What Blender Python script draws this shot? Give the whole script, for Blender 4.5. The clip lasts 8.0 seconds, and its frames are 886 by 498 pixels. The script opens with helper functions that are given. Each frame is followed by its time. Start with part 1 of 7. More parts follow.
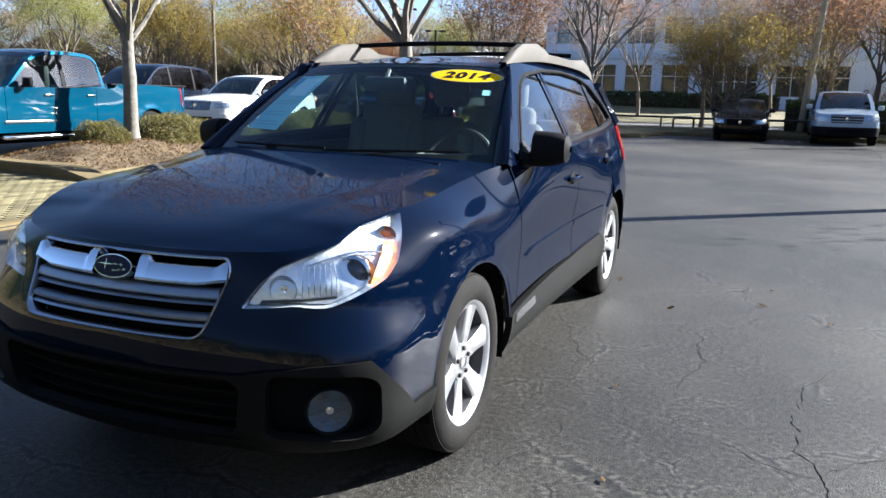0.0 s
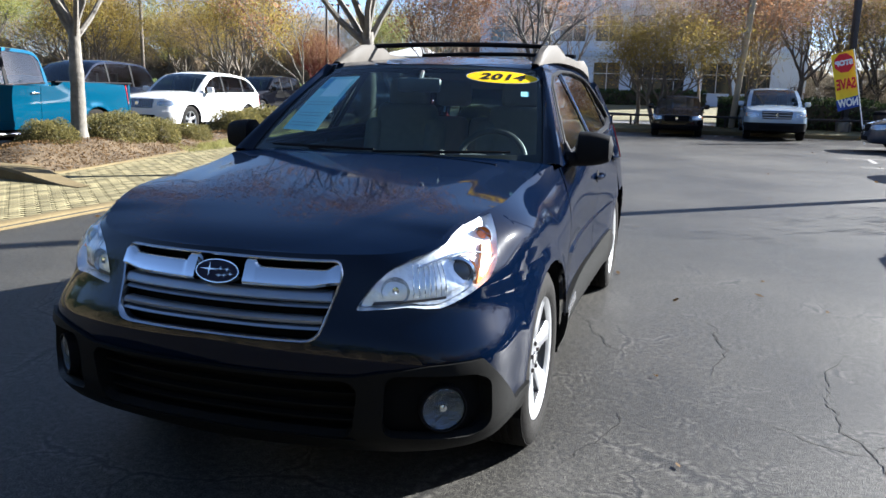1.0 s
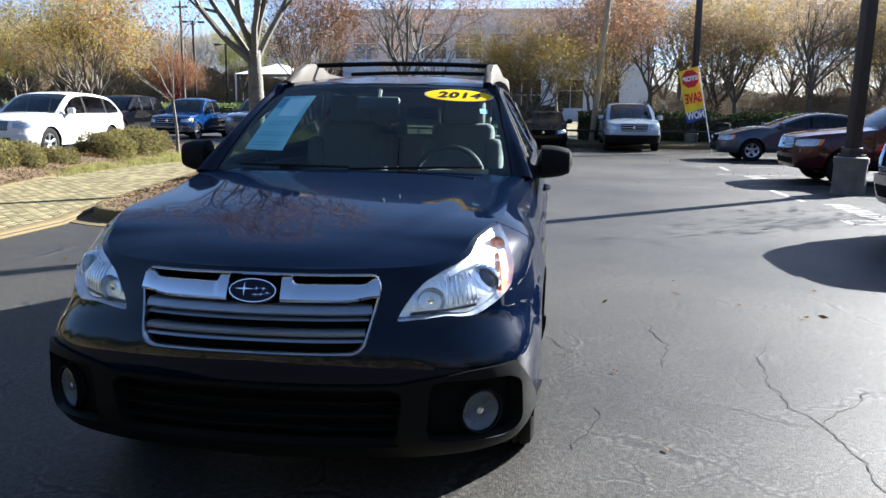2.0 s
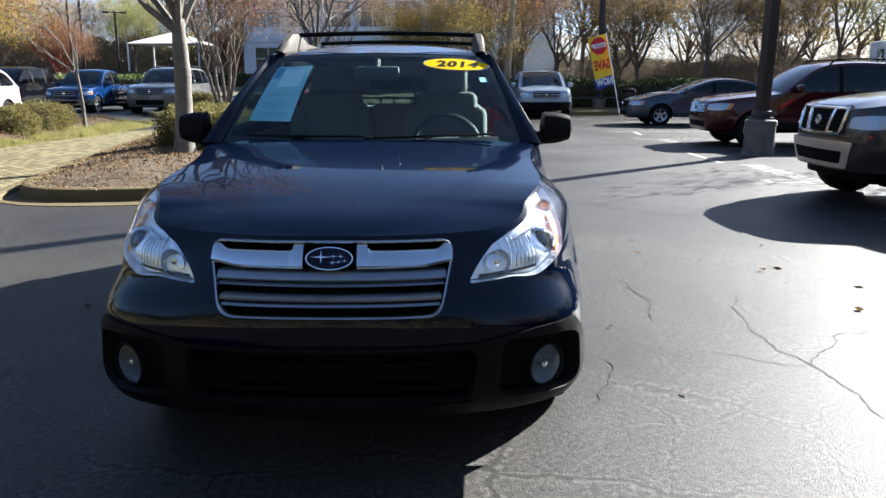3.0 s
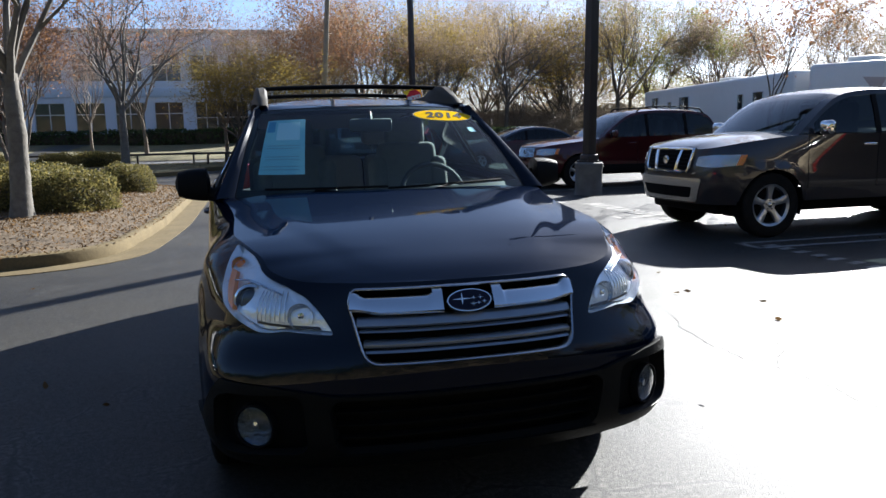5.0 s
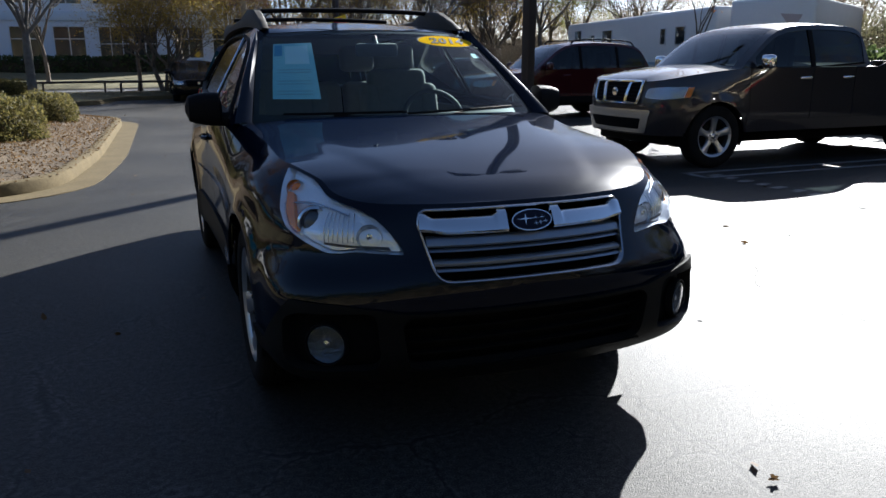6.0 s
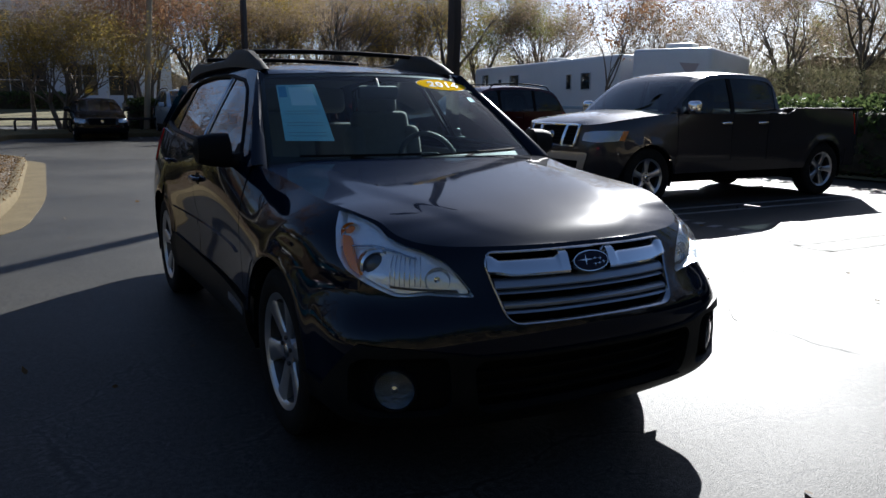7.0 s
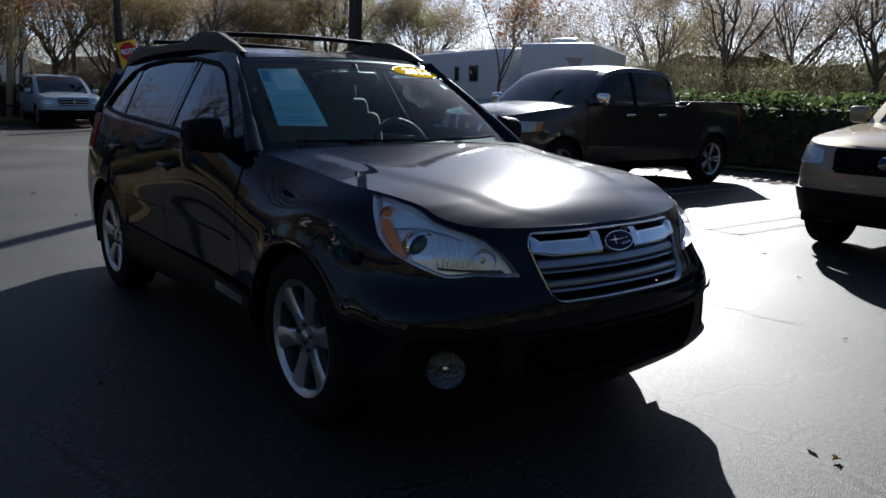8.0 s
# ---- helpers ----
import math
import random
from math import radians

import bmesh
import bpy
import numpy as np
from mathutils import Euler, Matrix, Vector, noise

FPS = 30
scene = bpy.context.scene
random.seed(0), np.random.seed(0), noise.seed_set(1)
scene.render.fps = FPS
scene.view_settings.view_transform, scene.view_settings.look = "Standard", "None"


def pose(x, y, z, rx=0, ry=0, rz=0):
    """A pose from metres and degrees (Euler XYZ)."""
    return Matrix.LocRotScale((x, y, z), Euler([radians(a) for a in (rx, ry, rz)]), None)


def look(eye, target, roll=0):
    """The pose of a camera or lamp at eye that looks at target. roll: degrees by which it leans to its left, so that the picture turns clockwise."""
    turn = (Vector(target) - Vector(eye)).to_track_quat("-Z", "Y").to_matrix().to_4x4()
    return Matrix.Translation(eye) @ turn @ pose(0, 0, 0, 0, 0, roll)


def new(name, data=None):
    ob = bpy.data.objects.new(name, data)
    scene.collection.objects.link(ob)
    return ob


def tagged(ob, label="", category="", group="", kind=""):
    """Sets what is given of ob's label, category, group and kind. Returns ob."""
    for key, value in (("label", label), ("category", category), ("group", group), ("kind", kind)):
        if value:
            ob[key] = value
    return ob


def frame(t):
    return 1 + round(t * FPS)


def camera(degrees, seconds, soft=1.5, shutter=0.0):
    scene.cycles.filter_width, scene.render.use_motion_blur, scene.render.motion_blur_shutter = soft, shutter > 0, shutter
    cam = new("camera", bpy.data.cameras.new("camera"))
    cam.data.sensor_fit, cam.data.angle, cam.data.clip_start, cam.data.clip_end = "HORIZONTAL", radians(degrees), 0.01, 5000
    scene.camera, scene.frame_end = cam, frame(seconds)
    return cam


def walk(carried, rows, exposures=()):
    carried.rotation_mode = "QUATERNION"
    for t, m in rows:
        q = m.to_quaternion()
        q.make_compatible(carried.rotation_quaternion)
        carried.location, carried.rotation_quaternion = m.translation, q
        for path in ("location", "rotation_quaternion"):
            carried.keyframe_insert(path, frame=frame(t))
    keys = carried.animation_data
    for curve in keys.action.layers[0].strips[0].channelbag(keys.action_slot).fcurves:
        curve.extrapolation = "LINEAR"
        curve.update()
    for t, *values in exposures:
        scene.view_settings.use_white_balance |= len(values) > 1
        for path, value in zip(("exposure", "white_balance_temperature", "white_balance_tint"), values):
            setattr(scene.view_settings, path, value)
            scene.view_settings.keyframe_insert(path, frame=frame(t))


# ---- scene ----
cam = camera(59.1, 8.0)
PATH = [
    (0, (1.876, -2.686, 1.354), (1.123, -0.875, 0.966), 1.3),
    (0.5, (1.63, -2.804, 1.352), (0.995, -0.945, 0.976), 1.8),
    (1, (1.386, -2.93, 1.365), (0.797, -1.059, 0.972), 1.3),
    (1.5, (1.144, -3.113, 1.349), (0.754, -1.191, 0.959), 0.7),
    (2, (0.901, -3.167, 1.361), (0.646, -1.214, 1.015), 0.6),
    (2.2, (0.805, -3.169, 1.375), (0.609, -1.216, 0.994), -0.5),
    (3.3, (0.219, -3.364, 1.356), (0.254, -1.41, 0.935), 0.5),
    (3.5, (0.114, -3.376, 1.362), (0.182, -1.416, 0.971), 0.4),
    (4, (-0.169, -3.357, 1.367), (0.074, -1.411, 0.973), 0.9),
    (4.2, (-0.283, -3.367, 1.359), (0.031, -1.425, 0.995), 1.7),
    (5.3, (-0.858, -3.29, 1.363), (-0.293, -1.394, 1.066), -1.3),
    (5.5, (-0.946, -3.273, 1.354), (-0.327, -1.399, 1.033), -0.2),
    (6, (-1.229, -3.247, 1.34), (-0.541, -1.429, 0.872), -0.5),
    (6.5, (-1.487, -3.156, 1.359), (-0.66, -1.379, 0.96), 0.1),
    (7, (-1.744, -3.014, 1.35), (-0.815, -1.282, 0.981), 0.3),
    (7.5, (-2.034, -2.918, 1.338), (-0.954, -1.278, 0.959), 0.7),
    (8, (-2.258, -2.748, 1.319), (-1.066, -1.189, 0.933), 1.1),
]
EXPOSURES = [(t, e, k, 9) for t, e, k in ((0, 2.55, 5850), (2, 2.6, 5900), (3.5, 2.35, 6050), (4, 2.2, 6050), (5.5, 1.8, 5850), (6.5, 1.42, 5850), (8, 1.08, 5850))]
walk(cam, [(t, look(eye, target, roll)) for t, eye, target, roll in PATH], EXPOSURES)

# low autumn sun over the far end of the stalls
SUN_AZ, SUN_EL = 41.7, 26.5
world = bpy.data.worlds.new("sky")
scene.world = world
world.use_nodes = True
wn = world.node_tree
sky = wn.nodes.new("ShaderNodeTexSky")
sky.sky_type, sky.sun_disc = "NISHITA", False
sky.sun_elevation, sky.sun_rotation = radians(SUN_EL), radians(90 - SUN_AZ)
sky.air_density, sky.dust_density, sky.ozone_density = 0.55, 0.45, 1.3
wn.links.new(sky.outputs[0], wn.nodes["Background"].inputs[0])
wn.nodes["Background"].inputs[1].default_value = 0.05
sun = new("sun", bpy.data.lights.new("sun", "SUN"))
sun.data.energy, sun.data.angle, sun.data.color = 5.0, radians(0.5), (1.0, 0.94, 0.85)
_d = Vector((math.cos(radians(SUN_AZ)) * math.cos(radians(SUN_EL)), math.sin(radians(SUN_AZ)) * math.cos(radians(SUN_EL)), math.sin(radians(SUN_EL))))
sun.matrix_world = look(_d * 60, (0, 0, 0))


# ---- small helpers ----
def hermite(keys, vals, t):
    """Smooth curve through vals (K or K x N) at keys, for t (N)."""
    keys, vals, t = np.asarray(keys, float), np.asarray(vals, float), np.asarray(t, float)
    t = np.clip(t, keys[0], keys[-1])
    if vals.ndim == 1:
        vals = np.repeat(vals[:, None], t.size, 1)
    h = np.diff(keys)[:, None]
    d = np.diff(vals, axis=0) / h
    m = np.empty_like(vals)
    m[0], m[-1] = d[0], d[-1]
    m[1:-1] = np.where(d[:-1] * d[1:] > 0, 2 * d[:-1] * d[1:] / np.where(d[:-1] + d[1:] == 0, 1, d[:-1] + d[1:]), 0)
    k = np.clip(np.searchsorted(keys, t) - 1, 0, len(keys) - 2)
    n = np.arange(t.size)
    hh = (keys[k + 1] - keys[k])
    u = (t - keys[k]) / hh
    a, b, ma, mb = vals[k, n], vals[k + 1, n], m[k, n] * hh, m[k + 1, n] * hh
    return (2 * u**3 - 3 * u**2 + 1) * a + (u**3 - 2 * u**2 + u) * ma + (3 * u**2 - 2 * u**3) * b + (u**3 - u**2) * mb


def spline(keys, vals, t):
    """Natural cubic through vals (K or K x N) at keys, for t (N): even curvature for body panels."""
    keys, vals, t = np.asarray(keys, float), np.asarray(vals, float), np.asarray(t, float)
    t = np.clip(t, keys[0], keys[-1])
    if vals.ndim == 1:
        vals = np.repeat(vals[:, None], t.size, 1)
    n, h = len(keys), np.diff(keys)
    a = np.eye(n)
    b = np.zeros((n, n))
    for i in range(1, n - 1):
        a[i, i - 1 : i + 2] = h[i - 1], 2 * (h[i - 1] + h[i]), h[i]
        b[i, i - 1 : i + 2] = 6 / h[i - 1], -6 / h[i - 1] - 6 / h[i], 6 / h[i]
    m = np.linalg.solve(a, b) @ vals
    k = np.clip(np.searchsorted(keys, t) - 1, 0, n - 2)
    j = np.arange(t.size)
    hh, u, w = h[k], keys[k + 1] - t, t - keys[k]
    return m[k, j] * u**3 / (6 * hh) + m[k + 1, j] * w**3 / (6 * hh) + (vals[k, j] / hh - m[k, j] * hh / 6) * u + (vals[k + 1, j] / hh - m[k + 1, j] * hh / 6) * w


def smooth(a, b, t):
    u = np.clip((np.asarray(t, float) - a) / (b - a), 0, 1)
    return u * u * (3 - 2 * u)


class Geo:
    """Collects vertices and faces for one mesh."""

    def __init__(self):
        self.v, self.f, self.n = [], [], None

    def add(self, v, f):
        base = len(self.v)
        self.v.extend(tuple(map(float, p)) for p in v)
        self.f.extend(tuple(int(i) + base for i in g) for g in f)
        return self

    def grid(self, p, close_u=False, close_v=False):
        """p: (U, V, 3) points."""
        u, v = p.shape[:2]
        fs = []
        for i in range(u - (not close_u)):
            for j in range(v - (not close_v)):
                fs.append((i * v + j, ((i + 1) % u) * v + j, ((i + 1) % u) * v + (j + 1) % v, i * v + (j + 1) % v))
        return self.add(p.reshape(-1, 3), fs)

    def box(self, c, size, bevel=0.0, m=None, seg=2):
        bm = bmesh.new()
        bmesh.ops.create_cube(bm, size=1)
        bmesh.ops.scale(bm, vec=size, verts=bm.verts)
        if bevel:
            bmesh.ops.bevel(bm, geom=bm.edges[:], offset=bevel, segments=seg, affect="EDGES", profile=0.5)
        bmesh.ops.transform(bm, matrix=Matrix.Translation(c) @ (m or Matrix()), verts=bm.verts)
        bm.verts.index_update()
        self.add([v.co for v in bm.verts], [[v.index for v in f.verts] for f in bm.faces])
        bm.free()
        return self

    def tube(self, pts, radii, n=8, caps=True):
        pts = [Vector(p) for p in pts]
        if not hasattr(radii, "__len__"):
            radii = [radii] * len(pts)
        side, rings = None, []
        for i, p in enumerate(pts):
            d = (pts[min(i + 1, len(pts) - 1)] - pts[max(i - 1, 0)]).normalized()
            if side is None:
                side = d.orthogonal().normalized()
            side = (side - d * side.dot(d)).normalized()
            up = d.cross(side)
            rings.append([p + radii[i] * (math.cos(6.28318 * k / n) * side + math.sin(6.28318 * k / n) * up) for k in range(n)])
        base = len(self.v)
        self.grid(np.array([[tuple(q) for q in r] for r in rings]), close_v=True)
        if caps:
            self.f.append(tuple(base + k for k in reversed(range(n))))
            self.f.append(tuple(base + (len(pts) - 1) * n + k for k in range(n)))
        return self

    def lathe(self, profile, n=32, m=None):
        """profile: (radius, along) pairs; turns about local x."""
        a = np.linspace(0, 2 * np.pi, n, endpoint=False)
        r, h = np.array(profile, float).T
        p = np.stack([np.repeat(h[:, None], n, 1), r[:, None] * np.cos(a), r[:, None] * np.sin(a)], -1)
        if m is not None:
            mm = np.array(m)
            p = p @ mm[:3, :3].T + mm[:3, 3]
        return self.grid(p[::-1], close_v=True)

    def prism(self, outline, y0, y1, m=None):
        """outline: (x, z) points, pushed along y."""
        n = len(outline)
        v = [(x, y0, z) for x, z in outline] + [(x, y1, z) for x, z in outline]
        if m is not None:
            v = [m @ Vector(p) for p in v]
        f = [tuple(range(n)), tuple(range(2 * n - 1, n - 1, -1))] + [(i, i + n, (i + 1) % n + n, (i + 1) % n) for i in range(n)]
        return self.add(v, f)

    def mesh(self, name, flat=False):
        me = bpy.data.meshes.new(name)
        me.from_pydata(self.v, [], self.f)
        me.update()
        if not flat:
            me.polygons.foreach_set("use_smooth", [True] * len(me.polygons))
            if self.n is not None:
                me.normals_split_custom_set_from_vertices(self.n)
            else:
                me.set_sharp_from_angle(angle=radians(38))
        return me


def link(name, geo, material, flat=False):
    me = geo if isinstance(geo, bpy.types.Mesh) else geo.mesh(name, flat)
    if not me.materials:
        me.materials.append(material)
    return new(name, me)


def part(name, geo, material, parent, label="", flat=False):
    ob = link(name, geo, material, flat)
    ob.parent = parent
    return tagged(ob, label)


def thing(name, label, category, m=None, group="", kind=""):
    ob = new(name)
    ob.empty_display_size = 0.1
    if m is not None:
        ob.matrix_world = m
    return tagged(ob, label, category, group, kind)


def inside(poly, p):
    poly, p = np.asarray(poly, float), np.asarray(p, float)
    x, y = p[:, 0], p[:, 1]
    c = np.zeros(len(p), bool)
    j = len(poly) - 1
    for i in range(len(poly)):
        (xi, yi), (xj, yj) = poly[i], poly[j]
        if yi != yj:
            c ^= ((yi > y) != (yj > y)) & (x < (xj - xi) * (y - yi) / (yj - yi) + xi)
        j = i
    return c


def dense(poly, step):
    out = []
    for i, a in enumerate(poly):
        b = poly[(i + 1) % len(poly)]
        n = max(1, round(math.dist(a, b) / step))
        out += [(a[0] + (b[0] - a[0]) * k / n, a[1] + (b[1] - a[1]) * k / n) for k in range(n)]
    return out


def rounded(poly, r, n=4):
    """Outline with rounded corners."""
    out = []
    for i, p in enumerate(poly):
        a, b = Vector(poly[i - 1]), Vector(poly[(i + 1) % len(poly)])
        p = Vector(p)
        la, lb = (a - p).length, (b - p).length
        q = min(r, la * 0.45, lb * 0.45)
        s, e = p + (a - p) * q / la, p + (b - p) * q / lb
        for k in range(n + 1):
            t = k / n
            out.append(tuple((1 - t) ** 2 * s + 2 * t * (1 - t) * p + t * t * e))
    return out


def area2(poly):
    return sum(a[0] * b[1] - b[0] * a[1] for a, b in zip(poly, poly[1:] + poly[:1])) / 2


def skin(fn, outline, holes=(), step=0.04, depth=0.012, geo=None):
    """A panel on the surface fn(a, b): filled outline with holes, with an edge turned inwards."""
    from mathutils import geometry

    loops = [dense(outline, step)] + [dense(h, step) for h in holes]
    pts, edges = [], []
    for lp in loops:
        b = len(pts)
        pts += lp
        edges += [(b + i, b + (i + 1) % len(lp)) for i in range(len(lp))]
    rim = np.array(pts)
    lo, hi = rim.min(0), rim.max(0)
    gx, gy = np.meshgrid(np.arange(lo[0] + step / 2, hi[0], step), np.arange(lo[1] + step / 2, hi[1], step))
    g = np.stack([gx.ravel(), gy.ravel()], 1)
    ok = inside(loops[0], g)
    for h in loops[1:]:
        ok &= ~inside(h, g)
    g = g[ok]
    if len(g):
        near = np.sqrt(((g[:, None] - rim[None]) ** 2).sum(-1)).min(1)
        g = g[near > 0.45 * step]
    pts = [Vector(p) for p in pts] + [Vector(p) for p in g]
    vs, _, fs, *_ = geometry.delaunay_2d_cdt(pts, edges, [], 0, 1e-6)
    vs = np.array([tuple(v) for v in vs])
    cen = np.array([vs[list(f)].mean(0) for f in fs])
    ok = inside(loops[0], cen)
    for h in loops[1:]:
        ok &= ~inside(h, cen)
    fs = [f for f, o in zip(fs, ok) if o]
    a, b = vs[:, 0], vs[:, 1]
    P = fn(a, b)
    e = 1e-3
    N = np.cross(fn(a + e, b) - fn(a - e, b), fn(a, b + e) - fn(a, b - e))
    N /= np.linalg.norm(N, axis=1)[:, None] + 1e-12
    count = {}
    for f in fs:
        for i in range(3):
            count[(f[i], f[(i + 1) % 3])] = 1
    border = [k for k in count if (k[1], k[0]) not in count]
    geo = geo or Geo()
    if geo.n is None:
        geo.n = []
    geo.add(P, fs)
    geo.n += [tuple(n) for n in N]
    if depth:
        for i, j in border:
            t = P[j] - P[i]
            w = np.cross(t, N[i] + N[j])
            w /= np.linalg.norm(w) + 1e-12
            geo.add([P[i], P[j], P[j] - depth * N[j], P[i] - depth * N[i]], [(3, 2, 1, 0)])
            geo.n += [tuple(w)] * 4
    return geo


# ---- materials ----
def material(name, color, rough=0.5, metal=0.0, coat=0.0, coat_rough=0.03, var=0.0, scale=8.0, bump=0.0, bscale=120.0, spec=0.5, color2=None, emit=None, objvar=0.0, island=False):
    """Principled surface with two scales of colour variation, fine relief and, if asked, variation from piece to piece."""
    m = bpy.data.materials.new(name)
    m.use_nodes = True
    t = m.node_tree
    p = t.nodes["Principled BSDF"]
    p.inputs["Base Color"].default_value = (*color, 1)
    p.inputs["Roughness"].default_value = rough
    p.inputs["Metallic"].default_value = metal
    p.inputs["Coat Weight"].default_value = coat
    p.inputs["Coat Roughness"].default_value = coat_rough
    p.inputs["Specular IOR Level"].default_value = spec
    if emit:
        p.inputs["Emission Color"].default_value = (*color, 1)
        p.inputs["Emission Strength"].default_value = emit
    co = t.nodes.new("ShaderNodeTexCoord")
    if var or color2:
        n1 = t.nodes.new("ShaderNodeTexNoise")
        n1.inputs["Scale"].default_value, n1.inputs["Detail"].default_value = scale, 6
        n2 = t.nodes.new("ShaderNodeTexNoise")
        n2.inputs["Scale"].default_value, n2.inputs["Detail"].default_value = scale * 14, 3
        t.links.new(co.outputs["Object"], n1.inputs["Vector"])
        t.links.new(co.outputs["Object"], n2.inputs["Vector"])
        add = t.nodes.new("ShaderNodeMath")
        add.operation = "MULTIPLY_ADD"
        add.inputs[1].default_value = 0.45
        t.links.new(n2.outputs[0], add.inputs[0])
        sc = t.nodes.new("ShaderNodeMath")
        sc.operation = "MULTIPLY"
        sc.inputs[1].default_value = 0.55
        t.links.new(n1.outputs[0], sc.inputs[0])
        t.links.new(sc.outputs[0], add.inputs[2])
        fac = add.outputs[0]
        if objvar:
            oi = t.nodes.new("ShaderNodeNewGeometry" if island else "ShaderNodeObjectInfo")
            mm = t.nodes.new("ShaderNodeMath")
            mm.operation = "MULTIPLY_ADD"
            mm.inputs[1].default_value = objvar
            t.links.new(oi.outputs["Random Per Island" if island else "Random"], mm.inputs[0])
            sh = t.nodes.new("ShaderNodeMath")
            sh.operation = "SUBTRACT"
            sh.inputs[1].default_value = objvar / 2
            t.links.new(fac, sh.inputs[0])
            t.links.new(sh.outputs[0], mm.inputs[2])
            fac = mm.outputs[0]
        ramp = t.nodes.new("ShaderNodeValToRGB")
        lo = tuple(c * (1 - var) for c in color)
        hi = color2 or tuple(min(1, c * (1 + var)) for c in color)
        ramp.color_ramp.elements[0].position, ramp.color_ramp.elements[1].position = 0.3, 0.7
        ramp.color_ramp.elements[0].color, ramp.color_ramp.elements[1].color = (*lo, 1), (*hi, 1)
        t.links.new(fac, ramp.inputs[0])
        t.links.new(ramp.outputs[0], p.inputs["Base Color"])
    if bump:
        nb = t.nodes.new("ShaderNodeTexNoise")
        nb.inputs["Scale"].default_value, nb.inputs["Detail"].default_value = bscale, 4
        t.links.new(co.outputs["Object"], nb.inputs["Vector"])
        b = t.nodes.new("ShaderNodeBump")
        b.inputs["Strength"].default_value, b.inputs["Distance"].default_value = bump, 0.01
        t.links.new(nb.outputs[0], b.inputs["Height"])
        t.links.new(b.outputs[0], p.inputs["Normal"])
    return m


def glass(name, tint, gloss=0.02, ior=1.5):
    """Thin pane: tinted see-through with a Fresnel reflection."""
    m = bpy.data.materials.new(name)
    m.use_nodes = True
    t = m.node_tree
    t.nodes.remove(t.nodes["Principled BSDF"])
    a, g, w, f, x = (t.nodes.new("ShaderNode" + k) for k in ("BsdfTransparent", "BsdfGlossy", "LayerWeight", "Math", "MixShader"))
    a.inputs[0].default_value = (*tint, 1)
    g.inputs["Roughness"].default_value = gloss
    # the same reflection from both sides of the pane: f0 + (1 - f0) * facing ^ 5
    f0 = ((ior - 1) / (ior + 1)) ** 2
    w.inputs[0].default_value = 0.5
    f.operation = "POWER"
    f.inputs[1].default_value = 5.0
    ma = t.nodes.new("ShaderNodeMath")
    ma.operation = "MULTIPLY_ADD"
    ma.inputs[1].default_value, ma.inputs[2].default_value = 1 - f0, f0
    t.links.new(w.outputs["Facing"], f.inputs[0])
    t.links.new(f.outputs[0], ma.inputs[0])
    t.links.new(ma.outputs[0], x.inputs[0])
    t.links.new(a.outputs[0], x.inputs[1])
    t.links.new(g.outputs[0], x.inputs[2])
    t.links.new(x.outputs[0], t.nodes["Material Output"].inputs[0])
    return m


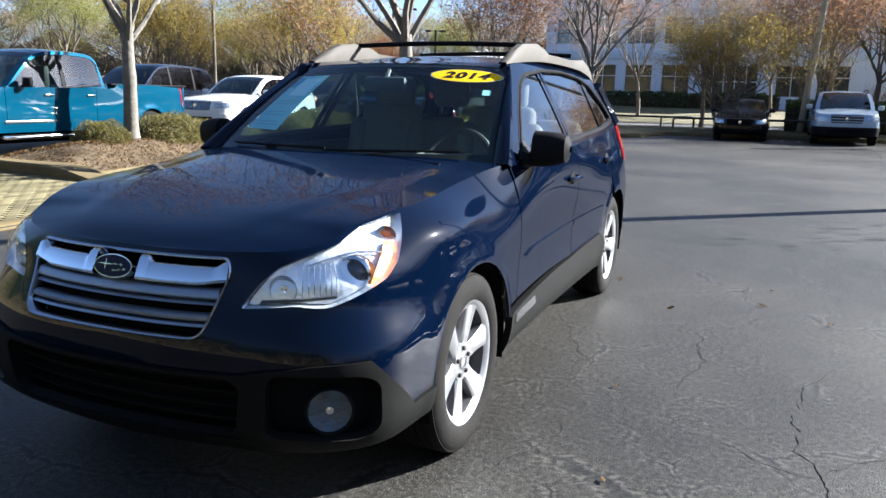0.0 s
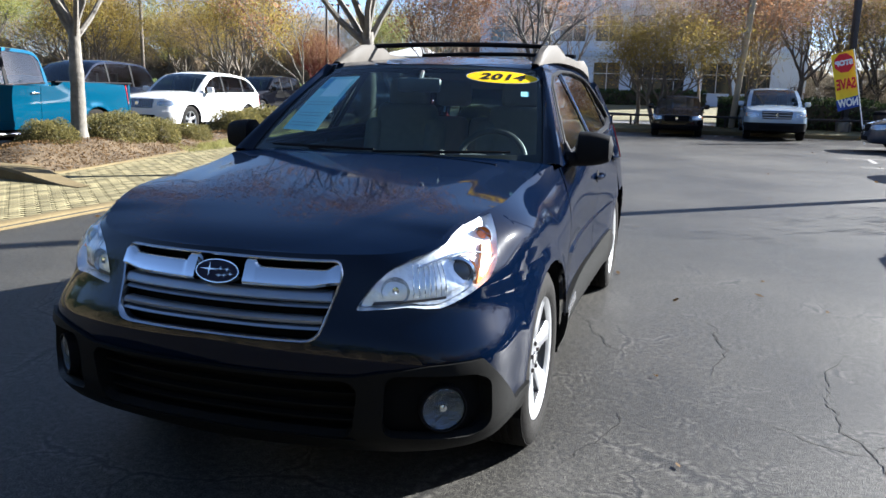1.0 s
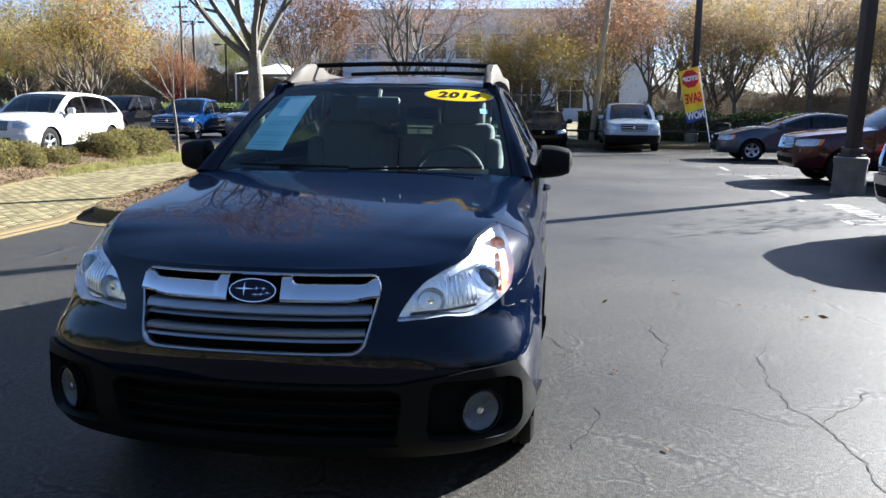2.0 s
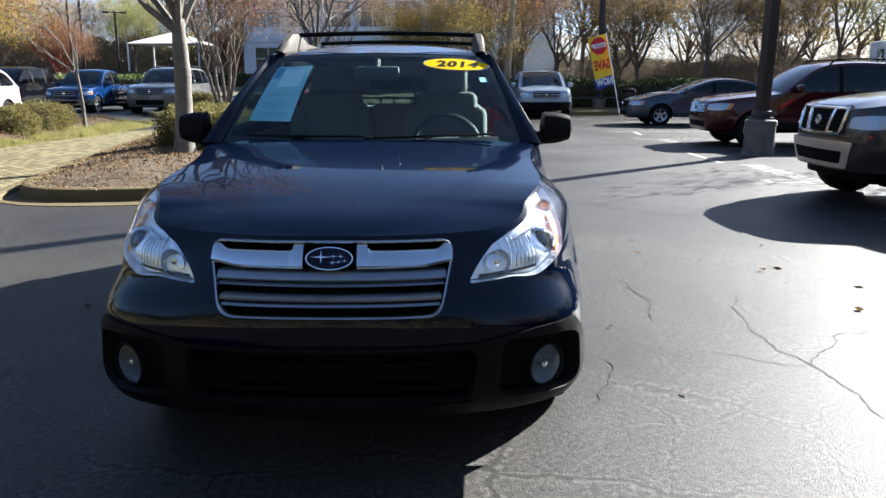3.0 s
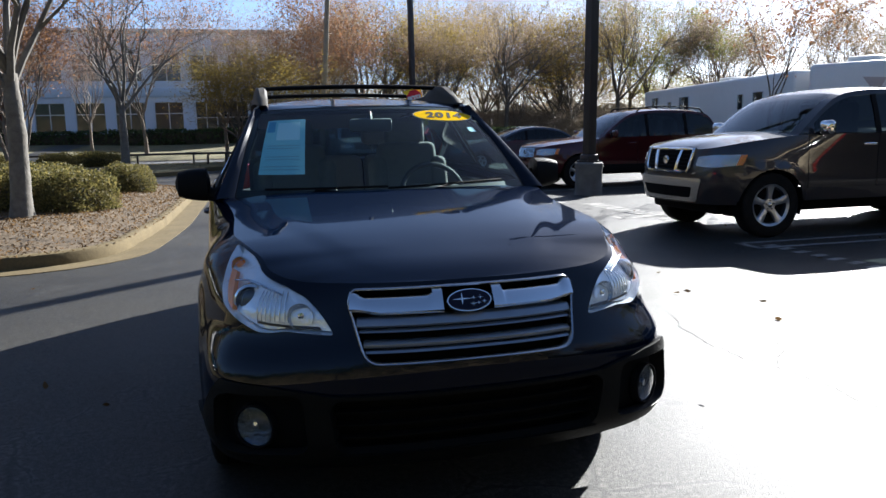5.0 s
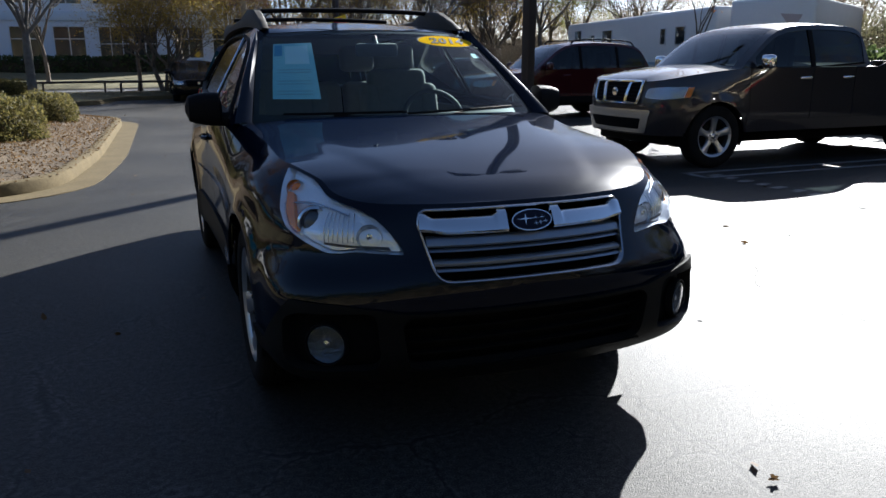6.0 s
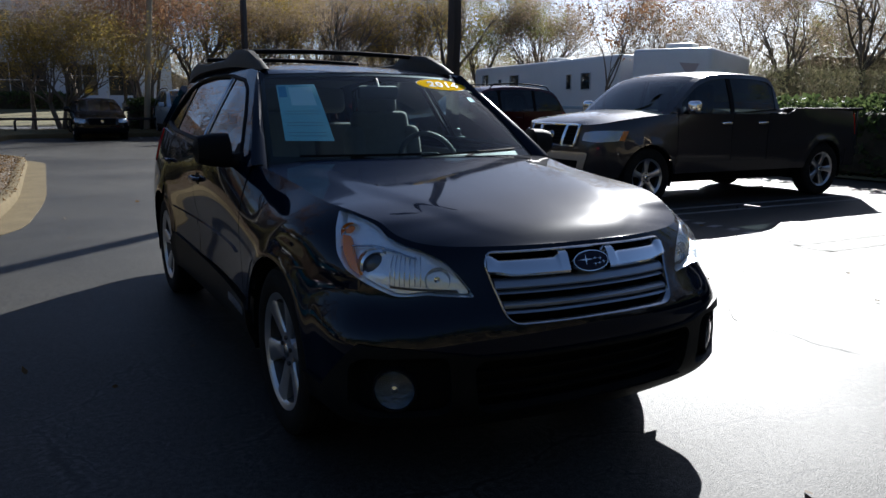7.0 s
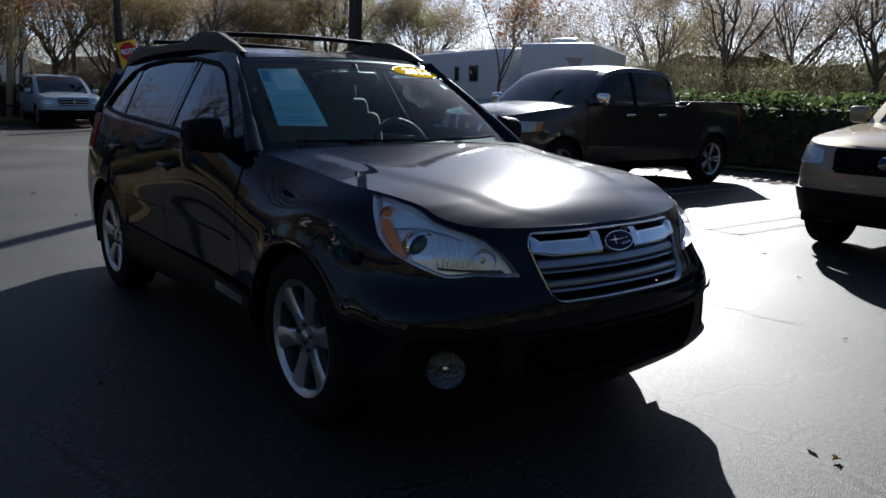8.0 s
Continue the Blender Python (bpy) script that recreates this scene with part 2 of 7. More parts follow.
def asphalt_material():
    m = material("asphalt", (0.045, 0.046, 0.05), rough=0.62, spec=0.22)
    t = m.node_tree
    p = t.nodes["Principled BSDF"]
    co = t.nodes.new("ShaderNodeTexCoord")

    def tex(kind, scale, **kw):
        n = t.nodes.new("ShaderNodeTex" + kind)
        n.inputs["Scale"].default_value = scale
        for k, v in kw.items():
            n.inputs[k].default_value = v
        t.links.new(co.outputs["Object"], n.inputs["Vector"])
        return n

    def math(op, a, b):
        n = t.nodes.new("ShaderNodeMath")
        n.operation = op
        n.use_clamp = op == "MULTIPLY_ADD"
        for i, v in enumerate((a, b)):
            if isinstance(v, (int, float)):
                n.inputs[i].default_value = v
            else:
                t.links.new(v, n.inputs[i])
        return n.outputs[0]

    def ramp(fac, p0, c0, p1, c1):
        n = t.nodes.new("ShaderNodeValToRGB")
        n.color_ramp.elements[0].position, n.color_ramp.elements[1].position = p0, p1
        n.color_ramp.elements[0].color, n.color_ramp.elements[1].color = c0, c1
        t.links.new(fac, n.inputs[0])
        return n.outputs[0]

    def mix(fac, a, b):
        n = t.nodes.new("ShaderNodeMix")
        n.data_type = "RGBA"
        t.links.new(fac, n.inputs[0])
        for k, v in ((6, a), (7, b)):
            if isinstance(v, tuple):
                n.inputs[k].default_value = v
            else:
                t.links.new(v, n.inputs[k])
        return n.outputs[2]

    big = tex("Noise", 0.35, Detail=5.0)
    fine = tex("Noise", 170.0, Detail=6.0)
    stones = tex("Voronoi", 190.0)
    base = ramp(big.outputs[0], 0.3, (0.017, 0.016, 0.0147, 1), 0.72, (0.036, 0.034, 0.031, 1))
    speck = ramp(fine.outputs[0], 0.38, (0.22, 0.22, 0.22, 1), 0.72, (2.9, 2.9, 2.8, 1))
    mid = tex("Noise", 38.0, Detail=4.0)
    blotch = ramp(mid.outputs[0], 0.36, (0.55, 0.55, 0.55, 1), 0.66, (1.45, 1.45, 1.42, 1))
    nm = t.nodes.new("ShaderNodeMix")
    nm.data_type, nm.blend_type = "RGBA", "MULTIPLY"
    nm.inputs[0].default_value = 1.0
    t.links.new(speck, nm.inputs[6])
    t.links.new(blotch, nm.inputs[7])
    speck = nm.outputs[2]
    n = t.nodes.new("ShaderNodeMix")
    n.data_type, n.blend_type = "RGBA", "MULTIPLY"
    n.inputs[0].default_value = 1.0
    t.links.new(base, n.inputs[6])
    t.links.new(speck, n.inputs[7])
    # hairline cracks: edges of warped cells, broken up by a mask
    warp = tex("Noise", 3.0, Detail=4.0)
    vm = t.nodes.new("ShaderNodeVectorMath")
    vm.operation = "MULTIPLY_ADD"
    vm.inputs[1].default_value = (0.35, 0.35, 0)
    t.links.new(warp.outputs[1], vm.inputs[0])
    t.links.new(co.outputs["Object"], vm.inputs[2])
    masks = []
    halos = []
    for scale, wide, lo in ((0.8, 0.011, 0.43), (2.6, 0.022, 0.5)):
        v = t.nodes.new("ShaderNodeTexVoronoi")
        v.feature = "DISTANCE_TO_EDGE"
        v.inputs["Scale"].default_value = scale
        t.links.new(vm.outputs[0], v.inputs["Vector"])
        line = ramp(v.outputs["Distance"], 0.2 * wide, (1, 1, 1, 1), wide, (0, 0, 0, 1))
        patch = tex("Noise", 0.8 * scale, Detail=3.0)
        show = ramp(patch.outputs[0], lo - 0.04, (0, 0, 0, 1), lo + 0.08, (1, 1, 1, 1))
        masks.append(math("MULTIPLY", line, show))
        dust = ramp(v.outputs["Distance"], wide, (1, 1, 1, 1), 2.2 * wide, (0, 0, 0, 1))
        halos.append(math("MULTIPLY", dust, show))
    crack = math("MAXIMUM", *masks)
    soft = math("MULTIPLY", crack, 0.92)
    # pale dust along the cracks, and ravelled patches with dark pits
    pale = math("MULTIPLY", math("MULTIPLY", math("MAXIMUM", *halos), ramp(mid.outputs[0], 0.4, (0, 0, 0, 1), 0.6, (1, 1, 1, 1))), 0.6)
    worn = ramp(tex("Noise", 1.7, Detail=3.0).outputs[0], 0.5, (0, 0, 0, 1), 0.66, (1, 1, 1, 1))
    pits = ramp(tex("Noise", 75.0, Detail=2.0).outputs[0], 0.54, (0, 0, 0, 1), 0.6, (1, 1, 1, 1))
    pitted = math("MULTIPLY", math("MULTIPLY", worn, pits), 0.85)
    ground_tone = mix(pitted, mix(pale, n.outputs[2], (0.1, 0.094, 0.084, 1)), (0.009, 0.009, 0.009, 1))
    t.links.new(mix(soft, ground_tone, (0.008, 0.008, 0.008, 1)), p.inputs["Base Color"])
    h = math("SUBTRACT", math("ADD", math("MULTIPLY", stones.outputs["Distance"], 0.5), fine.outputs[0]), math("MULTIPLY", crack, 0.15))
    b = t.nodes.new("ShaderNodeBump")
    b.inputs["Strength"].default_value, b.inputs["Distance"].default_value = 0.45, 0.005
    t.links.new(h, b.inputs["Height"])
    t.links.new(b.outputs[0], p.inputs["Normal"])
    r = ramp(big.outputs[0], 0.35, (0.5, 0.5, 0.5, 1), 0.7, (0.64, 0.64, 0.64, 1))
    t.links.new(r, p.inputs["Roughness"])
    return m


def leaf_material(name, a, b, soft=0.0):
    """Thin leaves of two hues that let some light through."""
    m = bpy.data.materials.new(name)
    m.use_nodes = True
    t = m.node_tree
    p = t.nodes["Principled BSDF"]
    p.inputs["Roughness"].default_value = 0.6
    p.inputs["Specular IOR Level"].default_value = 0.25
    g, r = t.nodes.new("ShaderNodeNewGeometry"), t.nodes.new("ShaderNodeValToRGB")
    t.links.new(g.outputs["Random Per Island"], r.inputs[0])
    r.color_ramp.elements[0].color, r.color_ramp.elements[1].color = (*a, 1), (*b, 1)
    t.links.new(r.outputs[0], p.inputs["Base Color"])
    tr, mx = t.nodes.new("ShaderNodeBsdfTranslucent"), t.nodes.new("ShaderNodeMixShader")
    t.links.new(r.outputs[0], tr.inputs[0])
    mx.inputs[0].default_value = 0.5
    if soft:
        # crowns shade as soft masses: leaf normals lean towards the sky
        s1, s2 = t.nodes.new("ShaderNodeVectorMath"), t.nodes.new("ShaderNodeVectorMath")
        s1.operation, s2.operation = "MULTIPLY_ADD", "NORMALIZE"
        s1.inputs[1].default_value, s1.inputs[2].default_value = (1 - soft,) * 3, (0.25 * soft, 0.1 * soft, soft)
        t.links.new(g.outputs["Normal"], s1.inputs[0])
        t.links.new(s1.outputs[0], s2.inputs[0])
        t.links.new(s2.outputs[0], p.inputs["Normal"])
        mx.inputs[0].default_value = 0.3 if soft > 0.5 else 0.6
    t.links.new(p.outputs[0], mx.inputs[1])
    t.links.new(tr.outputs[0], mx.inputs[2])
    t.links.new(mx.outputs[0], t.nodes["Material Output"].inputs[0])
    return m


M_ASPHALT = asphalt_material()
M_NAVY = material("navy_paint", (0.0006, 0.0028, 0.0105), rough=0.27, metal=0.0, coat=0.6, coat_rough=0.04, var=0.12, scale=60, spec=0.003)
M_PLASTIC = material("black_plastic", (0.01, 0.01, 0.011), spec=0.05, rough=0.55, var=0.15, scale=20, bump=0.15, bscale=400)
M_CLAD = material("grey_cladding", (0.008, 0.008, 0.0076), spec=0.08, rough=0.5, var=0.15, scale=12, bump=0.12, bscale=500)
# near-black with the deep shade of openings and undersides put into the colour
M_DEEPSHADE = material("deep_shade", (0.003, 0.003, 0.003), rough=0.9, spec=0.15)
M_CHROME = material("chrome", (0.82, 0.83, 0.84), rough=0.07, metal=1.0)
M_GRILLEBAR = material("dull_silver", (0.28, 0.31, 0.355), rough=0.36, metal=0.8, var=0.06, scale=20)
M_SATIN = material("satin_silver", (0.5, 0.51, 0.53), rough=0.24, metal=1.0, var=0.06, scale=20)
M_ALLOY = material("alloy", (0.46, 0.47, 0.49), rough=0.3, metal=0.85, var=0.06, scale=25)
# copy of the alloy, darkened for the shade inside the rim
M_BARREL = material("shaded_alloy", (0.06, 0.06, 0.062), rough=0.5, metal=0.6, var=0.2, scale=20)
M_TYRE = material("rubber", (0.011, 0.0102, 0.0093), spec=0.12, rough=0.85, var=0.35, scale=10, bump=0.3, bscale=200)
M_RAIL = material("rail_plastic", (0.07, 0.063, 0.054), spec=0.08, rough=0.6, var=0.08, scale=20)
M_WINDSHIELD = glass("windshield_glass", (0.66, 0.86, 0.87))
M_PANE = glass("tinted_glass", (0.4, 0.47, 0.46), ior=2.0)
M_SIDEGLASS = glass("side_glass", (0.2, 0.25, 0.245), ior=2.3)
M_FRONTGLASS = glass("clear_side_glass", (0.55, 0.66, 0.64), ior=2.3)
M_DARKPANE = glass("dark_glass", (0.12, 0.14, 0.14), ior=1.55)
M_LENS = glass("lens_glass", (0.93, 0.96, 0.98), ior=1.45)
M_AMBER = material("amber_lens", (0.9, 0.24, 0.03), rough=0.2, coat=0.6, bump=0.4, bscale=90)
M_RED = material("red_lens", (0.55, 0.012, 0.01), rough=0.15, coat=0.8)
M_LAMPIN = material("lamp_reflector", (0.95, 0.97, 1.0), rough=0.2, metal=0.55, bump=0.45, bscale=45)
M_CARLAMP = material("car_lamp_reflector", (0.42, 0.45, 0.48), rough=0.25, metal=0.8, bump=0.8, bscale=35)
M_BOWL = material("faceted_bowl", (0.5, 0.54, 0.6), rough=0.12, metal=0.9, bump=1.0, bscale=55)
M_FACET = material("faceted_reflector", (0.1, 0.125, 0.16), rough=0.15, metal=0.85, bump=1.0, bscale=70)
M_BULB = material("projector_glass", (0.03, 0.035, 0.045), rough=0.04, coat=1.0)
M_SEAT = material("grey_cloth", (0.15, 0.145, 0.135), rough=0.85, var=0.15, scale=30, bump=0.3, bscale=300)
M_DASH = material("dark_vinyl", (0.03, 0.03, 0.03), rough=0.6, var=0.15, scale=25, bump=0.2, bscale=250)
M_PAPER = material("paper_sheet", (0.38, 0.64, 0.7), rough=0.7, var=0.04, scale=20)
M_PRINT = material("grey_print", (0.32, 0.42, 0.48), rough=0.7)
M_PRINTBLUE = material("blue_print", (0.08, 0.3, 0.5), rough=0.6)
M_YELLOW = material("yellow_vinyl", (0.8, 0.5, 0.015), rough=0.7, spec=0.0)
M_INK = material("black_ink", (0.012, 0.012, 0.012), rough=0.5, spec=0.1)
M_GLOSSBLACK = material("gloss_black_trim", (0.004, 0.004, 0.0045), rough=0.4, spec=0.0, coat=0.8, coat_rough=0.03)
M_CONCRETE = material("concrete", (0.12, 0.092, 0.047), rough=0.9, spec=0.15, var=0.25, scale=2.5, bump=0.4, bscale=60)
M_BARK = material("grey_bark", (0.11, 0.097, 0.08), rough=0.9, color2=(0.19, 0.175, 0.148), var=0.4, scale=9, bump=1.0, bscale=18)
M_DARKBARK = material("dark_bark", (0.11, 0.092, 0.072), rough=0.9, var=0.35, scale=5, bump=0.8, bscale=20)
M_TWIGBARK = material("brown_bark", (0.15, 0.115, 0.085), rough=0.9, color2=(0.24, 0.195, 0.15), var=0.4, scale=9, bump=1.0, bscale=18)
M_RUST = leaf_material("rust_leaves", (0.13, 0.065, 0.038), (0.3, 0.165, 0.085))
M_RUSSET = leaf_material("russet_leaves", (0.15, 0.1, 0.075), (0.29, 0.2, 0.145), 0.3)
M_GOLD = leaf_material("gold_leaves", (0.15, 0.1, 0.027), (0.37, 0.28, 0.06), 0.3)
M_OLIVE = leaf_material("olive_leaves", (0.1, 0.11, 0.035), (0.29, 0.285, 0.08), 0.3)
M_BROWN = leaf_material("brown_leaves", (0.15, 0.108, 0.07), (0.35, 0.265, 0.165), 0.3)
M_FARBROWN = leaf_material("far_brown_leaves", (0.15, 0.118, 0.082), (0.27, 0.215, 0.145), 0.75)
M_FAROLIVE = leaf_material("far_olive_leaves", (0.13, 0.13, 0.07), (0.28, 0.26, 0.13), 0.75)
M_GREEN = leaf_material("green_leaves", (0.05, 0.08, 0.025), (0.14, 0.18, 0.06))
M_HEDGE = leaf_material("hedge_leaves", (0.03, 0.05, 0.018), (0.1, 0.13, 0.045))
M_SHRUB = leaf_material("shrub_leaves", (0.045, 0.05, 0.016), (0.22, 0.18, 0.06))
M_LITTER = leaf_material("fallen_leaves", (0.045, 0.026, 0.011), (0.185, 0.112, 0.048))
M_GRASS = leaf_material("dry_grass", (0.1, 0.105, 0.03), (0.29, 0.265, 0.085), 0.4)
M_MULCH = material("mulch", (0.055, 0.036, 0.018), rough=0.95, color2=(0.135, 0.092, 0.046), var=0.4, scale=3, bump=1.0, bscale=45)
M_LAWN = material("lawn", (0.065, 0.075, 0.025), rough=0.95, color2=(0.18, 0.145, 0.06), var=0.4, scale=1.2, bump=1.0, bscale=60)
M_PAVER = material("clay_paver", (0.115, 0.1, 0.055), rough=0.9, spec=0.15, color2=(0.195, 0.168, 0.092), var=0.2, scale=4, bump=0.4, bscale=80, objvar=0.5)
M_PAVERS = material("clay_pavers", (0.115, 0.1, 0.055), rough=0.9, spec=0.15, color2=(0.195, 0.168, 0.092), var=0.2, scale=4, bump=0.4, bscale=80, objvar=0.5, island=True)
M_PAINT = material("worn_road_paint", (0.42, 0.4, 0.37), rough=0.8, color2=(0.06, 0.06, 0.058), var=0.15, scale=9, bump=0.4, bscale=90)
M_GREYBASE = material("grey_concrete", (0.1, 0.095, 0.088), rough=0.85, color2=(0.19, 0.18, 0.165), var=0.3, scale=4, bump=0.5, bscale=50)
M_STEEL = material("brown_steel", (0.035, 0.028, 0.026), rough=0.5, metal=0.3, var=0.2, scale=6)
M_WOODPOLE = material("pale_pole", (0.3, 0.24, 0.16), rough=0.8, var=0.25, scale=3, bump=0.4, bscale=40)
M_STUCCO = material("white_stucco", (0.6, 0.65, 0.71), rough=0.9, var=0.06, scale=0.6, bump=0.2, bscale=30)
M_BLUEPANEL = material("painted_panel", (0.5, 0.58, 0.66), rough=0.7, var=0.06, scale=0.6)
M_BLDGGLASS = material("window_glass", (0.02, 0.028, 0.03), rough=0.05, spec=0.8)
M_FRAME = material("window_frame", (0.55, 0.55, 0.54), rough=0.5, metal=0.3)
M_WHITE = material("white_gelcoat", (0.74, 0.74, 0.72), rough=0.35, var=0.05, scale=1.5)


# ---- the ground ----
def ground_height(x, y):
    x, y = np.asarray(x, float), np.asarray(y, float)
    return 0.75 * smooth(38, 60, y) + 0.2 * smooth(-8, -12.5, x) * smooth(5, 9, y)


gx = np.concatenate([np.linspace(-900, -60, 8), np.linspace(-50, -15, 15), np.linspace(-14, -6, 33), np.linspace(-5, 50, 23), np.linspace(60, 900, 8)])
gy = np.concatenate([np.linspace(-900, -60, 8), np.linspace(-50, 4, 23), np.linspace(4.25, 10, 24), np.linspace(12, 90, 40), np.linspace(110, 900, 8)])
GX, GY = np.meshgrid(gx, gy, indexing="ij")
ground = link("ground", Geo().grid(np.stack([GX, GY, ground_height(GX, GY)], -1)), M_ASPHALT)
tagged(ground, "worn dark asphalt car park with hairline cracks", "ground", kind="structure")


def bank(poly, a, b):
    """How far a point lies up the bed's rounded bank: 0 at its edge, 1 from 1.3 m inwards."""
    a, b = np.asarray(a, float), np.asarray(b, float)
    best = np.full(a.shape, 1e9)
    for (x0, y0), (x1, y1) in zip(poly, list(poly[1:]) + [poly[0]]):
        dx, dy = x1 - x0, y1 - y0
        k = np.clip(((a - x0) * dx + (b - y0) * dy) / (dx * dx + dy * dy + 1e-12), 0, 1)
        best = np.minimum(best, np.hypot(a - x0 - k * dx, b - y0 - k * dy))
    return smooth(-0.4, 1.3, best) - float(smooth(-0.4, 1.3, 0.0))


def sheet(name, poly, z, mat, label, category, step=1.0, thick=0.0, dome=0.0):
    """A flat or slightly domed bed with the given outline."""
    poly = poly if area2(poly) > 0 else poly[::-1]
    def fn(a, b):
        return np.stack([a, b, z + ground_height(a, b) + (dome * bank(poly, a, b) if dome else 0)], -1)

    ob = link(name, skin(fn, poly, step=step, depth=thick), mat)
    return tagged(ob, label, category, kind="structure")


def kerb(points, label, w=0.16, h=0.15, gutter=0.0, closed=True, name="kerb"):
    """Concrete kerb along a line, with rounded top edge and a gutter pan on its outer side, cast in lengths."""
    pts = np.array(dense(points, 0.35) if closed else dense(points, 0.35)[: -1])
    n = len(pts)
    t = np.roll(pts, -1, 0) - np.roll(pts, 1, 0)
    t /= np.linalg.norm(t, axis=1)[:, None]
    out = np.stack([t[:, 1], -t[:, 0]], 1) * (1 if area2([tuple(p) for p in pts]) > 0 else -1)
    prof = [(-w, -0.02), (-w, h - 0.01), (-w + 0.02, h), (-0.045, h), (-0.015, h - 0.012), (0, h - 0.04), (0.012, 0.012)]
    if gutter:
        prof += [(gutter, 0.008), (gutter, -0.02)]
    else:
        prof += [(0.012, -0.02)]
    p = np.array([[(q[0] + o[0] * a, q[1] + o[1] * a, z + float(ground_height(q[0], q[1]))) for a, z in prof] for q, o in zip(pts, out)])
    ob = link(name, Geo().grid(p, close_u=closed), M_CONCRETE)
    return tagged(ob, label, "kerb", kind="structure")


ISLAND_B = rounded([(-4.75, 5.45), (-2.2, 5.75), (-1.85, 9.0), (-1.65, 16.6), (-3.2, 18.2), (-7.0, 18.0), (-6.05, 12.0), (-5.3, 8.2)], 1.1, 6)
kerb(ISLAND_B, "pale concrete kerb and gutter round the mulched island", gutter=0.35)
sheet("mulch_bed", [tuple(np.array(p) * 0.985 + np.array((-3.9, 11.5)) * 0.015) for p in ISLAND_B], 0.12, M_MULCH, "bed of brown bark mulch with fallen leaves", "flower bed", 0.5, 0.05, 0.16)
ISLAND_A = rounded([(-7.5, 6.2), (-7.9, 8.2), (-8.4, 10.2), (-8.7, 12.6), (-8.7, 19.9), (-10.3, 20.3), (-10.0, 12.6), (-9.9, 10.9), (-9.9, 7.2), (-10.2, 5.95), (-8.9, 5.95)], 0.35, 5)
kerb(ISLAND_A, "low concrete edging round the planted verge", 0.12, 0.085)
sheet("mulch_bed", [tuple(np.array(p) * 0.985 + np.array((-9.6, 9.5)) * 0.015) for p in ISLAND_A], 0.075, M_MULCH, "bed of leaf-strewn brown mulch under shrubs", "flower bed", 0.5, 0.05, 0.42)
ISLAND_C = rounded([(-10.5, 25.0), (-7.5, 23.6), (-2.6, 25.6), (-2.0, 28.8), (9.5, 28.8), (9.5, 33.5), (-12, 33.5)], 0.8, 5)
kerb(ISLAND_C, "concrete kerb along the far grass verge")
sheet("verge", [tuple(np.array(p) * 0.985 + np.array((-2, 30)) * 0.015) for p in ISLAND_C], 0.13, M_LAWN, "dry patchy grass verge with fallen leaves", "grass", 0.8, 0.05, 0.12)
sheet("far_lawn", [(-60, 42), (20, 42), (20, 60), (-60, 60)], 0.02, M_LAWN, "pale lawn in front of the office building", "grass", 3.0)
sheet("side_lawn", [(11.5, -60), (120, -60), (120, 36), (19.5, 36), (11.5, 10)], 0.03, M_LAWN, "rough grass and leaf litter under the trees", "grass", 4.0)
sheet("far_road", [(-80, 35.5), (40, 35.5), (40, 41), (-80, 41)], 0.012, material("pale_asphalt", (0.16, 0.155, 0.15), rough=0.8, var=0.15, scale=1.5, bump=0.3, bscale=60), "pale sunlit road beyond the verge", "road", 3.0)

# worn stall lines and lettering that cannot be read, on the asphalt
def stripe(name, x0, y0, x1, y1, w, label):
    d = Vector((x1 - x0, y1 - y0)).normalized()
    n = Vector((-d.y, d.x)) * w / 2
    a, b = Vector((x0, y0)), Vector((x1, y1))
    v = [(*(a - n), 0.004), (*(b - n), 0.004), (*(b + n), 0.004), (*(a + n), 0.004)]
    return tagged(link(name, Geo().add(v, [(0, 1, 2, 3)]), M_PAINT), label, "road marking", kind="structure")


for y in (1.6, 1.95, 4.06, 4.44, 7.3, 7.65, 12.75, 15.5, 18.3, 20.95, 23.8):
    stripe("stall_line", 4.8, y, 10.2, y, 0.09, "worn white stall line on the asphalt")
for y0, y1 in ((1.6, 1.95), (4.06, 4.44), (7.3, 7.65)):
    stripe("stall_line", 4.8, y0 - 0.045, 4.8, y1 + 0.045, 0.09, "worn white end of a stall line")
stripe("stall_line", 5.0, 9.9, 5.0, 11.8, 0.1, "worn white line along the stall ends")
stripe("stall_line", 5.35, 16.9, 5.45, 18.4, 0.1, "worn white line along the stall ends")
for y0, n, x in ((6.75, 13, 5.2), (14.1, 7, 5.3)):
    for k in range(n):
        y = y0 + 0.235 * k
        stripe("painted_letter", x + 0.03 * (k % 2), y, x + 0.37, y + 0.05 * (k % 3), 0.13, "worn white painted bar on the asphalt")
for x in (2.1, 2.65):
    stripe("stall_line", x, 27.0, x + 0.1, 28.6, 0.12, "short white stall line on the asphalt")
for k, y in enumerate((2.15, 2.4, 2.65, 2.9, 3.15, 3.4, 3.65, 3.9, 4.15)):
    stripe("painted_letter", 4.93 + 0.02 * (k % 2), y, 5.12, y + 0.04, 0.11, "worn white painted bar on the asphalt")

# long open cracks in the asphalt, with a worn dusty edge
M_CRACK = material("open_crack", (0.006, 0.006, 0.006), rough=0.95)
M_CRACKDUST = material("crack_dust", (0.075, 0.07, 0.062), rough=0.95, color2=(0.03, 0.028, 0.026), var=0.3, scale=25)


